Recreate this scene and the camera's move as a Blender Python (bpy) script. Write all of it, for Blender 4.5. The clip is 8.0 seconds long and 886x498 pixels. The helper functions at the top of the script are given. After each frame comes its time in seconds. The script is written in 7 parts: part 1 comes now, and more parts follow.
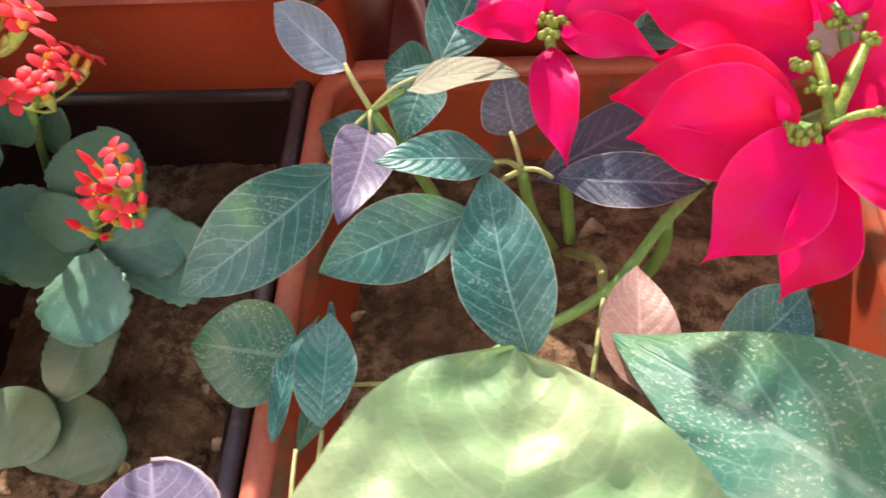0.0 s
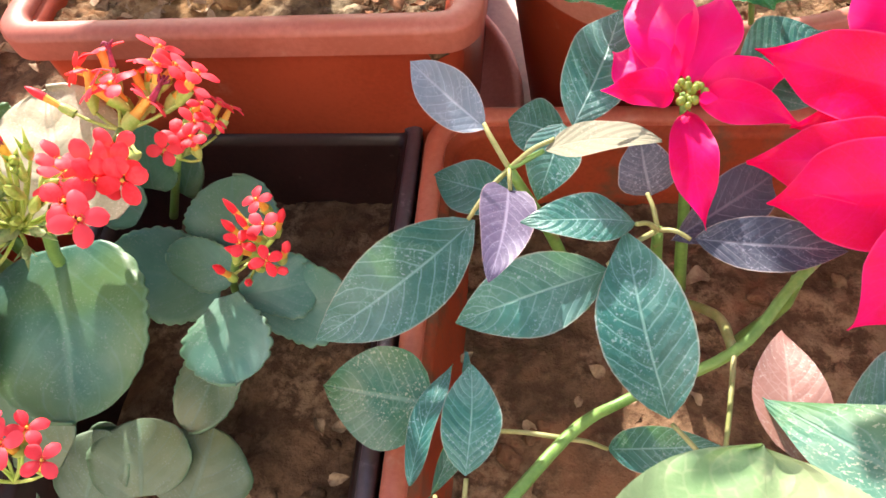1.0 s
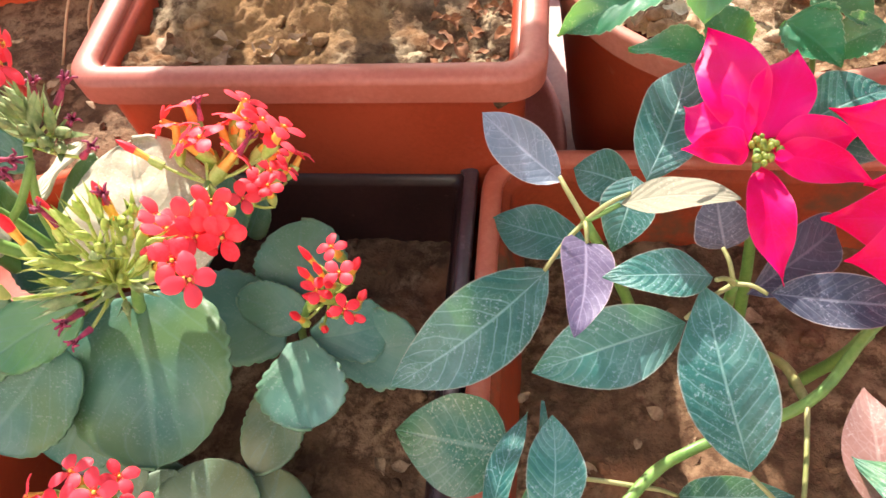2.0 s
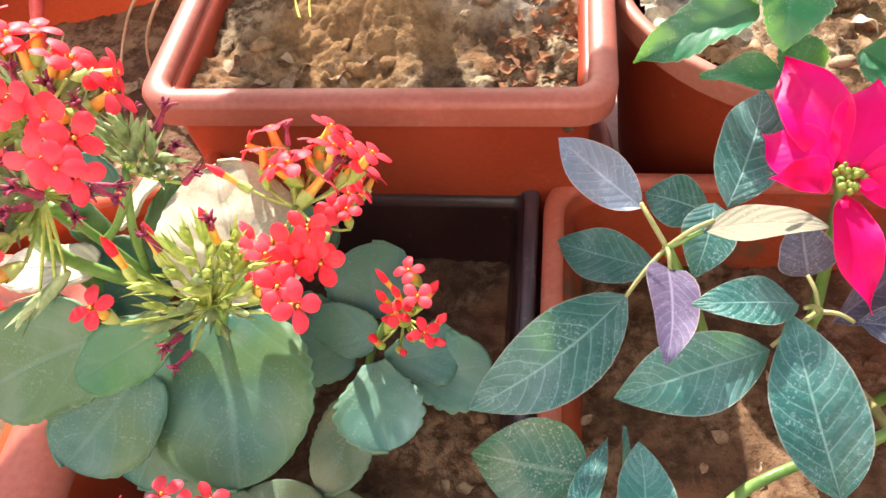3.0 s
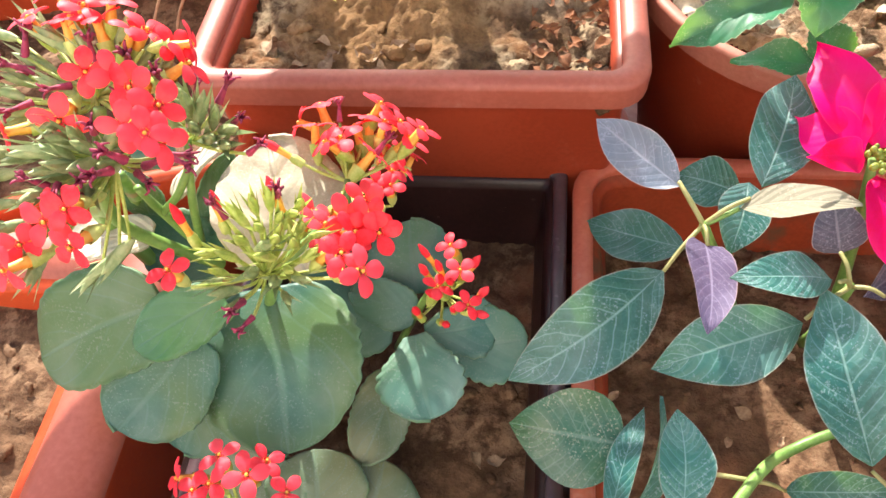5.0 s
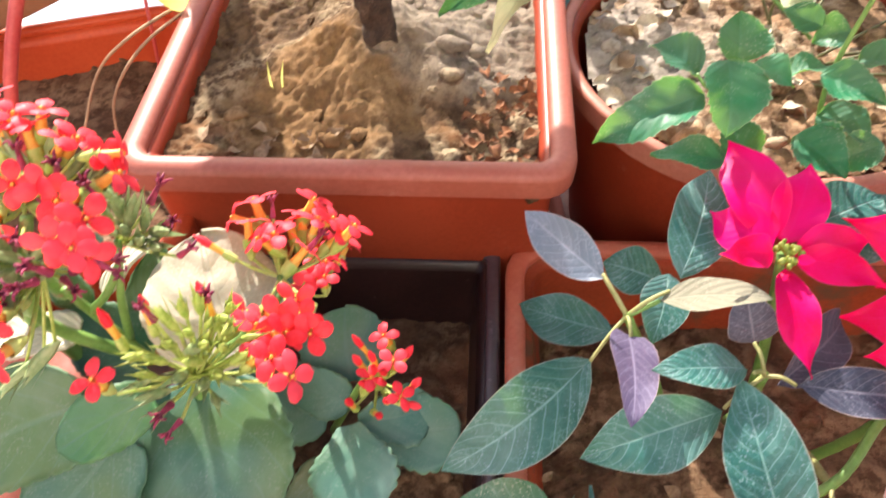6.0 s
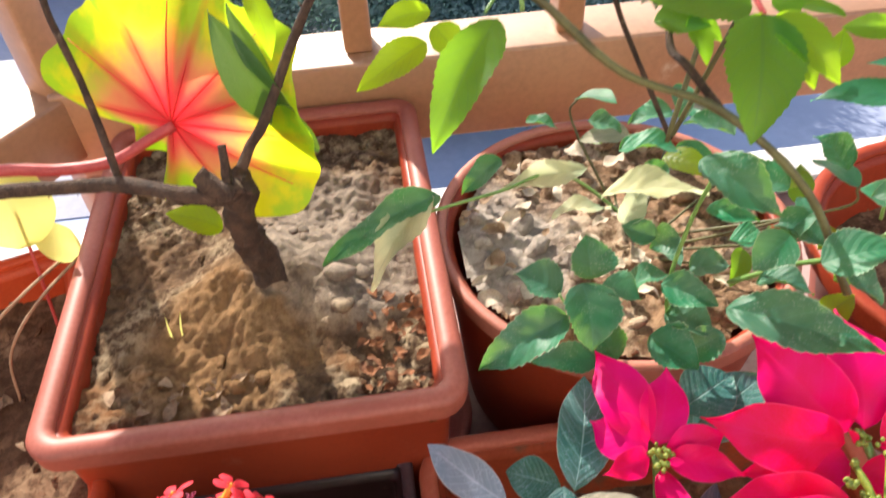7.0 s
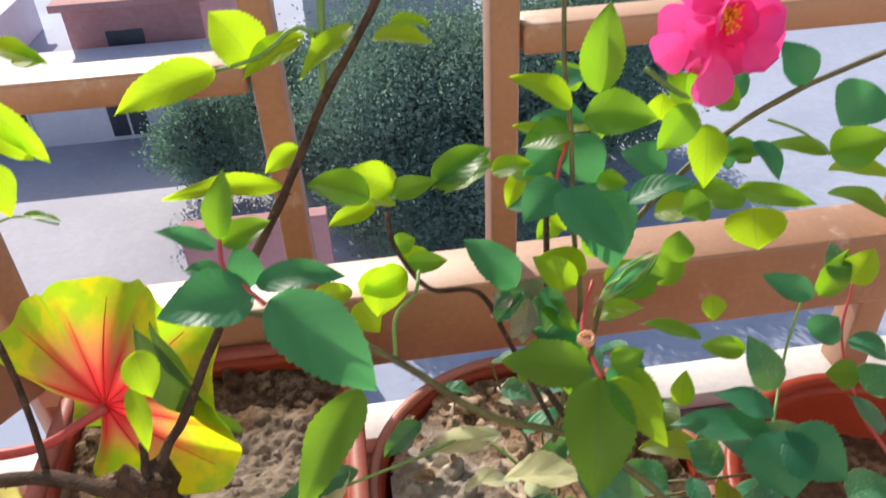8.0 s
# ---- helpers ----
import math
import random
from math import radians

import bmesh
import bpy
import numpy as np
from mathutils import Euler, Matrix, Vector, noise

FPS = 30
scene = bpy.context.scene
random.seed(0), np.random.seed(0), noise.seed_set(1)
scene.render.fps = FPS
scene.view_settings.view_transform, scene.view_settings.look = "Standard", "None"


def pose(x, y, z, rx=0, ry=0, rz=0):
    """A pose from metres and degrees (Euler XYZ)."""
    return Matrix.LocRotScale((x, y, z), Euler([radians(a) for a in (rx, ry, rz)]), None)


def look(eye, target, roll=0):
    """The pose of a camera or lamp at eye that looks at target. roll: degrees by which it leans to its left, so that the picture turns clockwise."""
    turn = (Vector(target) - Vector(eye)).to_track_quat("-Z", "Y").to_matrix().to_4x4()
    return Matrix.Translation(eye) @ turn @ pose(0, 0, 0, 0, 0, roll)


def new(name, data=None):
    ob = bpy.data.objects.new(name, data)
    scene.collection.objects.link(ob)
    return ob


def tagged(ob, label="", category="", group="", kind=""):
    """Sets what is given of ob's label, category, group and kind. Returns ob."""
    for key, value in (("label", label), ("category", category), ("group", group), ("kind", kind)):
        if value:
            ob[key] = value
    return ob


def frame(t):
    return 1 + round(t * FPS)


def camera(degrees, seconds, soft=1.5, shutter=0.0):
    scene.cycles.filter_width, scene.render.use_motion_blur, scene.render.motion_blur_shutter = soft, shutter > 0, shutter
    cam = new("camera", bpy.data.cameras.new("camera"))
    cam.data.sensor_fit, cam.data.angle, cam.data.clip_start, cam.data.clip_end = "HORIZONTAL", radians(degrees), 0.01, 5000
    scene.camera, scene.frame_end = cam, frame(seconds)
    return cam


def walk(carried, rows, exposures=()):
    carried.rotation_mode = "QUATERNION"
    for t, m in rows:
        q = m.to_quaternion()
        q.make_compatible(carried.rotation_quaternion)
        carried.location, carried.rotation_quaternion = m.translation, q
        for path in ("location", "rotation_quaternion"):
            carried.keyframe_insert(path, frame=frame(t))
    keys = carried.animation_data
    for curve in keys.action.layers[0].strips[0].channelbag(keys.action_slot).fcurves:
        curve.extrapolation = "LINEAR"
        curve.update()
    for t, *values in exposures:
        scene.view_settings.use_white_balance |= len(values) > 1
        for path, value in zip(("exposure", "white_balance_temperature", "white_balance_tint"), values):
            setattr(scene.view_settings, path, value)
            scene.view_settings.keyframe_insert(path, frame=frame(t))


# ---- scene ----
cam = camera(60.61, 8.0, shutter=0.25)
PATH = [
    (0.0, 0.0414, -0.0081, 0.4895, 32.31, 4.21, 2.44),
    (0.5, 0.0114, -0.0069, 0.5041, 33.25, 5.43, 4.26),
    (1.0, -0.0057, -0.0030, 0.5156, 33.68, 5.75, 4.94),
    (2.5, -0.0640, 0.0061, 0.5432, 35.33, 5.55, 5.43),
    (3.0, -0.0819, 0.0045, 0.5461, 35.73, 5.70, 5.86),
    (3.5, -0.0907, 0.0056, 0.5492, 35.56, 5.32, 6.22),
    (4.0, -0.0967, 0.0032, 0.5529, 35.20, 5.11, 6.05),
    (5.5, -0.1091, -0.0192, 0.5531, 35.73, 4.45, 5.89),
    (6.0, -0.1004, -0.0018, 0.5722, 39.19, 1.70, 3.25),
    (6.5, -0.0956, 0.0232, 0.6048, 42.08, 1.05, -2.37),
    (7.0, -0.0880, 0.0431, 0.6720, 45.13, 2.14, -7.81),
    (7.5, -0.0658, 0.0661, 0.7270, 50.19, 1.77, -9.05),
    (8.0, -0.0147, 0.0711, 0.7791, 55.06, 2.44, -8.01),
]
walk(cam, [(t, pose(x, y, z, rx, ry, rz)) for t, x, y, z, rx, ry, rz in PATH],
     exposures=[(0.0, 1.02), (0.5, 1.2), (1.0, 1.38), (5.5, 1.36), (6.0, 1.28), (6.5, 1.02), (7.0, 0.84), (7.5, 0.46), (8.0, 0.10)])

# ---- sky, sun, exposure ----
SUN_ELEVATION, SUN_AZIMUTH = 33.0, -20.0      # azimuth from +y towards +x
world = bpy.data.worlds.new("sky")
scene.world = world
world.use_nodes = True
wt = world.node_tree
sky = wt.nodes.new("ShaderNodeTexSky")
sky.sky_type, sky.sun_disc = "NISHITA", False
sky.sun_elevation, sky.sun_rotation = radians(SUN_ELEVATION), radians(SUN_AZIMUTH)
sky.air_density, sky.dust_density = 1.0, 2.0
wt.links.new(sky.outputs["Color"], wt.nodes["Background"].inputs["Color"])
wt.nodes["Background"].inputs["Strength"].default_value = 0.13
sun_data = bpy.data.lights.new("sun", "SUN")
sun_data.energy, sun_data.angle, sun_data.color = 5.0, radians(0.6), (1.0, 0.93, 0.82)
sun = new("sun", sun_data)
e, a = radians(SUN_ELEVATION), radians(SUN_AZIMUTH)
sun_dir = Vector((math.sin(a) * math.cos(e), math.cos(a) * math.cos(e), math.sin(e)))
sun.matrix_world = look(sun_dir * 20, (0, 0, 0))


# ---- small helpers ----
def empty(name, loc, label, category, group="", kind=""):
    ob = new(name)
    ob.location = loc
    ob.empty_display_size = 0.02
    return tagged(ob, label, category, group, kind)


def offset_of(ob):
    loc = Vector((0, 0, 0))
    while ob is not None:
        loc += ob.location
        ob = ob.parent
    return loc


def mesh_of(name, bm, materials, smooth=True):
    me = bpy.data.meshes.new(name)
    bm.to_mesh(me)
    bm.free()
    for m in materials if isinstance(materials, (list, tuple)) else [materials]:
        me.materials.append(m)
    if smooth:
        me.polygons.foreach_set("use_smooth", [True] * len(me.polygons))
    return me


def part(name, bm, materials, parent=None, label="", smooth=True):
    """Links a bmesh given in world coordinates as one mesh under parent."""
    me = mesh_of(name, bm, materials, smooth)
    ob = new(name, me)
    if parent is not None:
        ob.parent = parent
        me.transform(Matrix.Translation(-offset_of(parent)))
    return tagged(ob, label)


def piece(name, me, m, parent):
    """A part on shared mesh data at the world pose m."""
    ob = new(name, me)
    ob.parent = parent
    ob.matrix_basis = Matrix.Translation(-offset_of(parent)) @ m
    return ob


def thing(name, bm, materials, label, category, group="", kind="", smooth=True):
    return tagged(part(name, bm, materials, None, "", smooth), label, category, group, kind)


def box(bm, x0, x1, y0, y1, z0, z1, bevel=0.0):
    g = bmesh.ops.create_cube(bm, size=1.0, matrix=Matrix.LocRotScale(((x0 + x1) / 2, (y0 + y1) / 2, (z0 + z1) / 2), None, (x1 - x0, y1 - y0, z1 - z0)))
    if bevel:
        edges = list({ed for v in g["verts"] for ed in v.link_edges})
        bmesh.ops.bevel(bm, geom=edges, offset=bevel, segments=2, affect="EDGES", profile=0.5)
    return g["verts"]


def smooth_line(points, steps=6):
    """Catmull-Rom through the points."""
    p = [Vector(q) for q in points]
    p = [p[0] * 2 - p[1]] + p + [p[-1] * 2 - p[-2]]
    out = []
    for i in range(1, len(p) - 2):
        for k in range(steps):
            t = k / steps
            out.append(0.5 * (2 * p[i] + (p[i + 1] - p[i - 1]) * t + (2 * p[i - 1] - 5 * p[i] + 4 * p[i + 1] - p[i + 2]) * t * t
                              + (3 * p[i] - p[i - 1] - 3 * p[i + 1] + p[i + 2]) * t ** 3))
    out.append(p[-2])
    return out


def tube(bm, points, r0, r1, n=8, steps=6, knots=0.0, seed=0):
    """A tapered tube along a smooth line, with uneven thickness where knots is given."""
    line = smooth_line(points, steps)
    rings, side = [], Vector((0.31, 0.2, 0.93)).normalized()
    rough = knots * 0.5
    for i, c in enumerate(line):
        d = (line[min(i + 1, len(line) - 1)] - line[max(i - 1, 0)]).normalized()
        side = (side - d * side.dot(d))
        side = side.normalized() if side.length > 1e-4 else d.orthogonal().normalized()
        up = d.cross(side)
        r = r0 + (r1 - r0) * i / (len(line) - 1)
        ring = []
        for k in range(n):
            ang = 2 * math.pi * k / n
            w = 1.0 + (knots * noise.noise(c * 60 + Vector((math.cos(ang), math.sin(ang), seed))) + rough * noise.noise(c * 170 + Vector((2 * math.cos(ang), 2 * math.sin(ang), seed))) if knots else 0.0)
            ring.append(bm.verts.new(c + (side * math.cos(ang) + up * math.sin(ang)) * r * w))
        rings.append(ring)
    for a_, b_ in zip(rings, rings[1:]):
        for k in range(n):
            bm.faces.new((a_[k], a_[(k + 1) % n], b_[(k + 1) % n], b_[k]))
    bm.faces.new(rings[0][::-1])
    bm.faces.new(rings[-1])


# ---- materials ----
def node(nt, kind, **values):
    nd = nt.nodes.new("ShaderNode" + kind)
    for key, value in values.items():
        nd.inputs[key.replace("_", " ")].default_value = value
    return nd


def calc(nt, op, a_, b_=0.0, clamp=False):
    nd = nt.nodes.new("ShaderNodeMath")
    nd.operation, nd.use_clamp = op, clamp
    for i, v in enumerate((a_, b_)):
        if isinstance(v, (int, float)):
            nd.inputs[i].default_value = v
        else:
            nt.links.new(v, nd.inputs[i])
    return nd.outputs[0]


def blend(nt, fac, a_, b_, mode="MIX"):
    nd = nt.nodes.new("ShaderNodeMix")
    nd.data_type, nd.blend_type = "RGBA", mode
    for i, v in ((0, fac), (6, a_), (7, b_)):
        if isinstance(v, (int, float)):
            nd.inputs[i].default_value = v
        elif isinstance(v, tuple):
            nd.inputs[i].default_value = (*v, 1.0)
        else:
            nt.links.new(v, nd.inputs[i])
    return nd.outputs[2]


def step(nt, value, lo, hi):
    nd = nt.nodes.new("ShaderNodeMapRange")
    nd.interpolation_type = "SMOOTHSTEP"
    nt.links.new(value, nd.inputs[0])
    nd.inputs[1].default_value, nd.inputs[2].default_value = lo, hi
    return nd.outputs[0]


def grain(nt, scale, detail=4.0, rough=0.55, coords=None, stretch=None):
    nd = node(nt, "TexNoise", Scale=scale, Detail=detail, Roughness=rough)
    tc = nt.nodes.new("ShaderNodeTexCoord")
    src = tc.outputs["Object"]
    if stretch:
        mp = nt.nodes.new("ShaderNodeMapping")
        mp.inputs["Scale"].default_value = stretch
        nt.links.new(src, mp.inputs[0])
        src = mp.outputs[0]
    nt.links.new(src, nd.inputs["Vector"])
    return nd.outputs["Fac"]


def bumped(nt, height, strength, distance):
    nd = node(nt, "Bump", Strength=strength, Distance=distance)
    nt.links.new(height, nd.inputs["Height"])
    return nd.outputs["Normal"]


def start(name):
    m = bpy.data.materials.new(name)
    m.use_nodes = True
    return m, m.node_tree, m.node_tree.nodes["Principled BSDF"]


def surface(name, low, high, rough=0.6, coarse=8.0, fine=120.0, bump=0.3, depth=0.001, spots=None, spot_at=(0.62, 0.7), spot_scale=30.0, metal=0.0, spec=0.5, rvar=0.15, stretch=None):
    """Colour that wanders between low and high at two scales, with relief and optional stains."""
    m, nt, p = start(name)
    big, small = grain(nt, coarse, stretch=stretch), grain(nt, fine, 3.0)
    mix = calc(nt, "ADD", calc(nt, "MULTIPLY", big, 0.65), calc(nt, "MULTIPLY", small, 0.35))
    col = blend(nt, step(nt, mix, 0.36, 0.64), low, high)
    if spots:
        col = blend(nt, step(nt, grain(nt, spot_scale, 5.0, 0.65), *spot_at), col, spots)
    nt.links.new(col, p.inputs["Base Color"])
    nt.links.new(calc(nt, "ADD", calc(nt, "MULTIPLY", small, rvar), rough - rvar / 2, True), p.inputs["Roughness"])
    p.inputs["Metallic"].default_value, p.inputs["Specular IOR Level"].default_value = metal, spec
    nt.links.new(bumped(nt, calc(nt, "ADD", calc(nt, "MULTIPLY", big, 0.5), small), bump, depth), p.inputs["Normal"])
    return m


def foliage(name, low, high, vein, veins=9.0, slope=1.4, vein_mix=0.5, dust=(0.55, 0.6, 0.58), dust_amount=0.35, rough=0.5, glow=0.25, glow_colour=(0.25, 0.5, 0.05), rim=None, bump=0.5, centre=None, spec=0.5, hair=0.035, net_mix=0.0, speckle=1.0, patch=None):
    """A leaf: blade colour, midrib and side veins along the leaf's own length, dust, and light that comes through the blade."""
    m, nt, p = start(name)
    uv = nt.nodes.new("ShaderNodeUVMap")
    sep = nt.nodes.new("ShaderNodeSeparateXYZ")
    nt.links.new(uv.outputs[0], sep.inputs[0])
    u = calc(nt, "ABSOLUTE", calc(nt, "SUBTRACT", calc(nt, "MULTIPLY", sep.outputs[0], 2.0), 1.0))
    v = sep.outputs[1]
    big, small = grain(nt, 45.0), grain(nt, 420.0, 3.0)
    wob = calc(nt, "MULTIPLY", calc(nt, "SUBTRACT", grain(nt, 60.0, 2.0), 0.5), 0.055)
    rib = calc(nt, "SUBTRACT", 1.0, step(nt, u, hair * 0.6, hair * 2.2))
    phase = calc(nt, "FRACT", calc(nt, "MULTIPLY", calc(nt, "SUBTRACT", calc(nt, "ADD", v, wob), calc(nt, "MULTIPLY", calc(nt, "POWER", u, 1.25), slope / veins * 1.6)), veins))
    tri = calc(nt, "ABSOLUTE", calc(nt, "SUBTRACT", phase, 0.5))
    side = calc(nt, "SUBTRACT", 1.0, step(nt, tri, 0.012, 0.085))
    net = calc(nt, "MAXIMUM", rib, calc(nt, "MULTIPLY", side, calc(nt, "ADD", 0.35, calc(nt, "MULTIPLY", step(nt, grain(nt, 55.0, 2.0), 0.3, 0.6), 0.5))))
    info = nt.nodes.new("ShaderNodeObjectInfo")
    mix = calc(nt, "ADD", calc(nt, "MULTIPLY", big, 0.7), calc(nt, "MULTIPLY", info.outputs["Random"], 0.3))
    col = blend(nt, step(nt, mix, 0.3, 0.7), low, high)
    col = blend(nt, calc(nt, "MULTIPLY", step(nt, grain(nt, 650.0, 3.0, 0.6), 0.40, 0.60), 0.3 * speckle), col, high)
    if patch:
        col = blend(nt, step(nt, grain(nt, 16.0, 2.0, 0.4), 0.42, 0.62), col, patch)
    if centre:
        col = blend(nt, calc(nt, "SUBTRACT", 1.0, step(nt, u, 0.0, 0.7)), col, centre)
    if net_mix:
        cells = node(nt, "TexVoronoi", Scale=210.0)
        cells.feature = "DISTANCE_TO_EDGE"
        place = nt.nodes.new("ShaderNodeTexCoord")
        nt.links.new(place.outputs["Object"], cells.inputs["Vector"])
        lines = calc(nt, "MULTIPLY", calc(nt, "SUBTRACT", 1.0, step(nt, cells.outputs["Distance"], 0.02, 0.10)), step(nt, grain(nt, 90.0, 3.0), 0.42, 0.62))
        col = blend(nt, calc(nt, "MULTIPLY", lines, net_mix), col, vein)
    col = blend(nt, calc(nt, "MULTIPLY", net, vein_mix), col, vein)
    if rim:
        col = blend(nt, calc(nt, "MULTIPLY", step(nt, u, 0.95, 0.99), 0.7), col, rim)
    speck = calc(nt, "MULTIPLY", step(nt, grain(nt, 700.0, 3.0), 0.57, 0.63), step(nt, grain(nt, 60.0, 4.0), 0.40, 0.58))
    film = calc(nt, "MULTIPLY", step(nt, grain(nt, 28.0, 5.0, 0.6), 0.42, 0.75), 0.4)
    dusty = calc(nt, "MULTIPLY", calc(nt, "MAXIMUM", calc(nt, "MULTIPLY", speck, 0.9 * speckle), film), dust_amount)
    col = blend(nt, dusty, col, dust)
    nt.links.new(col, p.inputs["Base Color"])
    nt.links.new(calc(nt, "ADD", calc(nt, "MULTIPLY", dusty, 0.5), rough, True), p.inputs["Roughness"])
    p.inputs["Specular IOR Level"].default_value = spec
    height = calc(nt, "SUBTRACT", calc(nt, "ADD", calc(nt, "MULTIPLY", tri, 1.2), calc(nt, "MULTIPLY", small, 0.25)), calc(nt, "MULTIPLY", rib, 0.6))
    nrm = bumped(nt, height, bump, 0.0012)
    nt.links.new(nrm, p.inputs["Normal"])
    if glow:
        tr = node(nt, "BsdfTranslucent")
        nt.links.new(blend(nt, calc(nt, "MULTIPLY", net, 0.2), glow_colour, vein), tr.inputs["Color"])
        ms = node(nt, "MixShader")
        ms.inputs[0].default_value = glow
        nt.links.new(p.outputs[0], ms.inputs[1])
        nt.links.new(tr.outputs[0], ms.inputs[2])
        nt.links.new(ms.outputs[0], nt.nodes["Material Output"].inputs["Surface"])
    return m


TERRACOTTA = surface("terracotta_plastic", (0.268, 0.035, 0.0138), (0.350, 0.054, 0.023), spec=0.3, rough=0.42, coarse=9, fine=300, bump=0.08, depth=0.0006, spots=(0.44, 0.21, 0.14), spot_at=(0.62, 0.85), spot_scale=22)
# Lighter rim tone: light on rims over shaded walls, put into colour.
TERRACOTTA_LIT_RIM = surface("lit_terracotta_rim", (0.33, 0.080, 0.050), (0.42, 0.118, 0.082), rough=0.5, coarse=9, fine=300, bump=0.08, depth=0.0006, spots=(0.54, 0.33, 0.27), spot_at=(0.6, 0.88), spot_scale=22)
PINK_SAUCER = surface("pink_plastic", (0.56, 0.20, 0.17), (0.66, 0.27, 0.23), spec=0.4, rough=0.4, coarse=9, fine=300, bump=0.08, depth=0.0006)
# Sun on the round pot's rim is painted in as a paler colour.
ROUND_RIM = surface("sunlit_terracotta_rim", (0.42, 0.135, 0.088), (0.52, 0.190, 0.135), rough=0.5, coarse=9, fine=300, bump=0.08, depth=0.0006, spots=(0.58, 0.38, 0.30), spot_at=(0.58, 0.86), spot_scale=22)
# Shade inside the planter is painted in, together with spots of soil.
SHADED_ORANGE = surface("shade_painted_orange_plastic", (0.27, 0.042, 0.015), (0.38, 0.066, 0.024), spec=0.2, rough=0.6, coarse=9, fine=300, bump=0.12, depth=0.0008, spots=(0.15, 0.075, 0.040), spot_at=(0.46, 0.66), spot_scale=20)
# Paler salmon puts the sun on this rim into its colour.
ORANGE_RIM = surface("sun_painted_orange_rim", (0.47, 0.105, 0.058), (0.56, 0.155, 0.095), rough=0.5, coarse=9, fine=300, bump=0.08, depth=0.0006, spots=(0.58, 0.34, 0.26), spot_at=(0.6, 0.85), spot_scale=22)
ORANGE_POT = surface("orange_plastic", (0.46, 0.055, 0.017), (0.54, 0.082, 0.027), spec=0.25, rough=0.45, coarse=9, fine=300, bump=0.08, depth=0.0006, spots=(0.5, 0.28, 0.18), spot_at=(0.62, 0.8), spot_scale=24)
BLACK_POT = surface("dark_plastic", (0.020, 0.008, 0.007), (0.042, 0.017, 0.015), rough=0.36, coarse=12, fine=260, bump=0.1, depth=0.0006, spots=(0.18, 0.13, 0.12), spot_at=(0.66, 0.76), spot_scale=120, spec=0.4)
# Purplish base holds the sky's reflection; the pale spots are wear.
DARK_RIM = surface("worn_sky_tinted_rim", (0.060, 0.034, 0.040), (0.100, 0.060, 0.068), rough=0.32, coarse=12, fine=260, bump=0.1, depth=0.0006, spots=(0.22, 0.16, 0.17), spot_at=(0.6, 0.76), spot_scale=60, spec=0.6)


def earth(name, dark, mid, pale, rust, wet=0.95, tints=()):
    """Crumbly soil: dark hollows, pale crust, rusty patches, and broad round tints (x, y, radius, colour)."""
    m, nt, p = start(name)
    n1, n2, n3 = grain(nt, 14.0, 6.0, 0.62), grain(nt, 70.0, 8.0, 0.7), grain(nt, 420.0, 4.0, 0.6)
    col = blend(nt, step(nt, n2, 0.38, 0.62), dark, mid)
    crust = calc(nt, "MULTIPLY", step(nt, n1, 0.44, 0.6), step(nt, n2, 0.42, 0.6))
    col = blend(nt, crust, col, pale)
    col = blend(nt, calc(nt, "MULTIPLY", step(nt, grain(nt, 9.0, 4.0, 0.6), 0.56, 0.68), 0.8), col, rust)
    for x_, y_, r_, tint_tone in tints:
        where = node(nt, "NewGeometry")
        apart = nt.nodes.new("ShaderNodeVectorMath")
        apart.operation = "DISTANCE"
        flat = nt.nodes.new("ShaderNodeVectorMath")
        flat.operation = "MULTIPLY"
        flat.inputs[1].default_value = (1.0, 1.0, 0.0)
        nt.links.new(where.outputs["Position"], flat.inputs[0])
        nt.links.new(flat.outputs[0], apart.inputs[0])
        apart.inputs[1].default_value = (x_, y_, 0.0)
        edge = calc(nt, "ADD", apart.outputs["Value"], calc(nt, "MULTIPLY", calc(nt, "SUBTRACT", grain(nt, 30.0, 5.0), 0.5), r_ * 1.2))
        tone = blend(nt, step(nt, n2, 0.36, 0.6), tuple(0.62 * c_ for c_ in tint_tone), tint_tone)
        col = blend(nt, calc(nt, "SUBTRACT", 0.85, calc(nt, "MULTIPLY", step(nt, edge, r_ * 0.6, r_ * 1.25), 0.85)), col, tone)
    col = blend(nt, calc(nt, "MULTIPLY", step(nt, n3, 0.60, 0.72), 0.45), col, dark)
    nt.links.new(col, p.inputs["Base Color"])
    p.inputs["Roughness"].default_value, p.inputs["Specular IOR Level"].default_value = wet, 0.15
    h = calc(nt, "ADD", calc(nt, "MULTIPLY", n2, 1.0), calc(nt, "MULTIPLY", n3, 0.4))
    nt.links.new(bumped(nt, h, 0.9, 0.004), p.inputs["Normal"])
    return m


DRY_SOIL = earth("dry_sandy_soil", (0.078, 0.044, 0.025), (0.178, 0.108, 0.060), (0.37, 0.280, 0.178), (0.23, 0.102, 0.042), tints=((-0.225, 0.425, 0.075, (0.29, 0.160, 0.071)), (-0.12, 0.53, 0.09, (0.33, 0.265, 0.210))))
# The orange tint paints a sunlit patch into the round pot's soil.
PALE_SOIL = earth("pale_littered_soil", (0.14, 0.080, 0.046), (0.36, 0.215, 0.125), (0.54, 0.41, 0.29), (0.50, 0.22, 0.085), tints=((-0.005, 0.395, 0.06, (0.62, 0.30, 0.125)), (0.0, 0.52, 0.085, (0.44, 0.38, 0.33))))
BROWN_SOIL = earth("brown_planter_soil", (0.095, 0.050, 0.028), (0.175, 0.098, 0.055), (0.29, 0.180, 0.108), (0.23, 0.102, 0.052), 0.85)
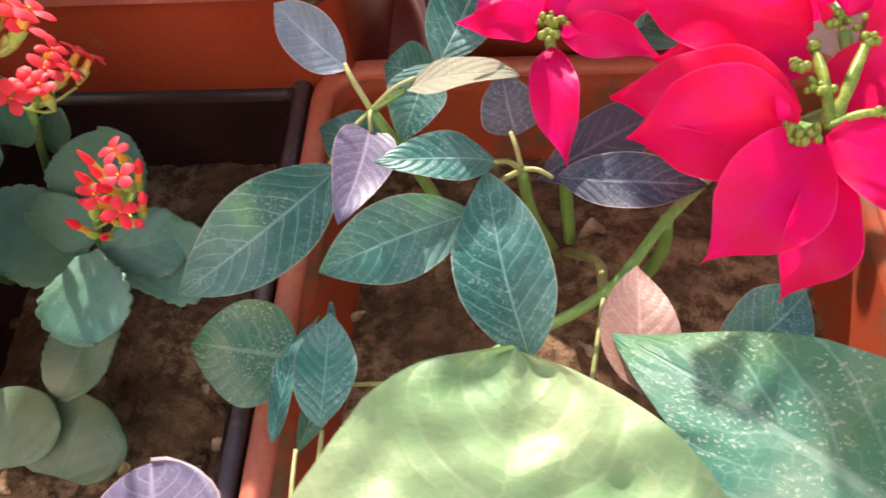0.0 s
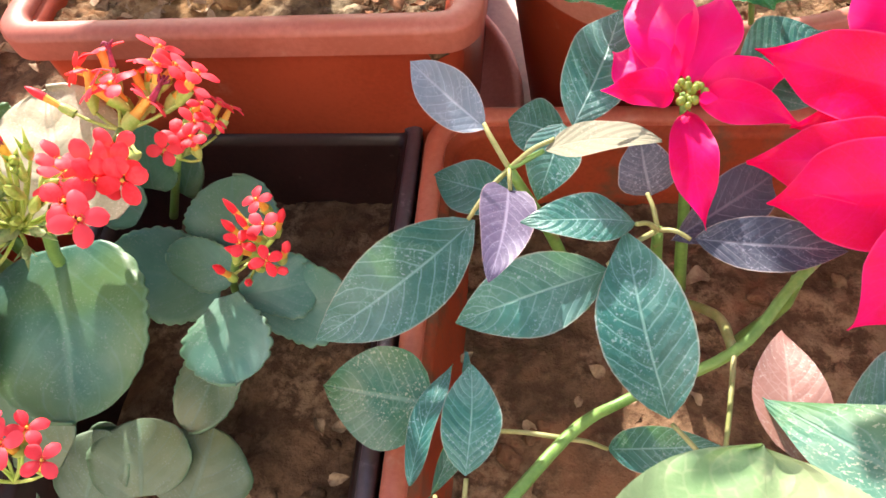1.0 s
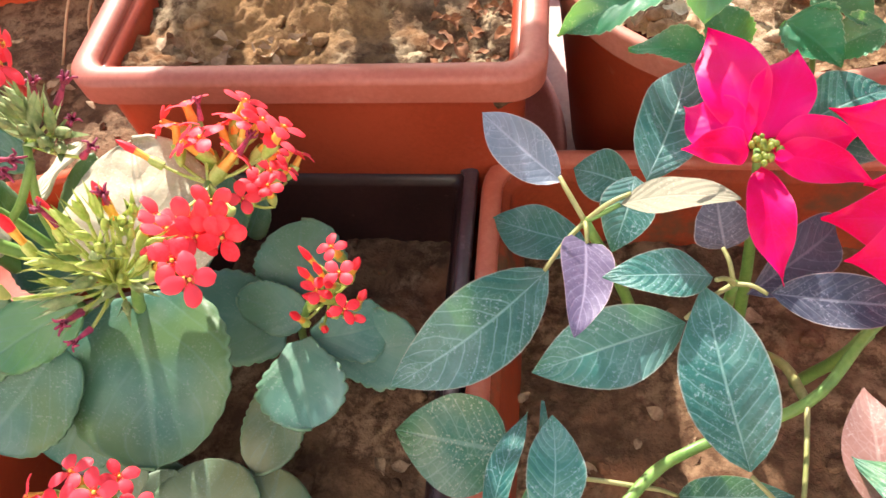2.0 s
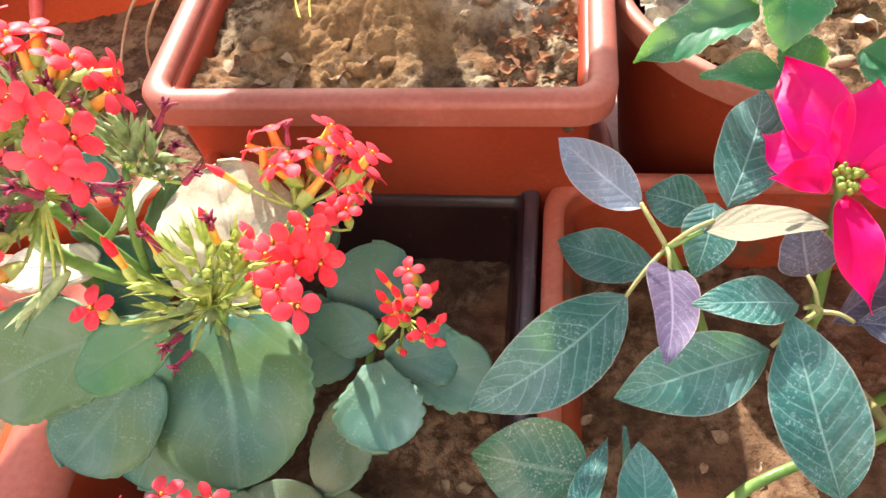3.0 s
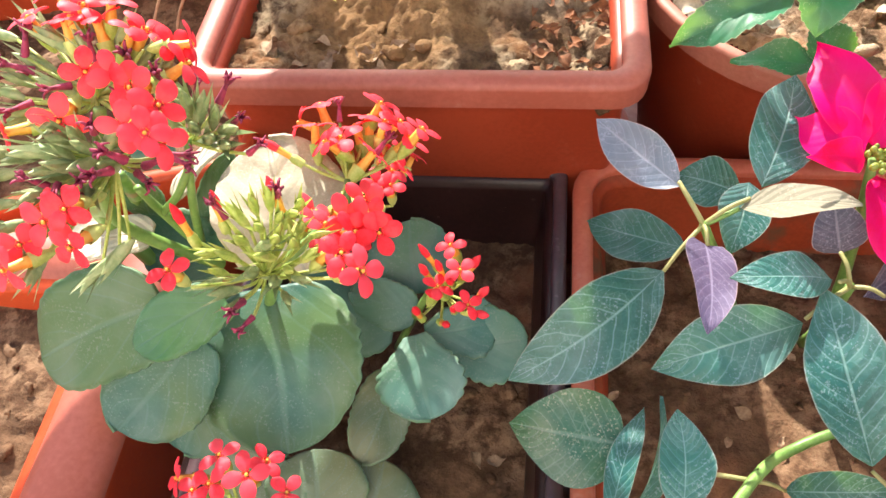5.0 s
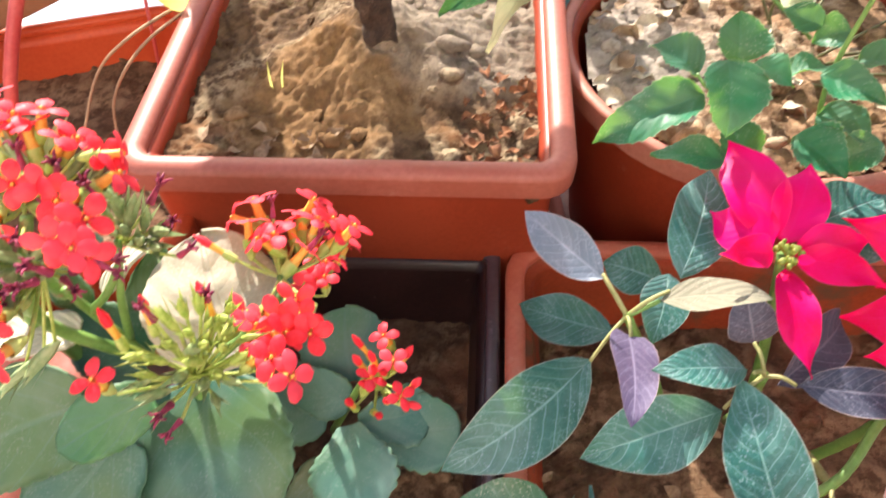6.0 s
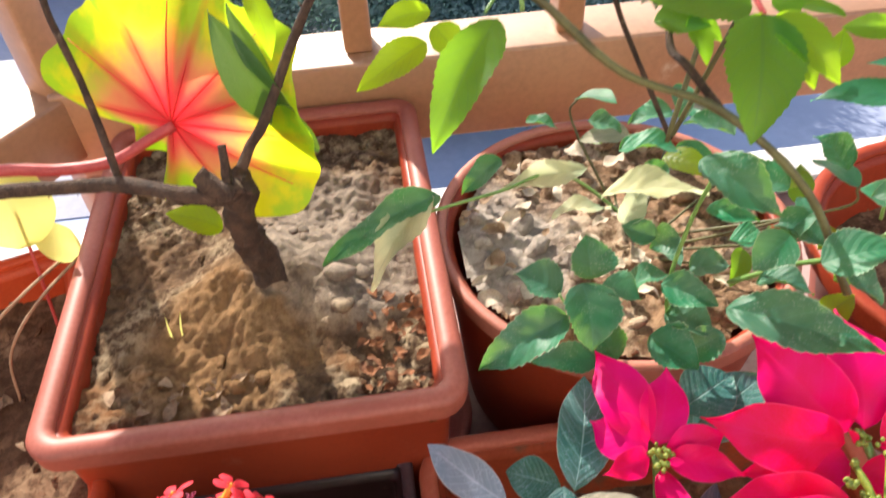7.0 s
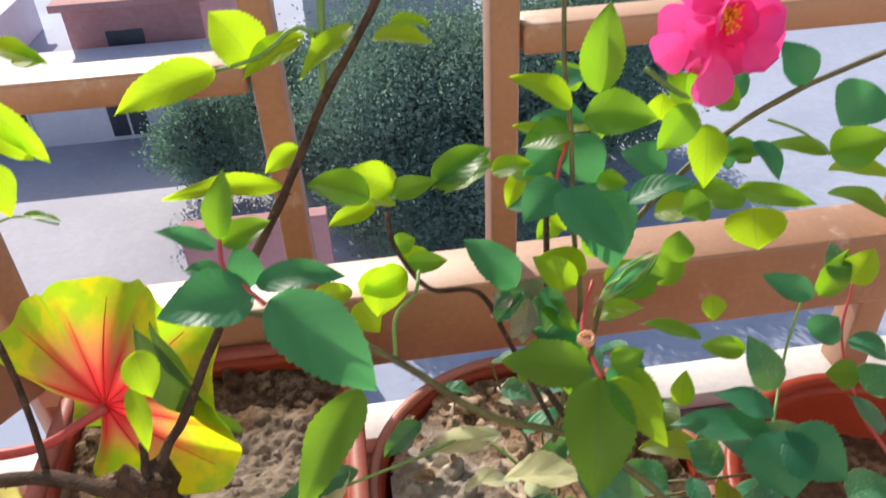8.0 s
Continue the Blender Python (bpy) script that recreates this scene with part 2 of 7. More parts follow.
WOOD_PAINT = surface("brown_painted_rail", (0.350, 0.165, 0.076), (0.46, 0.228, 0.112), rough=0.52, coarse=5, fine=140, bump=0.15, depth=0.001, spots=(0.60, 0.44, 0.32), spot_at=(0.6, 0.78), spot_scale=16, spec=0.8)
WOOD_PAINT.node_tree.nodes["Principled BSDF"].inputs["Coat Weight"].default_value = 0.7
WOOD_PAINT.node_tree.nodes["Principled BSDF"].inputs["Coat Roughness"].default_value = 0.42
STONE = surface("pale_stone", (0.62, 0.58, 0.56), (0.78, 0.74, 0.72), rough=0.6, coarse=3, fine=80, bump=0.2)
LEAF = foliage("poinsettia_leaf_green", (0.013, 0.086, 0.086), (0.036, 0.158, 0.142), (0.28, 0.48, 0.43), veins=10.0, vein_mix=0.55, net_mix=0.2, dust=(0.50, 0.62, 0.64), dust_amount=0.42, rim=(0.36, 0.33, 0.27), glow=0.16, glow_colour=(0.28, 0.65, 0.04), bump=0.45, rough=0.42, hair=0.022, spec=0.45)
LEAF_PURPLE = foliage("poinsettia_leaf_purple", (0.085, 0.060, 0.125), (0.135, 0.100, 0.180), (0.36, 0.30, 0.42), vein_mix=0.5, net_mix=0.15, dust=(0.40, 0.37, 0.50), dust_amount=0.35, rim=(0.50, 0.34, 0.34), glow=0.10, glow_colour=(0.3, 0.2, 0.2), bump=0.15, rough=0.45)
LEAF_PLUM = foliage("poinsettia_leaf_plum", (0.032, 0.036, 0.062), (0.060, 0.062, 0.098), (0.26, 0.24, 0.30), vein_mix=0.45, net_mix=0.15, dust=(0.38, 0.36, 0.46), dust_amount=0.3, rim=(0.4, 0.3, 0.28), glow=0.06, glow_colour=(0.3, 0.2, 0.2), bump=0.35, rough=0.5, spec=0.3)
# Pink-cream tone puts the sun on this blade into its colour.
LEAF_PINK = foliage("poinsettia_leaf_pink_sunlit", (0.26, 0.120, 0.098), (0.34, 0.180, 0.150), (0.54, 0.40, 0.35), vein_mix=0.25, net_mix=0.15, dust=(0.60, 0.50, 0.46), dust_amount=0.5, glow=0.08, glow_colour=(0.6, 0.2, 0.12), bump=0.18)
# The near leaf's pale tone and mottling hold direct sun in the colour.
LEAF_PALE = foliage("poinsettia_leaf_sunlit", (0.25, 0.31, 0.145), (0.38, 0.395, 0.215), (0.45, 0.46, 0.27), vein_mix=0.25, net_mix=0.3, hair=0.0004, dust=(0.58, 0.57, 0.40), dust_amount=0.3, speckle=0.3, glow=0.12, bump=0.9, patch=(0.17, 0.30, 0.13))
LEAF_DUSTED = foliage("poinsettia_leaf_dusted", (0.02, 0.105, 0.080), (0.06, 0.17, 0.125), (0.30, 0.42, 0.34), vein_mix=0.35, net_mix=0.2, dust=(0.56, 0.54, 0.40), dust_amount=0.6, glow=0.12, bump=0.6, spec=0.3, patch=(0.07, 0.16, 0.06))
# Grey-blue base paints the sky's reflection on a tilted blade.
LEAF_GREY = foliage("poinsettia_leaf_sky_sheen", (0.070, 0.108, 0.150), (0.130, 0.158, 0.215), (0.42, 0.44, 0.52), vein_mix=0.35, net_mix=0.2, dust=(0.46, 0.44, 0.54), dust_amount=0.45, rim=(0.54, 0.40, 0.38), glow=0.06, bump=0.2, rough=0.45)
BRACT = foliage("poinsettia_bract_red", (0.86, 0.000, 0.050), (0.93, 0.002, 0.22), (0.95, 0.03, 0.28), veins=8, vein_mix=0.10, dust=(0.9, 0.2, 0.5), dust_amount=0.03, rough=0.42, glow=0.42, glow_colour=(1.0, 0.002, 0.14), bump=0.12, spec=0.2, rim=(0.96, 0.06, 0.28))
SUCCULENT = foliage("kalanchoe_leaf", (0.018, 0.096, 0.080), (0.054, 0.160, 0.118), (0.15, 0.26, 0.19), veins=4, vein_mix=0.30, net_mix=0.10, dust=(0.48, 0.50, 0.45), dust_amount=0.36, spec=0.45, rough=0.44, glow=0.12, glow_colour=(0.40, 0.68, 0.04), bump=0.3, rim=(0.13, 0.24, 0.13), speckle=0.6, patch=(0.080, 0.150, 0.058))
SUCCULENT_BLUE = foliage("kalanchoe_leaf_bluish", (0.034, 0.130, 0.120), (0.085, 0.205, 0.172), (0.15, 0.26, 0.19), veins=4, vein_mix=0.30, net_mix=0.10, dust=(0.48, 0.50, 0.45), dust_amount=0.36, spec=0.45, rough=0.44, glow=0.12, glow_colour=(0.40, 0.68, 0.04), bump=0.3, rim=(0.13, 0.24, 0.13), speckle=0.6, patch=(0.090, 0.190, 0.120))
# Brighter green copy: sun through one kalanchoe leaf, put into its colour.
SUCCULENT_SUNLIT = foliage("kalanchoe_leaf_sunlit", (0.040, 0.155, 0.060), (0.110, 0.270, 0.070), (0.15, 0.26, 0.19), veins=4, vein_mix=0.30, net_mix=0.10, dust=(0.48, 0.50, 0.45), dust_amount=0.36, spec=0.45, rough=0.44, glow=0.25, glow_colour=(0.40, 0.68, 0.04), bump=0.3, rim=(0.13, 0.24, 0.13), speckle=0.6, patch=(0.060, 0.180, 0.090))
SUCCULENT_OLIVE = foliage("kalanchoe_leaf_olive", (0.080, 0.125, 0.075), (0.155, 0.205, 0.128), (0.15, 0.26, 0.19), veins=4, vein_mix=0.30, net_mix=0.10, dust=(0.48, 0.50, 0.45), dust_amount=0.36, spec=0.45, rough=0.44, glow=0.12, glow_colour=(0.40, 0.68, 0.04), bump=0.3, rim=(0.13, 0.24, 0.13), speckle=0.6, patch=(0.17, 0.18, 0.085))
ROSE_LEAF = foliage("rose_leaf", (0.022, 0.085, 0.022), (0.05, 0.15, 0.03), (0.14, 0.28, 0.08), veins=8, vein_mix=0.22, dust=(0.4, 0.45, 0.4), dust_amount=0.12, rough=0.38, glow=0.74, glow_colour=(0.58, 0.90, 0.012), bump=0.18)


def begonia_blade(name):
    """Yellow-green towards the rim, orange-red towards the stalk, and light that comes through."""
    m, nt, p = start(name)
    uv = nt.nodes.new("ShaderNodeUVMap")
    sep = nt.nodes.new("ShaderNodeSeparateXYZ")
    nt.links.new(uv.outputs[0], sep.inputs[0])
    r = calc(nt, "ADD", sep.outputs[1], calc(nt, "MULTIPLY", calc(nt, "SUBTRACT", grain(nt, 45.0, 4.0), 0.5), 0.3))
    n = grain(nt, 260.0, 3.0)
    lime = blend(nt, step(nt, grain(nt, 35.0, 4.0), 0.4, 0.6), (0.90, 0.92, 0.012), (0.50, 0.82, 0.02))
    col = blend(nt, step(nt, r, 0.40, 0.80), (1.0, 0.34, 0.14), lime)
    col = blend(nt, step(nt, r, 0.14, 0.5), (1.0, 0.09, 0.10), col)
    by_vein = calc(nt, "SUBTRACT", 1.0, step(nt, sep.outputs[0], 0.06, 0.34))
    col = blend(nt, calc(nt, "MULTIPLY", by_vein, calc(nt, "SUBTRACT", 1.05, r, True)), col, (1.0, 0.03, 0.06))
    dim = blend(nt, 0.55, col, (0.16, 0.24, 0.04))
    nt.links.new(dim, p.inputs["Base Color"])
    p.inputs["Roughness"].default_value = 0.45
    nt.links.new(bumped(nt, n, 0.2, 0.001), p.inputs["Normal"])
    tr, ms = node(nt, "BsdfTranslucent"), node(nt, "MixShader")
    nt.links.new(col, tr.inputs["Color"])
    ms.inputs[0].default_value = 0.78
    nt.links.new(p.outputs[0], ms.inputs[1])
    nt.links.new(tr.outputs[0], ms.inputs[2])
    nt.links.new(ms.outputs[0], nt.nodes["Material Output"].inputs["Surface"])
    return m


BEGONIA = begonia_blade("begonia_leaf")
BEGONIA_VEIN = foliage("begonia_vein", (0.70, 0.09, 0.08), (0.80, 0.13, 0.11), (0.8, 0.2, 0.15), vein_mix=0.0, dust_amount=0.0, glow=0.65, glow_colour=(1.0, 0.12, 0.10), bump=0.05)
YELLOW_LEAF = foliage("yellow_leaf", (0.55, 0.55, 0.06), (0.66, 0.62, 0.10), (0.7, 0.66, 0.2), dust_amount=0.08, glow=0.62, glow_colour=(0.98, 0.95, 0.32), bump=0.2)
DUSTY = foliage("dust_covered_leaf", (0.17, 0.17, 0.115), (0.27, 0.25, 0.175), (0.40, 0.37, 0.28), veins=6, vein_mix=0.3, dust=(0.50, 0.44, 0.35), dust_amount=0.75, rough=0.75, glow=0.05, bump=0.4)
# Cream base puts full sun into this dusty leaf's colour.
SUNLIT_CREAM = foliage("sunlit_cream_leaf", (0.14, 0.135, 0.092), (0.22, 0.20, 0.14), (0.33, 0.30, 0.22), veins=6, vein_mix=0.3, dust=(0.42, 0.36, 0.28), dust_amount=0.7, rough=0.75, glow=0.05, bump=0.4)
# Dusty leaf, whitened further so the colour itself holds bright sun.
DUST_SUN_WHITE = foliage("dust_sun_whitened_leaf", (0.42, 0.375, 0.275), (0.57, 0.51, 0.39), (0.52, 0.47, 0.37), veins=5, vein_mix=0.15, dust=(0.69, 0.61, 0.48), dust_amount=0.8, rough=0.8, glow=0.05, bump=1.0, spec=0.2)
# The cream rim paints sunlit edges onto the low rose leaves.
ROSE_LEAF_LOW = foliage("rose_leaf_low", (0.004, 0.092, 0.046), (0.014, 0.200, 0.092), (0.10, 0.28, 0.15), veins=7, vein_mix=0.3, dust=(0.62, 0.64, 0.48), dust_amount=0.3, spec=0.3, rough=0.45, glow=0.24, glow_colour=(0.3, 0.6, 0.06), bump=0.3, rim=(0.45, 0.5, 0.32), patch=(0.035, 0.13, 0.085))
# Cream copy of the rose leaf: direct sun is put into the colour.
ROSE_LEAF_SUNLIT = foliage("rose_leaf_sunlit", (0.52, 0.52, 0.25), (0.72, 0.69, 0.38), (0.30, 0.38, 0.16), veins=7, vein_mix=0.4, dust=(0.75, 0.72, 0.58), dust_amount=0.5, rough=0.6, glow=0.45, glow_colour=(0.85, 0.88, 0.55), bump=0.3, patch=(0.16, 0.28, 0.16))
PETAL = foliage("coral_petal", (0.885, 0.028, 0.050), (0.945, 0.080, 0.115), (0.95, 0.12, 0.14), vein_mix=0.0, dust_amount=0.0, rough=0.5, glow=0.25, glow_colour=(1.0, 0.06, 0.05), bump=0.05, spec=0.2)
PETAL_TUBE = surface("orange_yellow_tube", (0.80, 0.33, 0.04), (0.85, 0.48, 0.08), rough=0.5, coarse=150, fine=600, bump=0.1, depth=0.0004)
CALYX = surface("yellow_green_calyx", (0.30, 0.40, 0.065), (0.54, 0.57, 0.17), rough=0.5, coarse=90, fine=600, bump=0.1, depth=0.0004)
GREY_CALYX = surface("grey_green_calyx", (0.20, 0.29, 0.11), (0.40, 0.44, 0.22), rough=0.6, coarse=90, fine=600, bump=0.1, depth=0.0004)
WITHERED = surface("withered_petal", (0.16, 0.015, 0.05), (0.40, 0.04, 0.10), rough=0.7, coarse=150, fine=700, bump=0.4, depth=0.0006)
PINK_PETAL = foliage("rose_petal", (0.82, 0.03, 0.30), (0.90, 0.10, 0.44), (0.92, 0.2, 0.5), veins=6, vein_mix=0.1, dust_amount=0.0, rough=0.5, glow=0.55, glow_colour=(1.0, 0.10, 0.40), bump=0.1)
STAMEN = surface("orange_stamen", (0.75, 0.22, 0.02), (0.85, 0.42, 0.05), rough=0.6, coarse=200, fine=800, bump=0.2)
BEAD = surface("yellow_green_bead", (0.12, 0.17, 0.02), (0.30, 0.33, 0.05), rough=0.4, coarse=120, fine=600, bump=0.1)
RUST = surface("rusty_crumbs", (0.12, 0.048, 0.022), (0.28, 0.110, 0.046), rough=0.95, coarse=80, fine=500, bump=0.6)
PALE_LITTER = surface("pale_leaf_litter", (0.40, 0.31, 0.23), (0.62, 0.52, 0.40), rough=0.9, coarse=60, fine=500, bump=0.5)
DRY = surface("dry_leaf_litter", (0.22, 0.13, 0.075), (0.38, 0.26, 0.16), rough=0.9, coarse=60, fine=500, bump=0.5)
TIE = surface("pale_orange_tie", (0.62, 0.30, 0.14), (0.74, 0.42, 0.24), rough=0.6, coarse=80, fine=500, bump=0.1)
TAN = surface("tan_dry_stalk", (0.36, 0.22, 0.13), (0.5, 0.33, 0.2), rough=0.8, coarse=60, fine=400, bump=0.3)
STEM = surface("green_stem", (0.12, 0.24, 0.05), (0.2, 0.33, 0.08), rough=0.45, coarse=30, fine=400, bump=0.2, depth=0.0006, spots=(0.3, 0.2, 0.1), spot_at=(0.6, 0.7), spot_scale=40)
BARK = surface("dark_rose_bark", (0.036, 0.019, 0.012), (0.100, 0.056, 0.034), rough=0.85, coarse=90, fine=600, bump=1.0, depth=0.002, spots=(0.20, 0.15, 0.11), spot_at=(0.6, 0.72), spot_scale=70)
OLIVE = surface("olive_rose_stem", (0.085, 0.075, 0.028), (0.15, 0.14, 0.05), rough=0.55, coarse=50, fine=500, bump=0.4, depth=0.001)
ROSE_LEAF_MID = foliage("rose_leaf_mid", (0.025, 0.10, 0.02), (0.055, 0.17, 0.03), (0.14, 0.28, 0.08), veins=8, vein_mix=0.22, dust=(0.4, 0.45, 0.4), dust_amount=0.1, rough=0.38, glow=0.60, glow_colour=(0.36, 0.70, 0.012), bump=0.16)
# Darker copy of the rose leaf, with the shade on it in the colour.
ROSE_LEAF_DARK = foliage("rose_leaf_shaded", (0.012, 0.095, 0.056), (0.030, 0.158, 0.088), (0.08, 0.24, 0.14), veins=8, vein_mix=0.22, dust=(0.4, 0.5, 0.45), dust_amount=0.08, rough=0.4, spec=0.35, glow=0.38, glow_colour=(0.17, 0.67, 0.19), bump=0.16)
FOLD_GREEN = foliage("begonia_upper_side", (0.022, 0.085, 0.022), (0.045, 0.13, 0.03), (0.12, 0.2, 0.06), veins=5, vein_mix=0.2, dust_amount=0.05, rough=0.45, glow=0.15, glow_colour=(0.3, 0.5, 0.03), bump=0.2)
STALK = surface("tan_green_stalk", (0.24, 0.25, 0.075), (0.37, 0.33, 0.14), rough=0.5, coarse=40, fine=400, bump=0.2)
RED_STEM = surface("red_stem", (0.45, 0.05, 0.05), (0.58, 0.10, 0.09), rough=0.45, coarse=30, fine=400, bump=0.1)


# ---- leaves ----
def half_width(shape, v):
    if shape == "lance":
        return 3.52 * v ** 0.82 * (1 - v) ** 1.0
    if shape == "bract":
        return 2.87 * v ** 0.65 * (1 - v) ** 0.9 * (1.0 if v < 0.7 else 1.0 - 2.5 * (v - 0.7))
    if shape == "ovate":
        return 2.88 * v ** 0.6 * (1 - v)
    if shape == "heart":
        return 2.0 * (v + 0.03) ** 0.36 * (1 - v) ** 0.85
    if shape == "obovate":
        return (0.30 + 0.70 * math.sin(math.pi / 2 * min(1.0, v / 0.62)) ** 1.2) * math.sqrt(max(0.0, 1 - max(0.0, (v - 0.55) / 0.45) ** 2.2))
    if shape == "spoon":
        return min(1.0, (0.16 + 1.02 * max(0.0, v - 0.12) ** 0.62)) * math.sqrt(max(0.0, 1 - max(0.0, (v - 0.58) / 0.42) ** 2.4))
    return max(0.0, 1 - abs(2 * (0.04 + 0.96 * v) ** 0.9 - 1) ** 2.3) ** 0.55


def leaf_bm(base, tip, width, face=(0.05, -0.45, 0.9), shape="lance", roll=0.0, droop=0.12, fold=0.18, wave=0.02, teeth=0, tooth=0.0, nv=14, nu=4, thick=0.0, seed=1, quilt=0.0, scallop=False, uneven=0.10):
    """A leaf blade from base to tip: bent along its length, folded along the rib, waved at the edge; UV runs across and along it."""
    base, tip, face = Vector(base), Vector(tip), Vector(face)
    length = (tip - base).length
    y = (tip - base).normalized()
    z = (face - y * face.dot(y)).normalized()
    x = y.cross(z)
    if roll:
        q = Matrix.Rotation(radians(roll), 3, y)
        x, z = q @ x, q @ z
    bm = bmesh.new()
    uvl = bm.loops.layers.uv.new("UVMap")
    rng = random.Random(seed)
    ph = [rng.uniform(0, 6.28) for _ in range(4)]
    rows, coords = [], {}
    for i in range(nv + 1):
        v = i / nv
        w = max(half_width(shape, min(max(v, 0.0), 1.0)), 0.012) * width / 2
        row = []
        for j in range(-nu, nu + 1):
            s = j / nu
            ww = w * (1.0 + uneven * noise.noise((v * 3.2 + 7.3 * seed, 4.0 if s > 0 else -4.0, 0.3 * seed)))
            if teeth and abs(s) > 0.9:
                ww *= 1.0 + tooth * (0.55 + 0.9 * abs(noise.noise((v * 9.0, seed * 1.7, 2.0 if s > 0 else 0.0)))) * (2 * abs(math.sin(math.pi * (v + 0.02 * math.sin(11 * v + ph[3])) * teeth)) - 1 if scallop else 2 * ((v * teeth) % 1.0) - 1)
            h = 0.8 * droop * length * (1 - 4 * (v - 0.5) ** 2)
            h += fold * w * abs(s) ** 1.3 + wave * length * math.sin(v * 9 + ph[0] + (1.6 if s > 0 else 0)) * s * s
            h += 0.4 * wave * length * math.sin(v * 4 + ph[1]) * math.sin(math.pi * v)
            if quilt:
                h += quilt * length * math.sin(v * 26 - abs(s) * 5) * (1 - abs(s)) * (0.3 + abs(s))
                h += 0.8 * quilt * length * noise.noise((base + y * (v * length) + x * (s * w)) * 110)
            co = base + y * (v * length) + x * (s * ww) + z * h + x * (0.03 * length * math.sin(math.pi * v) * math.cos(ph[2]))
            vert = bm.verts.new(co)
            coords[vert] = (0.5 + 0.5 * s, v)
            row.append(vert)
        rows.append(row)
    for a_, b_ in zip(rows, rows[1:]):
        for k in range(len(a_) - 1):
            bm.faces.new((a_[k], a_[k + 1], b_[k + 1], b_[k]))
    for f in bm.faces:
        for lp in f.loops:
            lp[uvl].uv = coords[lp.vert]
    if thick:
        bm.normal_update()
        bmesh.ops.solidify(bm, geom=bm.faces[:], thickness=thick)
    return bm


leaf_count = [0]
LEAF_LABELS = {LEAF_PURPLE: "lilac-purple dusty leaf", LEAF_PLUM: "dark plum-grey leaf", LEAF_GREY: "dusty leaf, sky sheen painted grey-blue", LEAF_PINK: "pinkish leaf paled by sunlight in its colour", LEAF_PALE: "yellow-green leaf with sunlight in its colour",
               LEAF_DUSTED: "teal leaf speckled with dust", DUSTY: "cream dust-covered leaf", SUNLIT_CREAM: "dusty leaf with sunlight painted in as cream", DUST_SUN_WHITE: "leaf whitened by thick dust and painted-in sun", YELLOW_LEAF: "yellow leaf", ROSE_LEAF: "sunlit lime-green leaf", ROSE_LEAF_SUNLIT: "rose leaf with sunlight painted in as cream"}


def leaf(parent, base, tip, width, material=None, name="leaf", label="", **how):
    leaf_count[0] += 1
    how.setdefault("seed", leaf_count[0])
    turn_by = how.pop("loose", 0.0)
    if turn_by:
        how["roll"] = random.Random(leaf_count[0] * 7 + 1).uniform(-turn_by, turn_by)
    return part(name, leaf_bm(base, tip, width, **how), material or LEAF, parent, label or LEAF_LABELS.get(material, ""))


# ---- pots ----
def ring_rect(x0, x1, y0, y1, r, n=6):
    pts = []
    for cx, cy, a0 in ((x1 - r, y1 - r, 0), (x0 + r, y1 - r, 90), (x0 + r, y0 + r, 180), (x1 - r, y0 + r, 270)):
        for k in range(n + 1):
            t = radians(a0 + 90 * k / n)
            pts.append((cx + r * math.cos(t), cy + r * math.sin(t)))
    return pts


def ring_round(cx, cy, r, n=56):
    return [(cx + r * math.cos(2 * math.pi * k / n), cy + r * math.sin(2 * math.pi * k / n)) for k in range(n)]


def skin(bm, rings, close_first=False, close_last=False):
    rows = [[bm.verts.new(c) for c in ring] for ring in rings]
    n = len(rows[0])
    for a_, b_ in zip(rows, rows[1:]):
        for k in range(n):
            bm.faces.new((a_[k], a_[(k + 1) % n], b_[(k + 1) % n], b_[k]))
    if close_first:
        bm.faces.new(rows[0][::-1])
    if close_last:
        bm.faces.new(rows[-1])
    bmesh.ops.recalc_face_normals(bm, faces=bm.faces[:])


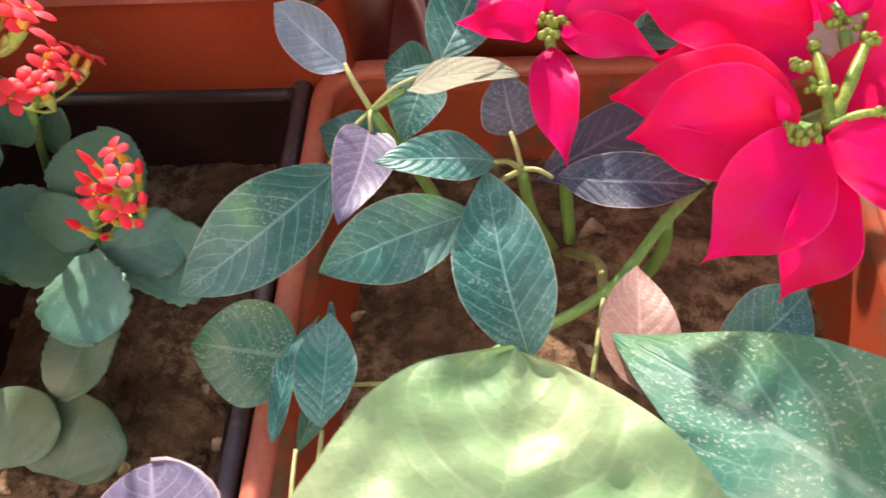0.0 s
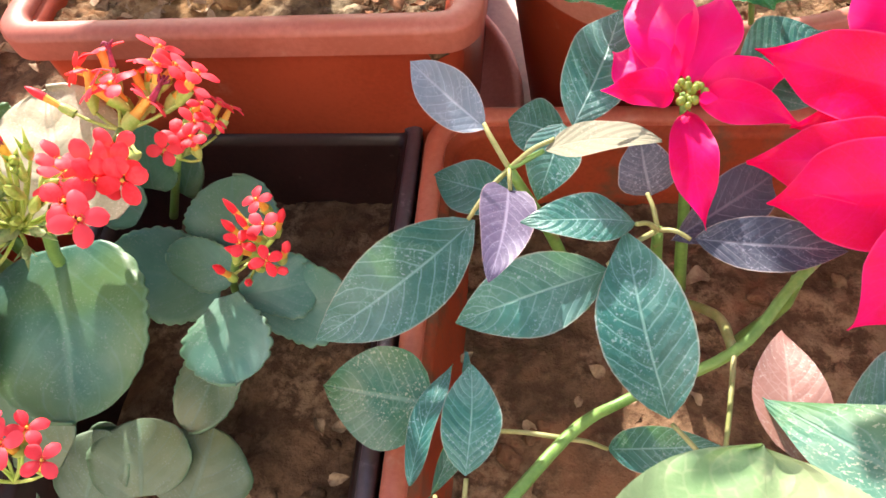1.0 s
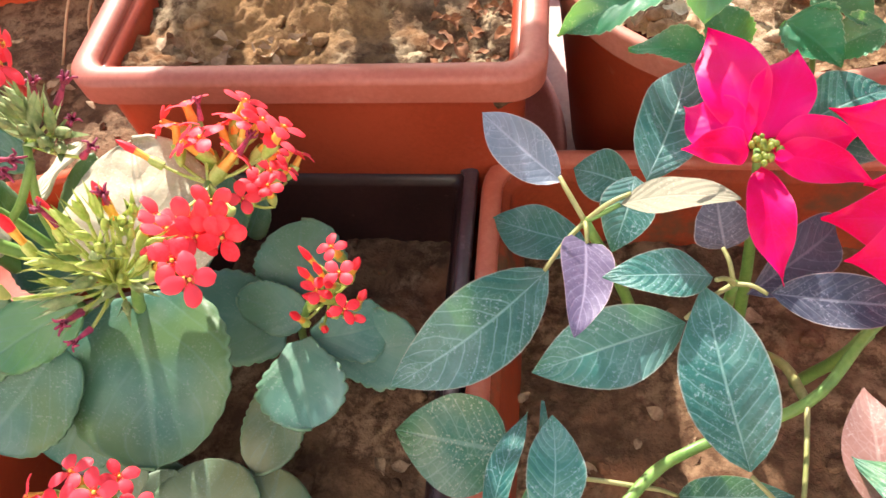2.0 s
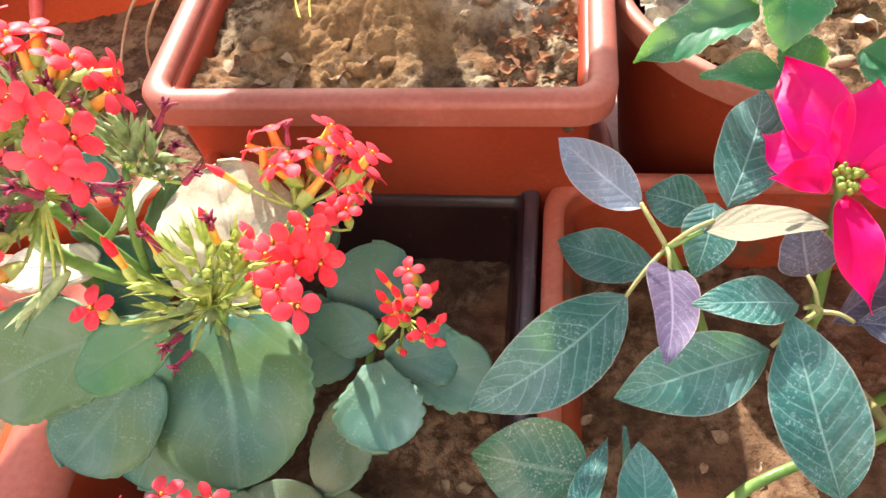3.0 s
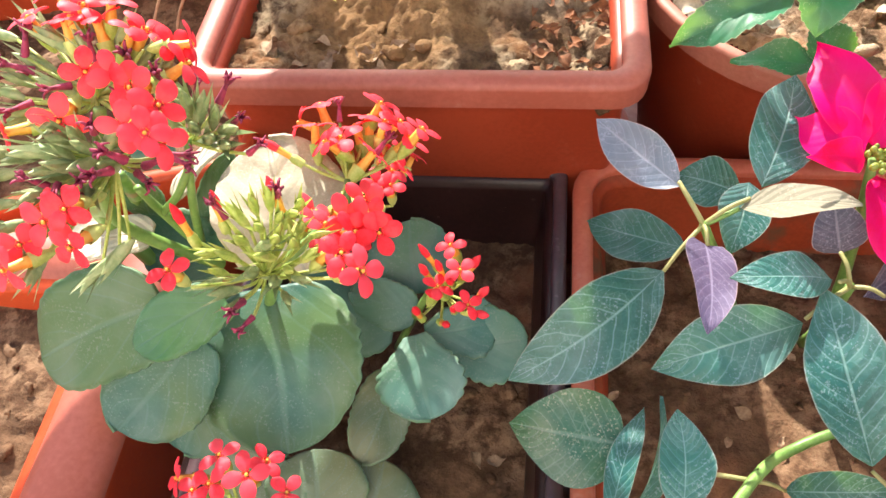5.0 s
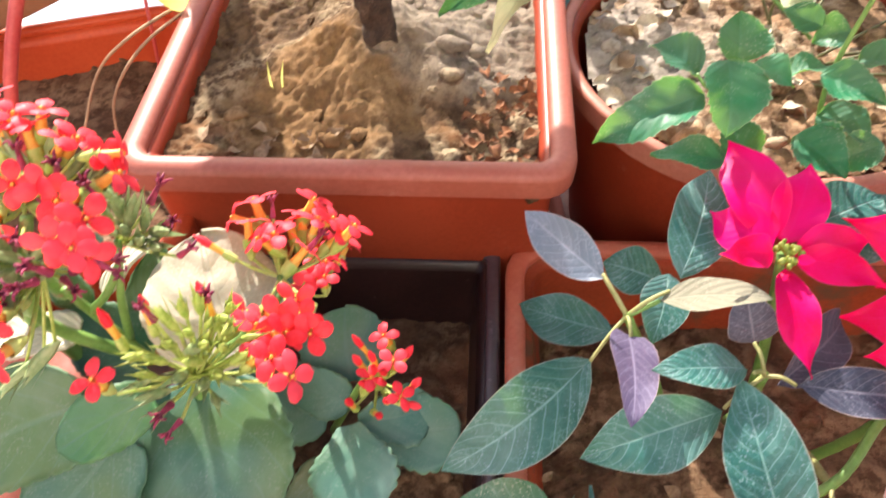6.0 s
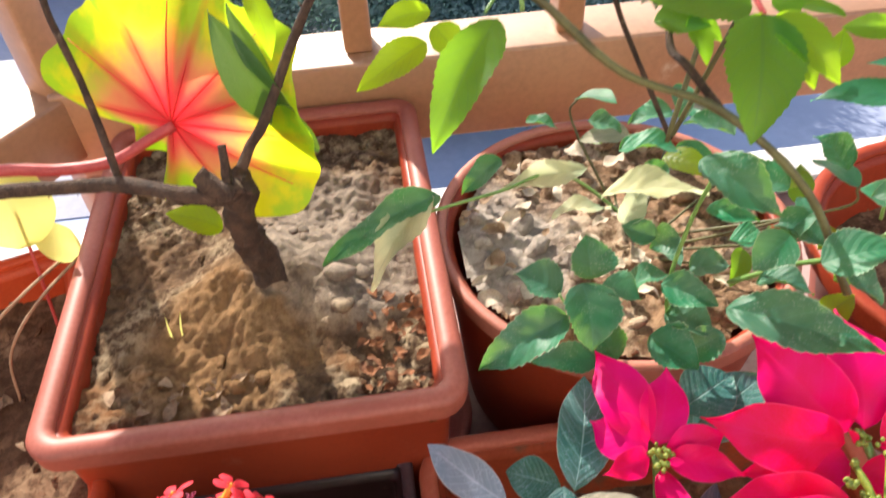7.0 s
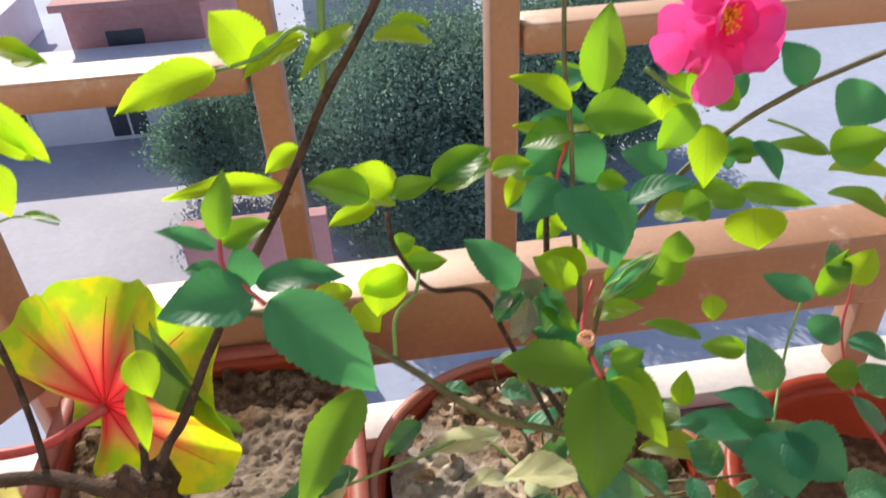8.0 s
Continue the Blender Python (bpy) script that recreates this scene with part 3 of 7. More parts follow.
def planter(name, shape, z_rim, z_base, lip, taper, material, label, wall=0.004, lip_drop=0.02, ridge=True, rim_material=None, overhang=0.55, lining=None):
    """A moulded planter. shape(inset) gives the ring of the rim's outer edge moved in by inset."""
    def ring(inset, z):
        return [(x, y, z) for x, y in shape(inset)]
    cx = sum(p_[0] for p_ in shape(0)) / len(shape(0))
    cy = sum(p_[1] for p_ in shape(0)) / len(shape(0))
    ob = empty(name, (cx, cy, z_base), label, "planter", "planters on the balcony")
    h = z_rim - z_base
    body = bmesh.new()
    outer = lip * overhang
    rings = [ring(outer + taper, z_base), ring(outer + taper * 0.97, z_base + 0.004)]
    for k in range(1, 6):
        f = k / 6
        rings.append(ring(outer + taper * (1 - f), z_base + h * f))
    rings.append(ring(outer, z_rim - lip_drop * 0.6))
    rings.append(ring(outer + wall, z_rim - 0.006))
    shell = len(rings)
    if ridge:
        rings.append(ring(lip + 0.003, z_rim - 0.010))
        rings.append(ring(lip + 0.006, z_rim - 0.013))
    for k in range(0, 5):
        f = k / 5
        rings.append(ring(max(outer + wall, lip) + 0.006 + taper * f * 0.95, z_rim - 0.016 - (h - 0.02) * f))
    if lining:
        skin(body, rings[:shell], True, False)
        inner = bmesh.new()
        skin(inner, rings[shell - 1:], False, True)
        part("inner_wall", inner, lining, ob, "inside wall with painted shade and soil spots")
    else:
        skin(body, rings, True, True)
    part("body", body, material, ob)
    rim = bmesh.new()
    prof = []
    for k in range(0, 13):
        t = math.pi * k / 12
        prof.append((lip / 2 - lip / 2 * math.cos(t), z_rim - lip * 0.35 + lip * 0.35 * math.sin(t)))
    prof = [(0.001, z_rim - lip_drop)] + prof + [(lip, z_rim - lip_drop * 0.5), (lip * 0.7, z_rim - lip_drop * 0.8)]
    prof.append(prof[0])
    skin(rim, [ring(i_, z_) for i_, z_ in prof])
    part("rim", rim, rim_material or material, ob, "rolled rim with scuffed edge")
    return ob


def soil_sheet(name, inside, z, material, label, lumps=0.006, seed=0, step_=0.004, clods=60, clod=(0.003, 0.010), mound=None, crumb=0.0035):
    """Crumbly soil clipped to inside(x, y): swells, clumps and crumbs as one relief, with loose clods pressed into it."""
    pts = inside(None)
    xs, ys = [p_[0] for p_ in pts], [p_[1] for p_ in pts]
    x0, x1, y0, y1 = min(xs), max(xs), min(ys), max(ys)
    nx, ny = max(4, int((x1 - x0) / step_)), max(4, int((y1 - y0) / step_))

    def height(x, y):
        p_ = Vector((x + seed, y, seed * 0.37))
        h = lumps * (0.9 * noise.noise(p_ * 20) + 0.7 * noise.noise(p_ * 48) + 0.4 * abs(noise.noise(p_ * 110)))
        d = noise.voronoi(p_ * 95 + Vector((0.4 * noise.noise(p_ * 60), 0.4 * noise.noise(p_ * 60 + Vector((9, 0, 0))), 0)))[0]
        patch = min(1.0, max(0.0, 0.5 + 1.6 * noise.noise(p_ * 16 + Vector((5, 5, 5)))))
        h += crumb * patch * (0.9 - 1.3 * d[0] + 0.5 * noise.noise(p_ * 160))
        d = noise.voronoi(p_ * 230)[0]
        h += crumb * 0.45 * (0.6 - d[0]) + 0.0008 * noise.noise(p_ * 420)
        if mound:
            mx, my, mr, mh = mound
            h += mh * math.exp(-((x - mx) ** 2 + (y - my) ** 2) / mr ** 2)
        return z + h
    bm = bmesh.new()
    grid = {}
    for i in range(nx + 1):
        for j in range(ny + 1):
            x, y = x0 + (x1 - x0) * i / nx, y0 + (y1 - y0) * j / ny
            if inside((x, y)):
                grid[i, j] = bm.verts.new((x, y, height(x, y)))
    for i in range(nx):
        for j in range(ny):
            q = [grid.get(k) for k in ((i, j), (i + 1, j), (i + 1, j + 1), (i, j + 1))]
            if None not in q:
                bm.faces.new(q)
    rng = random.Random(seed + 5)
    made = 0
    while made < clods:
        x, y = rng.uniform(x0, x1), rng.uniform(y0, y1)
        if not inside((x, y)):
            continue
        made += 1
        r = clod[0] + (clod[1] - clod[0]) * rng.random() ** 2
        c = Vector((x, y, height(x, y) + r * 0.1))
        g = bmesh.ops.create_icosphere(bm, subdivisions=3, radius=r, matrix=Matrix.Translation(c) @ Euler((rng.random() * 0.6, rng.random() * 0.6, rng.random() * 6)).to_matrix().to_4x4() @ Matrix.Diagonal((1, rng.uniform(0.6, 1), rng.uniform(0.4, 0.75), 1)))
        for v_ in g["verts"]:
            k = v_.co * (0.9 / r) + Vector((made * 3.1, 0, 0))
            v_.co += (v_.co - c) * (0.55 * noise.noise(k) + 0.3 * noise.noise(k * 2.6))
    return thing(name, bm, material, label, "soil", kind="stuff")


def rect_inside(x0, x1, y0, y1):
    def inside(q):
        if q is None:
            return [(x0, y0), (x1, y1)]
        return x0 <= q[0] <= x1 and y0 <= q[1] <= y1
    return inside


def round_inside(cx, cy, r):
    def inside(q):
        if q is None:
            return [(cx - r, cy - r), (cx + r, cy + r)]
        return math.hypot(q[0] - cx, q[1] - cy) <= r
    return inside


def rect_shape(x0, x1, y0, y1, r):
    return lambda i_: ring_rect(x0 + i_, x1 - i_, y0 + i_, y1 - i_, max(r - i_ * 0.8, 0.006))


def turned(shape, px, py, degrees):
    """The same ring turned about a corner."""
    c, d = math.cos(radians(degrees)), math.sin(radians(degrees))
    return lambda i_: [(px + (x - px) * c - (y - py) * d, py + (x - px) * d + (y - py) * c) for x, y in shape(i_)]


def turned_inside(x0, x1, y0, y1, px, py, degrees):
    c, d = math.cos(radians(degrees)), math.sin(radians(degrees))

    def inside(q):
        if q is None:
            pts = [(px + (x - px) * c - (y - py) * d, py + (x - px) * d + (y - py) * c) for x in (x0, x1) for y in (y0, y1)]
            return [(min(p_[0] for p_ in pts), min(p_[1] for p_ in pts)), (max(p_[0] for p_ in pts), max(p_[1] for p_ in pts))]
        x, y = q[0] - px, q[1] - py
        u, v = px + x * c + y * d, py - x * d + y * c
        return x0 <= u <= x1 and y0 <= v <= y1
    return inside


# ---- balcony ----
floor_bm = bmesh.new()
box(floor_bm, -2.2, 2.2, -1.4, 0.80, -0.16, 0.0, 0.004)
FLOOR = surface("grey_cement_floor", (0.42, 0.29, 0.27), (0.54, 0.40, 0.37), rough=0.75, coarse=6, fine=150, bump=0.3)
thing("floor", floor_bm, FLOOR, "grey cement balcony floor under the planters", "floor", kind="structure")
# Unseen wall behind the camera, added for bounced light and reflections.
wall_bm = bmesh.new()
box(wall_bm, -2.2, 2.2, -1.55, -1.4, -0.16, 2.9)
WALL = surface("cream_wall_paint", (0.70, 0.66, 0.60), (0.78, 0.75, 0.70), rough=0.8, coarse=3, fine=90, bump=0.1)
thing("wall_south", wall_bm, WALL, "unseen cream house wall added behind the balcony", "wall", kind="structure")
kerb = bmesh.new()
box(kerb, -2.2, 2.2, 0.735, 0.80, 0.004, 0.03, 0.004)
thing("trim", kerb, STONE, "pale stone kerb along the balcony edge", "kerb", kind="structure")

railing = empty("railing", (0, 0.76, 0), "brown painted balcony railing with pale sunlit tops", "railing", kind="structure")


def beam(name, x0, x1, y0, y1, z0, z1, m=None):
    bm = bmesh.new()
    box(bm, x0, x1, y0, y1, z0, z1, 0.004)
    if m is not None:
        bm.transform(m)
    return part(name, bm, WOOD_PAINT, railing)


RAIL_Y = 0.725
beam("bottom_rail", -0.405, 2.2, RAIL_Y, RAIL_Y + 0.075, 0.165, 0.267)
beam("middle_rail", -0.40, -0.112, RAIL_Y + 0.02, RAIL_Y + 0.065, 0.503, 0.533)
beam("middle_rail", 0.146, 2.2, RAIL_Y + 0.02, RAIL_Y + 0.065, 0.515, 0.545)
beam("top_rail", -0.40, 2.2, RAIL_Y + 0.01, RAIL_Y + 0.07, 0.95, 1.0)
for px in (-0.094, 0.128, 0.62, 1.1):
    beam("post", px - 0.0145, px + 0.0145, RAIL_Y + 0.02, RAIL_Y + 0.06, 0.267, 0.95)
for px in (0.607, 1.2):
    beam("lower_post", px - 0.02, px + 0.02, RAIL_Y + 0.015, RAIL_Y + 0.06, 0.03, 0.165)
turn = Matrix.Translation((-0.405, RAIL_Y + 0.03, 0)) @ Matrix.Rotation(radians(233), 4, "Z")
beam("bottom_rail", 0.0, 1.6, -0.03, 0.03, 0.19, 0.262, turn)
beam("middle_rail", 0.0, 1.6, -0.02, 0.02, 0.503, 0.533, turn)
for d in (0.0, 0.45, 0.95):
    beam("post", d - 0.018, d + 0.018, -0.018, 0.018, 0.03, 0.503, turn)

# ---- planters ----
shape_back = rect_shape(-0.352, -0.043, 0.338, 0.722, 0.024)
planter("rectangular_planter", shape_back, 0.228, 0.0, 0.018, 0.012, TERRACOTTA, "tall terracotta plastic planter with a rose stump in dry soil", lip_drop=0.021, overhang=0.65, rim_material=TERRACOTTA_LIT_RIM)
soil_sheet("potting_soil", rect_inside(-0.335, -0.060, 0.355, 0.706), 0.203, DRY_SOIL, "dry lumpy sandy soil filling the tall planter", lumps=0.010, seed=3, step_=0.0022, clods=80, clod=(0.003, 0.013), mound=(-0.186, 0.485, 0.062, 0.046), crumb=0.0055)
shape_mid = rect_shape(-0.087, 0.262, -0.16, 0.371, 0.034)
def saucer_ring(inset, z, n=64):
    """An oval ring that reaches further back than forward."""
    return [(-0.20 + (0.1755 - inset) * math.cos(2 * math.pi * k / n), 0.475 + ((0.205 if k < n / 2 else 0.12) - inset) * math.sin(2 * math.pi * k / n), z) for k in range(n)]


saucer_bm = bmesh.new()
skin(saucer_bm, [saucer_ring(0.012, 0.0), saucer_ring(0.004, 0.008), saucer_ring(0.0, 0.016), saucer_ring(0.004, 0.0185), saucer_ring(0.010, 0.0165), saucer_ring(0.014, 0.006), saucer_ring(0.05, 0.004)], True, True)
thing("plant_saucer", saucer_bm, PINK_SAUCER, "oval pink plastic saucer under the tall planter", "saucer")

planter("rectangular_planter", shape_mid, 0.132, 0.0, 0.014, 0.018, ORANGE_POT, "orange plastic planter holding the poinsettia", rim_material=ORANGE_RIM, lining=SHADED_ORANGE)
soil_sheet("potting_soil", rect_inside(-0.066, 0.238, -0.14, 0.349), 0.055, BROWN_SOIL, "plain brown soil in the orange planter", lumps=0.005, seed=11, step_=0.003, clods=70)
shape_dark = rect_shape(-0.312, -0.0905, -0.16, 0.366, 0.012)
planter("rectangular_planter", shape_dark, 0.127, 0.0, 0.010, 0.012, BLACK_POT, "dark plastic planter holding small kalanchoes", lip_drop=0.014, rim_material=DARK_RIM)
soil_sheet("potting_soil", rect_inside(-0.293, -0.110, -0.14, 0.347), 0.050, BROWN_SOIL, "brown soil in the dark planter", lumps=0.005, seed=17, step_=0.003, clods=70)
shape_left = turned(rect_shape(-0.70, -0.306, 0.325, 0.640, 0.03), -0.306, 0.325, 16.0)
planter("rectangular_planter", shape_left, 0.168, 0.0, 0.012, 0.015, ORANGE_POT, "low orange planter of brown soil beside the tall one")
soil_sheet("potting_soil", turned_inside(-0.685, -0.321, 0.34, 0.624, -0.306, 0.325, 16.0), 0.120, BROWN_SOIL, "brown soil in the low planter", lumps=0.005, seed=23, step_=0.004, clods=50)
shape_front = rect_shape(-0.56, -0.337, -0.18, 0.262, 0.03)
planter("rectangular_planter", shape_front, 0.176, 0.0, 0.044, 0.015, ORANGE_POT, "orange planter of crumbly soil under the large kalanchoe", rim_material=TERRACOTTA_LIT_RIM)
soil_sheet("potting_soil", rect_inside(-0.514, -0.383, -0.135, 0.217), 0.142, BROWN_SOIL, "crumbly brown soil in the orange planter", lumps=0.004, seed=29, step_=0.0032, clods=90, clod=(0.002, 0.007), crumb=0.0045)
RX, RY, RR = 0.113, 0.517, 0.160
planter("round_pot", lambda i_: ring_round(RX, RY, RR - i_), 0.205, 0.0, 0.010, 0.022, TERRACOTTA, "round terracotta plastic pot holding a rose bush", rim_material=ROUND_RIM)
soil_sheet("potting_soil", round_inside(RX, RY, RR - 0.020), 0.189, PALE_SOIL, "dry sandy soil in the round pot", lumps=0.005, seed=37, step_=0.003, clods=90, clod=(0.004, 0.016), crumb=0.007)
planter("round_pot", lambda i_: ring_round(0.43, 0.44, 0.155 - i_), 0.20, 0.0, 0.014, 0.045, TERRACOTTA, "round terracotta pot with thin rose stems")
soil_sheet("potting_soil", round_inside(0.43, 0.44, 0.13), 0.135, BROWN_SOIL, "brown soil in the round pot", lumps=0.005, seed=41, step_=0.005, clods=30)

# ---- poinsettia ----
poin = empty("poinsettia", (0.06, 0.2, 0.055), "poinsettia with red bracts and dusty blue-green leaves", "plant")


def stem(parent, pts, r0, r1, material=None, name="stem", n=8, knots=0.12, label=""):
    bm = bmesh.new()
    tube(bm, pts, r0, r1, n=n, knots=knots, seed=len(pts))
    return part(name, bm, material or STEM, parent, label)


CAM_FACING = (0.05, -0.62, 0.78)      # blades are turned to the camera this way unless told otherwise
L = dict(face=CAM_FACING)
leaf(poin, (-0.035, 0.257, 0.231), (-0.079, 0.305, 0.233), 0.029, LEAF_GREY, face=(0.1, -0.85, 0.5), droop=0.03, fold=0.1)
leaf(poin, (-0.006, 0.243, 0.231), (0.047, 0.234, 0.248), 0.024, SUNLIT_CREAM, face=(0, 0.1, 1))
leaf(poin, (-0.023, 0.226, 0.222), (-0.029, 0.167, 0.232), 0.029, LEAF_PURPLE, shape="heart", face=(0.05, -0.85, 0.5), droop=0.06)
leaf(poin, (-0.041, 0.225, 0.197), (-0.123, 0.168, 0.167), 0.046, droop=0.14, **L)
leaf(poin, (0.026, 0.193, 0.202), (-0.048, 0.172, 0.183), 0.039, face=(0.05, -0.45, 0.9))
leaf(poin, (0.051, 0.126, 0.186), (0.032, 0.204, 0.219), 0.043, face=(0.0, -0.38, 0.92), droop=0.1, fold=0.34)
leaf(poin, (0.037, 0.209, 0.219), (-0.016, 0.198, 0.234), 0.024, face=(0, -0.2, 1))
leaf(poin, (0.064, 0.203, 0.215), (0.128, 0.194, 0.220), 0.027, LEAF_PLUM, face=(0.05, -0.3, 0.95), droop=0.05)
leaf(poin, (0.008, 0.261, 0.228), (0.034, 0.338, 0.237), 0.037, face=(0.05, -0.5, 0.85), droop=0.08)
leaf(poin, (0.046, 0.228, 0.215), (0.039, 0.248, 0.238), 0.028, LEAF_PLUM, face=(0, -0.8, 0.6), shape="ovate")
leaf(poin, (0.006, 0.279, 0.200), (-0.027, 0.301, 0.190), 0.030, **L)
leaf(poin, (-0.018, 0.271, 0.155), (-0.078, 0.308, 0.13), 0.034, face=(0.0, -0.5, 0.87), droop=0.06)
leaf(poin, (0.003, 0.267, 0.224), (-0.009, 0.227, 0.212), 0.028, face=(0, -0.6, 0.8))
leaf(poin, (0.054, 0.205, 0.210), (0.121, 0.279, 0.170), 0.031, LEAF_PLUM, **L)
leaf(poin, (-0.058, 0.140, 0.156), (-0.122, 0.154, 0.142), 0.052, LEAF_DUSTED, shape="ovate", face=(-0.15, -0.42, 0.9), droop=0.06)
leaf(poin, (-0.060, 0.098, 0.136), (-0.042, 0.160, 0.176), 0.020, face=(0.8, -0.3, 0.45), fold=0.4)
leaf(poin, (-0.038, 0.096, 0.185), (-0.038, 0.146, 0.192), 0.027, **L)
leaf(poin, (0.090, 0.097, 0.222), (0.0946, 0.155, 0.218), 0.032, LEAF_PINK, shape="ovate", face=(0.1, -0.35, 0.93), droop=0.06)
leaf(poin, (0.029, 0.132, 0.125), (0.080, 0.128, 0.150), 0.025, **L)
leaf(poin, (0.136, 0.138, 0.150), (0.188, 0.180, 0.152), 0.044, **L)
leaf(poin, (0.21, 0.008, 0.25), (0.080, 0.121, 0.226), 0.077, LEAF_DUSTED, shape="ovate", face=(0.0, -0.15, 0.99), quilt=0.006, wave=0.03, nv=24, nu=8)

leaf(poin, (0.031, -0.056, 0.335), (0.043, 0.058, 0.345), 0.100, LEAF_PALE, shape="round", nv=64, nu=20, quilt=0.03, fold=0.0, wave=0.02, droop=0.0, face=(0.0, -0.12, 1.0))

leaf(poin, (0.095, 0.302, 0.2), (0.167, 0.333, 0.215), 0.045, LEAF, face=(0.0, -0.2, 0.97))
leaf(poin, (0.098, 0.314, 0.215), (0.143, 0.334, 0.22), 0.040, LEAF, face=(0.0, -0.2, 0.97))
leaf(poin, (-0.068, 0.100, 0.150), (-0.050, 0.158, 0.166), 0.017, LEAF, face=(-0.5, -0.4, 0.7))
N1, NC = (-0.023, 0.238, 0.223), (0.048, 0.209, 0.213)
stem(poin, [N1, (-0.032, 0.25, 0.232), (-0.036, 0.258, 0.234)], 0.0016, 0.0012, STALK)
stem(poin, [(0.02, 0.23, 0.10), (0.0, 0.232, 0.17), N1], 0.004, 0.0025)
stem(poin, [N1, (-0.006, 0.243, 0.231)], 0.0018, 0.0012)
stem(poin, [(0.07, 0.25, 0.08), (0.055, 0.22, 0.16), NC], 0.004, 0.0026)
stem(poin, [(-0.05, 0.05, 0.17), (0.007, 0.129, 0.146), (0.04, 0.155, 0.138), (0.087, 0.168, 0.17), (0.117, 0.20, 0.185), (0.15, 0.23, 0.20)], 0.0031, 0.0027)
stem(poin, [(0.087, 0.168, 0.17), (0.09, 0.21, 0.13), (0.08, 0.26, 0.06)], 0.0026, 0.0032, STALK)

RC = Vector((0.061, 0.269, 0.242))
for tip, w in (((0.042, 0.345, 0.255), 0.042), ((0.082, 0.32, 0.261), 0.036), ((0.028, 0.302, 0.24), 0.036), ((0.019, 0.251, 0.263), 0.022),
               ((0.068, 0.203, 0.221), 0.026), ((0.109, 0.246, 0.245), 0.026), ((0.108, 0.274, 0.249), 0.030)):
    tip = Vector(tip)
    leaf(poin, RC + (tip - RC) * 0.12, tip, w * 0.84, BRACT, "bract", shape="bract", face=(0, -0.5, 0.85), wave=0.045, nv=18, loose=14.0)
stem(poin, [(0.08, 0.25, 0.09), (0.07, 0.26, 0.18), RC], 0.004, 0.0026)
for base_, tip, w, face in (((0.162, 0.212, 0.247), (0.089, 0.238, 0.227), 0.046, (-0.2, -0.25, 0.95)), ((0.158, 0.203, 0.253), (0.094, 0.213, 0.229), 0.052, (-0.25, -0.45, 0.86)),
                            ((0.166, 0.196, 0.248), (0.119, 0.154, 0.221), 0.048, (-0.05, -0.75, 0.66)), ((0.174, 0.188, 0.236), (0.151, 0.142, 0.210), 0.040, (0.25, -0.6, 0.75)),
                            ((0.175, 0.255, 0.25), (0.092, 0.284, 0.256), 0.046, (-0.15, -0.6, 0.78)), ((0.18, 0.262, 0.25), (0.138, 0.325, 0.279), 0.054, (-0.2, -0.75, 0.6)), ((0.19, 0.262, 0.25), (0.20, 0.335, 0.28), 0.05, (0.1, -0.7, 0.7)),
                            ((0.195, 0.25, 0.25), (0.262, 0.27, 0.26), 0.05, (0.1, -0.5, 0.85)), ((0.17, 0.2, 0.245), (0.235, 0.165, 0.235), 0.045, (0.2, -0.5, 0.85)), ((0.176, 0.245, 0.243), (0.108, 0.252, 0.236), 0.04, (-0.1, -0.35, 0.9)),
                            ((0.178, 0.24, 0.242), (0.235, 0.215, 0.24), 0.042, (0.1, -0.4, 0.9))):
    leaf(poin, base_, tip, w * 0.90, BRACT, "bract", shape="bract", face=face, droop=0.15, fold=0.22, wave=0.04, nv=22, nu=6, loose=8.0)
stem(poin, [(0.15, 0.23, 0.20), (0.165, 0.22, 0.225), (0.163, 0.198, 0.25)], 0.0042, 0.003)
stem(poin, [(0.165, 0.22, 0.225), (0.19, 0.23, 0.235), (0.186, 0.252, 0.252)], 0.0036, 0.0028)
stem(poin, [(0.19, 0.23, 0.235), (0.215, 0.23, 0.25)], 0.003, 0.0024)
stem(poin, [(0.117, 0.20, 0.185), (0.125, 0.215, 0.13), (0.12, 0.23, 0.06)], 0.0034, 0.004)


bead_bm = bmesh.new()
bmesh.ops.create_icosphere(bead_bm, subdivisions=2, radius=1.0, matrix=Matrix.Diagonal((1, 1, 1.25, 1)))
BEAD_MESH = mesh_of("flower_bead", bead_bm, BEAD)


def beads(parent, centre, spread, n, r, seed):
    """Small bead-like flowers heaped on a stalk's end."""
    rng = random.Random(seed)
    for _ in range(n):
        c_ = Vector(centre) + Vector((rng.gauss(0, spread), rng.gauss(0, spread), abs(rng.gauss(0, spread * 0.7))))
        piece("flower_bead", BEAD_MESH, Matrix.Translation(c_) @ Matrix.Scale(r * rng.uniform(0.6, 1.1), 4), parent)


stem(poin, [(0.172, 0.203, 0.245), (0.171, 0.221, 0.253), (0.17, 0.238, 0.255)], 0.0026, 0.0021, BEAD, knots=0.5)
stem(poin, [(0.172, 0.203, 0.245), (0.181, 0.221, 0.255), (0.19, 0.238, 0.258)], 0.0026, 0.0021, BEAD, knots=0.5)
stem(poin, [(0.172, 0.203, 0.245), (0.18, 0.203, 0.253), (0.189, 0.202, 0.255)], 0.0026, 0.0021, BEAD, knots=0.5)
beads(poin, (0.17, 0.238, 0.255), 0.0018, 9, 0.0019, 21)
beads(poin, (0.19, 0.238, 0.258), 0.0018, 9, 0.0019, 22)
beads(poin, (0.189, 0.202, 0.255), 0.0018, 9, 0.0019, 23)
beads(poin, (0.168, 0.218, 0.252), 0.0018, 9, 0.0019, 24)
beads(poin, RC + Vector((0, -0.004, 0.004)), 0.0040, 22, 0.0021, 1)
beads(poin, (0.155, 0.193, 0.252), 0.003, 22, 0.0018, 2)
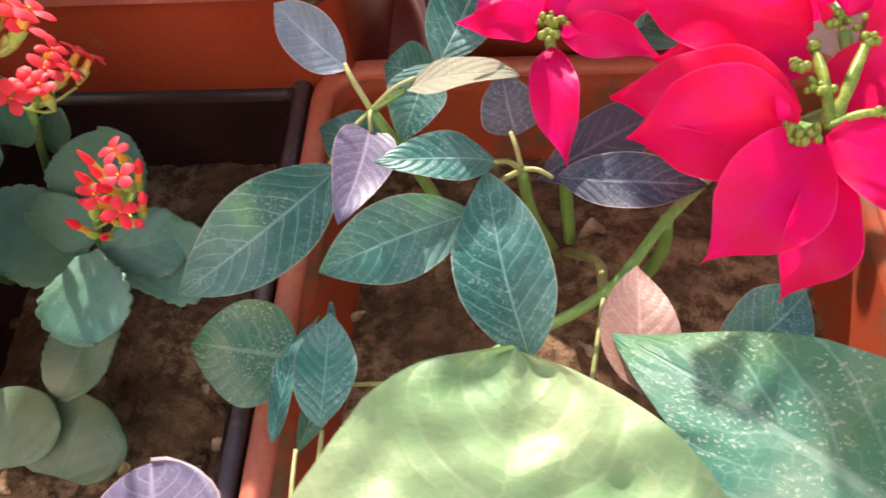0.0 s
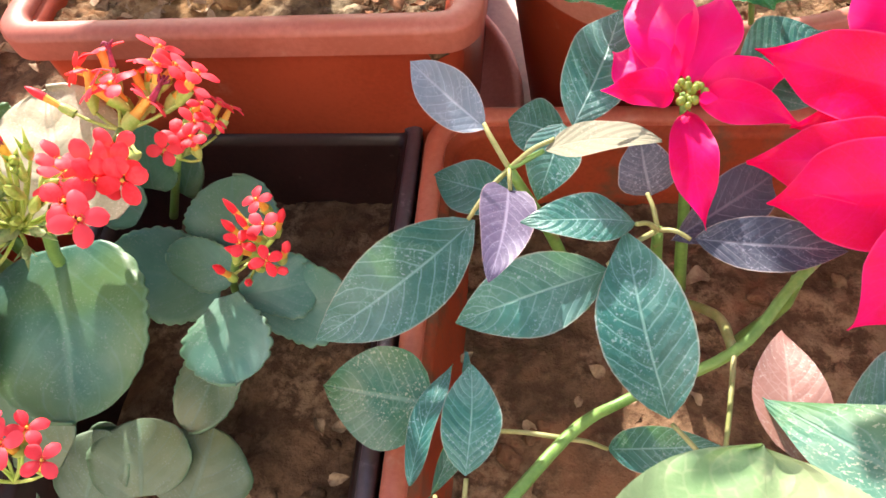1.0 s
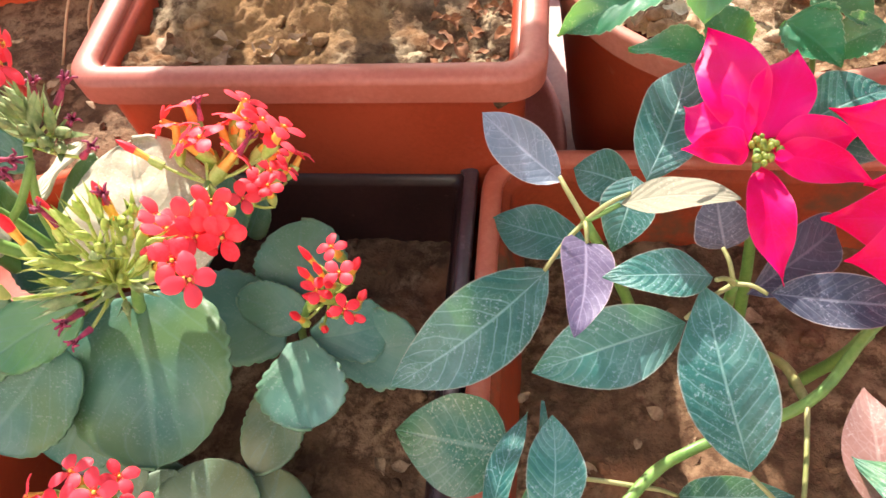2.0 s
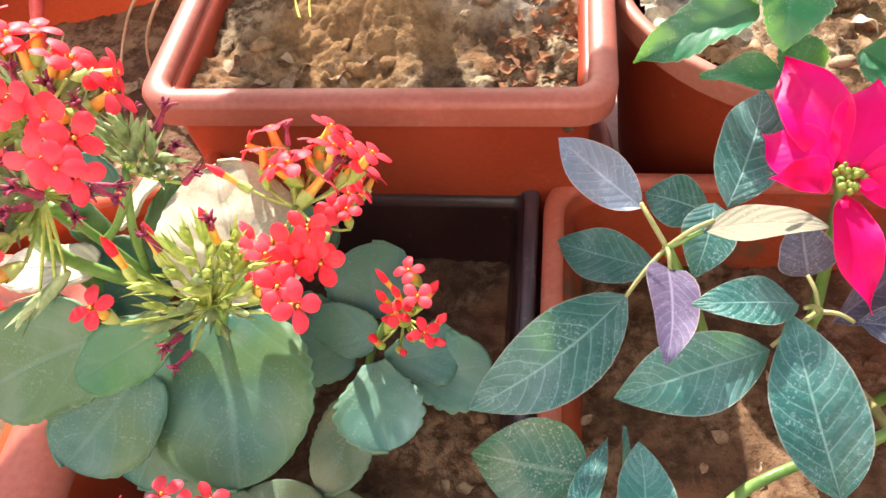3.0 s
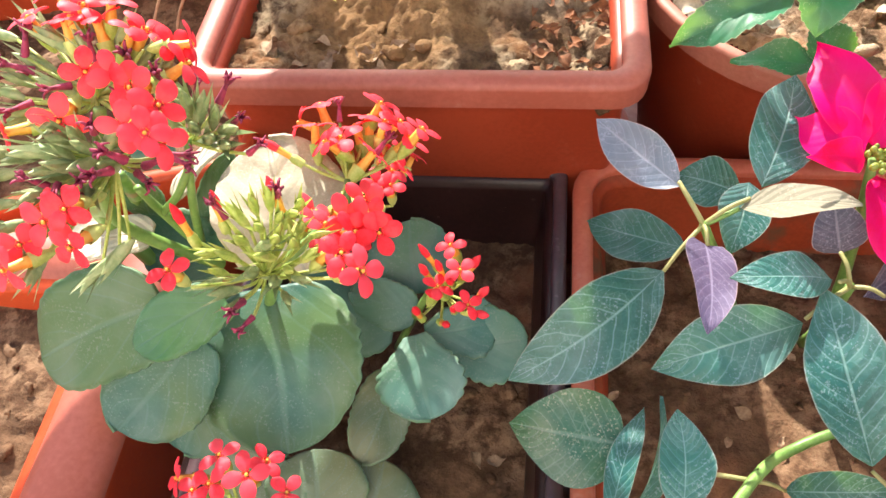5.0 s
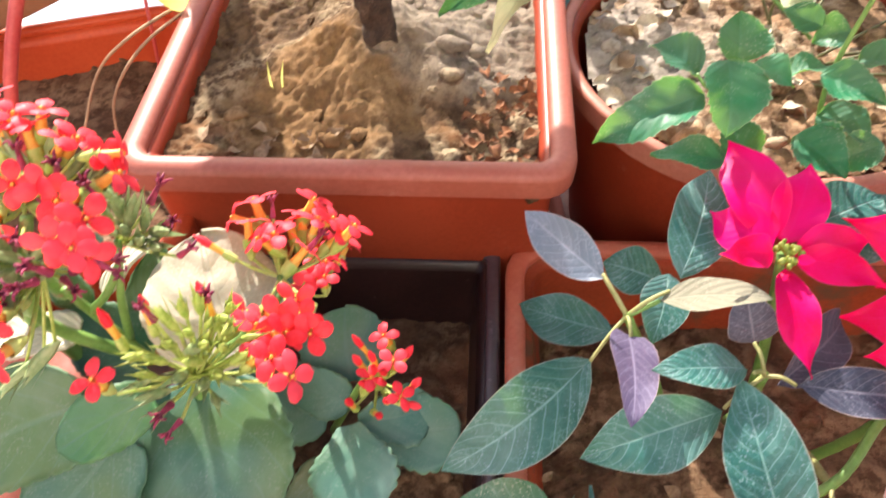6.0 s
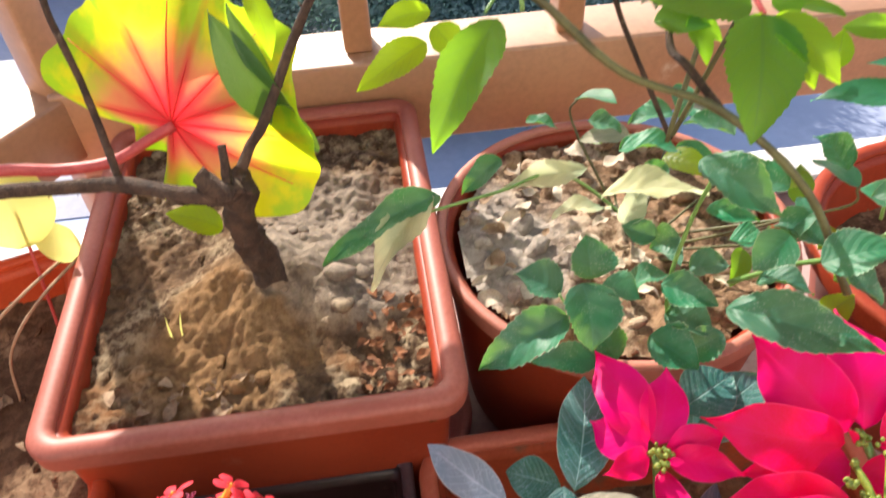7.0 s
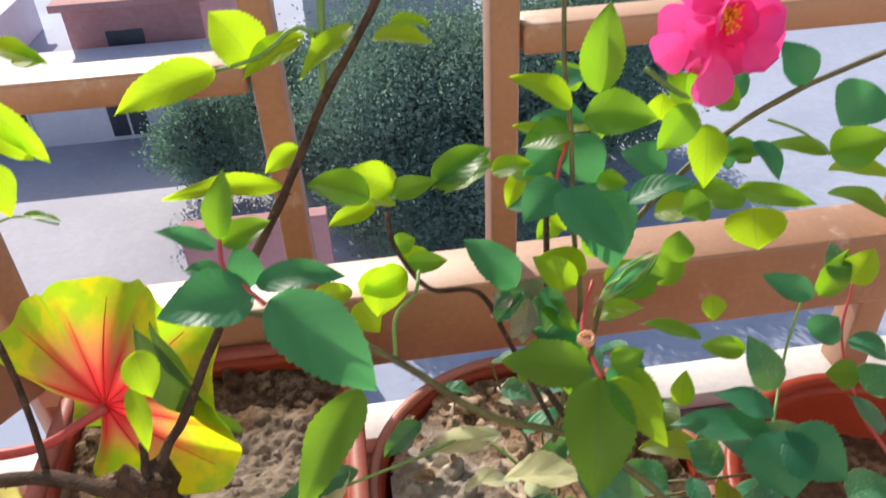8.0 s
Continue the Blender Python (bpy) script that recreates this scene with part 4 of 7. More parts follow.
beads(poin, (0.183, 0.253, 0.256), 0.003, 22, 0.0018, 3)
beads(poin, (0.16, 0.228, 0.256), 0.002, 9, 0.0019, 4)
for a_, b_ in (((0.151, 0.2, 0.253), (0.146, 0.206, 0.262)), ((0.178, 0.25, 0.256), (0.172, 0.257, 0.264)), ((0.066, 0.262, 0.246), (0.074, 0.258, 0.25)), ((0.057, 0.276, 0.246), (0.055, 0.287, 0.258))):
    leaf(poin, a_, b_, 0.006, BRACT, "bract", face=(0.2, -0.6, 0.7))
for a_, b_ in ((N1, (-0.022, 0.225, 0.222)), (N1, (-0.043, 0.216, 0.210)), (N1, (-0.001, 0.247, 0.235)), (NC, (0.024, 0.190, 0.211)), (NC, (0.036, 0.201, 0.229)), (NC, (0.062, 0.202, 0.216)),
               (NC, (0.043, 0.224, 0.222)), ((0.007, 0.129, 0.146), (0.029, 0.132, 0.125)), ((0.007, 0.129, 0.146), (-0.036, 0.135, 0.135)), ((-0.04, 0.06, 0.16), (-0.038, 0.097, 0.178)), ((-0.05, 0.055, 0.16), (-0.054, 0.094, 0.158)),
               ((0.075, 0.105, 0.165), (0.053, 0.126, 0.180)), ((0.087, 0.168, 0.17), (0.075, 0.105, 0.165))):
    a_, b_ = Vector(a_), Vector(b_)
    stem(poin, [a_, (a_ + b_) / 2 + Vector((0, 0, 0.003)), b_], 0.0014, 0.0011, STALK, name="leaf_stalk", n=6, knots=0.0)

# ---- flower pieces of the kalanchoes ----
KL = dict(scallop=True, shape="round", face=CAM_FACING, fold=0.08, droop=0.06, thick=0.0018, teeth=10, tooth=0.03, nv=52, nu=6, wave=0.03)
KS = dict(KL, teeth=10, tooth=0.04, nv=44, fold=0.16, wave=0.03)
KF = dict(KS, shape="obovate", teeth=8, tooth=0.06)
RL = dict(shape="ovate", face=(0.0, -0.45, 0.88), teeth=15, tooth=0.075, droop=0.1, fold=0.25, nv=48, loose=24.0)
RLOW = dict(RL, face=(0.0, -0.2, 0.97), wave=0.06, fold=0.45, teeth=11, tooth=0.08, quilt=0.014, nu=8)


def ring_skin(bm, rings, slot):
    rows = [[bm.verts.new(c) for c in r] for r in rings]
    n = len(rows[0])
    for a_, b_ in zip(rows, rows[1:]):
        for k in range(n):
            bm.faces.new((a_[k], a_[(k + 1) % n], b_[(k + 1) % n], b_[k])).material_index = slot


def circle(r, z, n=6, x=0.0, y=0.0):
    return [(x + r * math.cos(6.2832 * k / n), y + r * math.sin(6.2832 * k / n), z) for k in range(n)]


def flower_mesh(seed, size=1.0):
    """Four curved petals on a slender tube with a green calyx; it faces +z."""
    bm, rng = bmesh.new(), random.Random(seed)
    for q in range(4):
        a0 = q * math.pi / 2 + rng.uniform(-0.2, 0.2)
        ln, wd, lift = rng.uniform(0.0092, 0.0108), rng.uniform(0.0066, 0.0078), rng.uniform(-0.0012, 0.0022)
        rows = []
        for i in range(9):
            v = i / 8
            w = wd / 2 * (0.24 + 0.76 * math.sin(math.pi / 2 * min(1.0, v / 0.55))) * math.sqrt(max(0.03, 1 - max(0.0, (v - 0.52) / 0.49) ** 2.2))
            h = 0.0012 * math.sin(v * 3.1) + lift * v * v
            row = []
            for s in (-1, -0.5, 0, 0.5, 1):
                x, y = 0.0009 + v * ln, s * w
                row.append(bm.verts.new((x * math.cos(a0) - y * math.sin(a0), x * math.sin(a0) + y * math.cos(a0), h - 0.0007 * s * s)))
            rows.append(row)
        for r0, r1 in zip(rows, rows[1:]):
            for k in range(4):
                bm.faces.new((r0[k], r0[k + 1], r1[k + 1], r1[k])).material_index = 0
    ring_skin(bm, [circle(0.0022, 0.0005), circle(0.0020, -0.003), circle(0.0026, -0.009), circle(0.0029, -0.014)], 1)
    ring_skin(bm, [circle(0.0037, -0.009), circle(0.0035, -0.013), circle(0.0020, -0.018), circle(0.0008, -0.020)], 2)
    bmesh.ops.create_icosphere(bm, subdivisions=1, radius=0.001, matrix=Matrix.Translation((0, 0, 0.0006)))
    for f in bm.faces[-20:]:
        f.material_index = 1
    bm.transform(Matrix.Scale(size, 4))
    return mesh_of("flower", bm, [PETAL, PETAL_TUBE, CALYX])


def calyx_mesh(seed, material):
    bm, rng = bmesh.new(), random.Random(seed)
    ring_skin(bm, [circle(0.0008, -0.004), circle(0.0020, 0.0), circle(0.0021, 0.004), circle(0.0013, 0.0075), circle(0.0002, 0.0105)], 0)
    for q in range(4):
        a0 = q * math.pi / 2 + rng.uniform(-0.3, 0.3)
        ca, sa, out = math.cos(a0), math.sin(a0), rng.uniform(0.003, 0.0055)
        v = [bm.verts.new(p_) for p_ in ((0.0019 * ca - 0.0012 * sa, 0.0019 * sa + 0.0012 * ca, 0.003), (0.0019 * ca + 0.0012 * sa, 0.0019 * sa - 0.0012 * ca, 0.003), (out * ca, out * sa, 0.013), (0.0026 * ca, 0.0026 * sa, 0.006))]
        for tri_ in ((0, 1, 3), (0, 3, 2), (3, 1, 2)):
            bm.faces.new([v[k] for k in tri_])
    return mesh_of("calyx", bm, [material])


def withered_mesh(seed):
    bm, rng = bmesh.new(), random.Random(seed)
    ring_skin(bm, [circle(0.0020, -0.008), circle(0.0014, -0.003), circle(0.0010, 0.001), circle(0.0017, 0.004)], 0)
    for q in range(5):
        a0 = q * 1.26 + rng.uniform(-0.4, 0.4)
        pts = [Vector((math.cos(a0) * r, math.sin(a0) * r, z + rng.uniform(-0.001, 0.001))) for r, z in ((0.001, 0.003), (0.0025, 0.0055), (0.0042 * rng.uniform(0.6, 1.2), 0.0065 * rng.uniform(0.6, 1.2)))]
        tube(bm, pts, 0.0009, 0.0004, n=4, steps=2)
    return mesh_of("withered_flower", bm, [WITHERED])


def bud_mesh():
    bm = bmesh.new()
    ring_skin(bm, [circle(0.0020, -0.013), circle(0.0022, -0.009), circle(0.0016, -0.007)], 2)
    ring_skin(bm, [circle(0.0015, -0.009), circle(0.0014, -0.005), circle(0.0017, -0.001)], 1)
    ring_skin(bm, [circle(0.0017, -0.001), circle(0.0020, 0.002), circle(0.0013, 0.005), circle(0.0003, 0.0072)], 0)
    return mesh_of("bud", bm, [PETAL, PETAL_TUBE, CALYX])


FLOWERS = [flower_mesh(k) for k in range(4)]
CALYXES = [calyx_mesh(k, CALYX) for k in range(3)]
GREY_CALYXES = [calyx_mesh(k + 5, GREY_CALYX) for k in range(3)]
WITHEREDS = [withered_mesh(k) for k in range(3)]
BUDS = [bud_mesh()]


def head(parent, name, places, meshes, roots, seed, lean=(0.0, -0.5, 0.8), out=1.0, reach=0.019, size=(0.85, 1.1), stalks=True):
    """Flowers at their places, turned away from the nearest root and towards lean, by default the camera's side, each
    on a thin stalk.
    """
    rng = random.Random(seed)
    roots = [Vector(r) for r in roots]
    for k, c_ in enumerate(places):
        c_ = Vector(c_)
        root = min(roots, key=lambda r: (r - c_).length)
        n = ((c_ - root).normalized() * out * 1.2 + Vector(lean) * 0.6 + Vector((rng.gauss(0, 0.4), rng.gauss(0, 0.3), rng.gauss(0, 0.25)))).normalized()
        m = Matrix.Translation(c_) @ n.to_track_quat("Z", "Y").to_matrix().to_4x4() @ Matrix.Rotation(rng.uniform(0, 6.28), 4, "Z") @ Matrix.Scale(rng.uniform(*size), 4)
        piece(name, meshes[k % len(meshes)], m, parent)
        if stalks:
            foot = c_ - n * reach
            bm = bmesh.new()
            tube(bm, [root, (root + foot) / 2 - Vector((0, 0, 0.002)), foot], 0.0010, 0.0008, n=5, steps=3)
            part("flower_stalk", bm, CALYX, parent)


# ---- large kalanchoe ----
kal = empty("kalanchoe", (-0.25, 0.19, 0.05), "large kalanchoe with dusty scalloped leaves and scarlet flower heads", "plant", "kalanchoes")
leaf(kal, (-0.254, 0.197, 0.208), (-0.236, 0.116, 0.172), 0.091, SUCCULENT, **dict(KL, face=(0.0, -0.35, 0.93)))
leaf(kal, (-0.295, 0.165, 0.240), (-0.373, 0.147, 0.205), 0.060, SUCCULENT, **KL)
leaf(kal, (-0.284, 0.161, 0.215), (-0.330, 0.119, 0.180), 0.057, SUCCULENT, **KL)
leaf(kal, (-0.262, 0.167, 0.245), (-0.308, 0.144, 0.228), 0.031, SUCCULENT_SUNLIT, **KL)
leaf(kal, (-0.294, 0.156, 0.160), (-0.309, 0.123, 0.140), 0.053, SUCCULENT, **KL)
leaf(kal, (-0.226, 0.190, 0.236), (-0.256, 0.256, 0.262), 0.072, DUST_SUN_WHITE, **dict(KL, face=(-0.05, 0.35, 1), nu=10, quilt=0.012, wave=0.05, tooth=0.015))
leaf(kal, (-0.308, 0.199, 0.250), (-0.360, 0.193, 0.250), 0.030, DUST_SUN_WHITE, **dict(KL, face=(0, 0.1, 1)))
leaf(kal, (-0.305, 0.224, 0.250), (-0.277, 0.248, 0.270), 0.019, DUST_SUN_WHITE, **dict(KL, face=(0, 0.3, 1)))
leaf(kal, (-0.292, 0.217, 0.230), (-0.273, 0.246, 0.262), 0.019, SUCCULENT, **KL)
leaf(kal, (-0.321, 0.220, 0.240), (-0.321, 0.226, 0.270), 0.023, SUCCULENT, **KL)
leaf(kal, (-0.284, 0.205, 0.215), (-0.328, 0.216, 0.235), 0.043, SUCCULENT, **KL)
leaf(kal, (-0.301, 0.234, 0.270), (-0.326, 0.242, 0.280), 0.019, SUCCULENT, **KL)
leaf(kal, (-0.239, 0.261, 0.175), (-0.231, 0.276, 0.215), 0.036, SUCCULENT, **KL)
leaf(kal, (-0.234, 0.276, 0.15), (-0.217, 0.284, 0.18), 0.020, SUCCULENT, **KL)
leaf(kal, (-0.237, 0.239, 0.180), (-0.266, 0.251, 0.190), 0.032, SUCCULENT, **KL)
leaf(kal, (-0.271, 0.263, 0.18), (-0.249, 0.252, 0.17), 0.018, DUST_SUN_WHITE, **KL)
base = (-0.296, 0.236, 0.06)
stem(kal, [base, (-0.260, 0.193, 0.190), (-0.235, 0.183, 0.250)], 0.004, 0.003)
stem(kal, [(-0.235, 0.183, 0.250), (-0.207, 0.212, 0.262), (-0.207, 0.229, 0.262)], 0.0028, 0.002)
stem(kal, [(-0.281, 0.202, 0.220), (-0.294, 0.199, 0.270), (-0.291, 0.190, 0.300)], 0.0026, 0.002)
stem(kal, [(-0.281, 0.202, 0.220), (-0.309, 0.189, 0.270), (-0.294, 0.177, 0.320), (-0.285, 0.190, 0.350)], 0.0034, 0.0026)
stem(kal, [(-0.286, 0.203, 0.240), (-0.276, 0.202, 0.280), (-0.273, 0.216, 0.305)], 0.0024, 0.0018)
stem(kal, [(-0.294, 0.199, 0.270), (-0.280, 0.200, 0.285), (-0.271, 0.210, 0.300)], 0.0022, 0.0018)
stem(kal, [(-0.270, 0.192, 0.10), (-0.330, 0.204, 0.246), (-0.314, 0.190, 0.285), (-0.302, 0.181, 0.315), (-0.303, 0.184, 0.335)], 0.0048, 0.0036)
stem(kal, [(-0.268, 0.194, 0.12), (-0.324, 0.224, 0.238), (-0.305, 0.202, 0.280), (-0.299, 0.193, 0.305)], 0.0040, 0.0030)
stem(kal, [(-0.261, 0.288, 0.11), (-0.211, 0.26, 0.205)], 0.0030, 0.0024)
RIGHT_HEAD = [(-0.227, 0.255, 0.275), (-0.218, 0.241, 0.278), (-0.194, 0.271, 0.276), (-0.189, 0.255, 0.279), (-0.182, 0.258, 0.276), (-0.17, 0.253, 0.276), (-0.19, 0.2, 0.283), (-0.184, 0.188, 0.285), (-0.191, 0.181, 0.284), (-0.211, 0.191, 0.285), (-0.205, 0.184, 0.285), (-0.191, 0.161, 0.296), (-0.18, 0.151, 0.298), (-0.238, 0.262, 0.27), (-0.218, 0.254, 0.27), (-0.228, 0.273, 0.272), (-0.211, 0.246, 0.276), (-0.201, 0.267, 0.27), (-0.177, 0.254, 0.268), (-0.186, 0.186, 0.287), (-0.196, 0.188, 0.286), (-0.18, 0.182, 0.283), (-0.208, 0.262, 0.268), (-0.195, 0.243, 0.268), (-0.198, 0.167, 0.29)]
FAR_SIDE_HEAD = [(-0.205, 0.299, 0.212), (-0.192, 0.295, 0.212), (-0.195, 0.268, 0.226), (-0.199, 0.258, 0.226), (-0.207, 0.291, 0.212), (-0.206, 0.248, 0.226), (-0.188, 0.297, 0.207), (-0.194, 0.257, 0.226), (-0.19, 0.279, 0.214), (-0.203, 0.26, 0.226), (-0.192, 0.278, 0.23)]
LEFT_HEAD = [(-0.298, 0.229, 0.370), (-0.287, 0.232, 0.370), (-0.294, 0.227, 0.365), (-0.274, 0.219, 0.366), (-0.270, 0.221, 0.364), (-0.258, 0.216, 0.360), (-0.251, 0.217, 0.360), (-0.251, 0.209, 0.357), (-0.279, 0.187, 0.372), (-0.267, 0.186, 0.372), (-0.260, 0.181, 0.370), (-0.249, 0.176, 0.366), (-0.255, 0.161, 0.370), (-0.248, 0.160, 0.368), (-0.245, 0.162, 0.362), (-0.313, 0.238, 0.370), (-0.279, 0.139, 0.350), (-0.278, 0.129, 0.340), (-0.307, 0.225, 0.365)]
SINGLE = [(-0.253, 0.137, 0.315)]
LOW_HEAD = [(-0.257, 0.100, 0.210), (-0.266, 0.083, 0.208), (-0.239, 0.090, 0.215), (-0.233, 0.099, 0.210), (-0.220, 0.085, 0.210), (-0.277, 0.089, 0.205), (-0.258, 0.086, 0.210)]
WILTED = [(-0.273, 0.156, 0.350), (-0.264, 0.157, 0.360), (-0.271, 0.174, 0.325), (-0.255, 0.235, 0.320), (-0.243, 0.215, 0.320), (-0.233, 0.203, 0.315), (-0.264, 0.193, 0.320), (-0.266, 0.180, 0.330), (-0.213, 0.260, 0.283), (-0.220, 0.181, 0.310), (-0.248, 0.177, 0.305), (-0.236, 0.138, 0.270), (-0.240, 0.144, 0.275), (-0.189, 0.247, 0.272), (-0.276, 0.170, 0.360), (-0.276, 0.209, 0.360), (-0.271, 0.187, 0.360), (-0.269, 0.235, 0.320)]
SPENT_CALYX = [(-0.280, 0.226, 0.310), (-0.271, 0.224, 0.315), (-0.265, 0.220, 0.315), (-0.259, 0.220, 0.312), (-0.254, 0.217, 0.310), (-0.276, 0.218, 0.310), (-0.261, 0.213, 0.308), (-0.254, 0.212, 0.306), (-0.266, 0.215, 0.312), (-0.271, 0.228, 0.316)]
FRESH_CALYX = [(-0.230, 0.176, 0.305), (-0.223, 0.177, 0.307), (-0.218, 0.170, 0.306), (-0.215, 0.176, 0.302), (-0.211, 0.171, 0.298), (-0.212, 0.164, 0.296), (-0.225, 0.166, 0.304), (-0.235, 0.165, 0.296), (-0.242, 0.162, 0.288), (-0.252, 0.166, 0.285), (-0.219, 0.162, 0.302), (-0.208, 0.162, 0.290), (-0.217, 0.159, 0.285), (-0.236, 0.173, 0.300), (-0.207, 0.173, 0.290), (-0.222, 0.158, 0.295), (-0.249, 0.160, 0.278), (-0.214, 0.183, 0.298)]
TAN_CALYX = [(-0.245, 0.155, 0.272), (-0.241, 0.150, 0.270), (-0.233, 0.159, 0.282), (-0.225, 0.159, 0.276), (-0.222, 0.156, 0.268), (-0.255, 0.159, 0.272), (-0.229, 0.167, 0.290), (-0.216, 0.161, 0.275)]
LEFT_CALYX = [(-0.299, 0.175, 0.340), (-0.291, 0.177, 0.345), (-0.284, 0.172, 0.345), (-0.274, 0.171, 0.350), (-0.301, 0.172, 0.330), (-0.290, 0.164, 0.330), (-0.304, 0.167, 0.325), (-0.280, 0.172, 0.335), (-0.299, 0.170, 0.280), (-0.306, 0.167, 0.275), (-0.315, 0.163, 0.270), (-0.308, 0.220, 0.355), (-0.296, 0.216, 0.355), (-0.288, 0.223, 0.352), (-0.279, 0.215, 0.350), (-0.268, 0.211, 0.348), (-0.298, 0.184, 0.350)]
FAR_LEFT_HEAD = [(-0.325, 0.228, 0.365), (-0.303, 0.224, 0.368), (-0.295, 0.178, 0.355), (-0.320, 0.176, 0.350), (-0.293, 0.140, 0.340), (-0.291, 0.150, 0.338), (-0.308, 0.124, 0.330), (-0.307, 0.136, 0.330)]
FAR_LEFT_CALYX = [(-0.327, 0.210, 0.345), (-0.322, 0.217, 0.348), (-0.332, 0.203, 0.345), (-0.313, 0.172, 0.340), (-0.324, 0.177, 0.338), (-0.325, 0.167, 0.335), (-0.298, 0.167, 0.340), (-0.304, 0.159, 0.335), (-0.313, 0.140, 0.318), (-0.305, 0.136, 0.318), (-0.321, 0.156, 0.330), (-0.326, 0.192, 0.342), (-0.303, 0.174, 0.342), (-0.291, 0.167, 0.340), (-0.283, 0.168, 0.342), (-0.346, 0.234, 0.350), (-0.324, 0.231, 0.352), (-0.307, 0.203, 0.348), (-0.319, 0.193, 0.345), (-0.345, 0.221, 0.345), (-0.295, 0.177, 0.345), (-0.317, 0.149, 0.325)]
FAR_LEFT_WILTED = [(-0.329, 0.209, 0.355), (-0.326, 0.221, 0.360), (-0.304, 0.195, 0.356), (-0.322, 0.189, 0.350), (-0.303, 0.156, 0.345), (-0.282, 0.157, 0.345), (-0.293, 0.152, 0.343), (-0.333, 0.206, 0.352), (-0.293, 0.214, 0.362), (-0.259, 0.198, 0.360), (-0.255, 0.180, 0.330), (-0.287, 0.151, 0.340)]
RED_BUDS = [(-0.244, 0.239, 0.275), (-0.265, 0.173, 0.300), (-0.249, 0.179, 0.303), (-0.222, 0.182, 0.308)]

STEM_TIPS = [(-0.207, 0.229, 0.262), (-0.236, 0.171, 0.262), (-0.293, 0.201, 0.345), (-0.289, 0.185, 0.325), (-0.274, 0.217, 0.303), (-0.254, 0.084, 0.175)]
R_RIGHT = [STEM_TIPS[0], STEM_TIPS[1]]
head(kal, "flower", RIGHT_HEAD, FLOWERS, R_RIGHT, 1, size=(0.95, 1.15))
head(kal, "flower", FAR_SIDE_HEAD, FLOWERS, [(-0.211, 0.26, 0.205)], 31, out=1.3, lean=(0.25, -0.2, 0.7), size=(0.75, 0.95))
head(kal, "flower", LEFT_HEAD, FLOWERS, [STEM_TIPS[2], STEM_TIPS[3]], 2, size=(0.85, 1.05))
head(kal, "flower", FAR_LEFT_HEAD, FLOWERS, [STEM_TIPS[2], STEM_TIPS[3]], 22)
head(kal, "calyx", FAR_LEFT_CALYX, GREY_CALYXES, [STEM_TIPS[2], STEM_TIPS[3]], 23, reach=0.004, size=(1.1, 1.6))
head(kal, "withered_flower", FAR_LEFT_WILTED, WITHEREDS, [STEM_TIPS[2], STEM_TIPS[3]], 24, reach=0.008)
head(kal, "flower", SINGLE, FLOWERS[:1], [STEM_TIPS[1]], 3, out=0.3)
head(kal, "flower", LOW_HEAD, FLOWERS, [STEM_TIPS[5]], 4)
head(kal, "withered_flower", WILTED, WITHEREDS, STEM_TIPS, 5, reach=0.008)
head(kal, "calyx", SPENT_CALYX, GREY_CALYXES, [STEM_TIPS[4]], 6, reach=0.004, size=(1.1, 1.6))
head(kal, "calyx", FRESH_CALYX, CALYXES, [STEM_TIPS[1]], 7, reach=0.004, size=(0.85, 1.4))
head(kal, "calyx", TAN_CALYX, GREY_CALYXES, [STEM_TIPS[1]], 17, reach=0.004, size=(0.9, 1.4))
head(kal, "calyx", LEFT_CALYX, GREY_CALYXES, [STEM_TIPS[2], STEM_TIPS[3]], 8, reach=0.004, size=(1.1, 1.6))
head(kal, "bud", RED_BUDS, BUDS, [STEM_TIPS[0], STEM_TIPS[1]], 9, lean=(-0.2, 0.1, 0.5), reach=0.012, size=(1.1, 1.4))

# ---- small kalanchoe in the dark planter ----
kal_small = empty("kalanchoe", (-0.165, 0.205, 0.05), "small kalanchoe with one scarlet flower spike", "plant", "kalanchoes")
leaf(kal_small, (-0.183, 0.229, 0.155), (-0.190, 0.269, 0.178), 0.055, SUCCULENT_BLUE, **KS)
leaf(kal_small, (-0.179, 0.194, 0.166), (-0.165, 0.147, 0.156), 0.050, SUCCULENT_BLUE, **KF)
leaf(kal_small, (-0.172, 0.199, 0.140), (-0.114, 0.204, 0.150), 0.048, SUCCULENT_BLUE, **KF)
leaf(kal_small, (-0.174, 0.198, 0.160), (-0.132, 0.214, 0.155), 0.036, SUCCULENT_BLUE, **KF)
leaf(kal_small, (-0.181, 0.212, 0.160), (-0.222, 0.222, 0.165), 0.029, SUCCULENT_BLUE, **KS)
leaf(kal_small, (-0.198, 0.217, 0.138), (-0.274, 0.228, 0.140), 0.056, SUCCULENT_BLUE, **KS)
leaf(kal_small, (-0.199, 0.195, 0.110), (-0.214, 0.140, 0.095), 0.038, SUCCULENT_OLIVE, **KS)
stem(kal_small, [(-0.212, 0.245, 0.05), (-0.185, 0.212, 0.150), (-0.163, 0.221, 0.195)], 0.003, 0.002)
SPIKE = [(-0.159, 0.233, 0.203), (-0.152, 0.217, 0.202), (-0.146, 0.196, 0.200), (-0.164, 0.208, 0.198)]
SPIKE_BUDS = [(-0.173, 0.230, 0.197), (-0.173, 0.220, 0.194), (-0.167, 0.207, 0.192), (-0.176, 0.198, 0.186), (-0.139, 0.206, 0.196), (-0.145, 0.224, 0.198), (-0.159, 0.191, 0.186), (-0.140, 0.195, 0.192), (-0.164, 0.219, 0.200), (-0.157, 0.211, 0.199), (-0.154, 0.195, 0.196)]

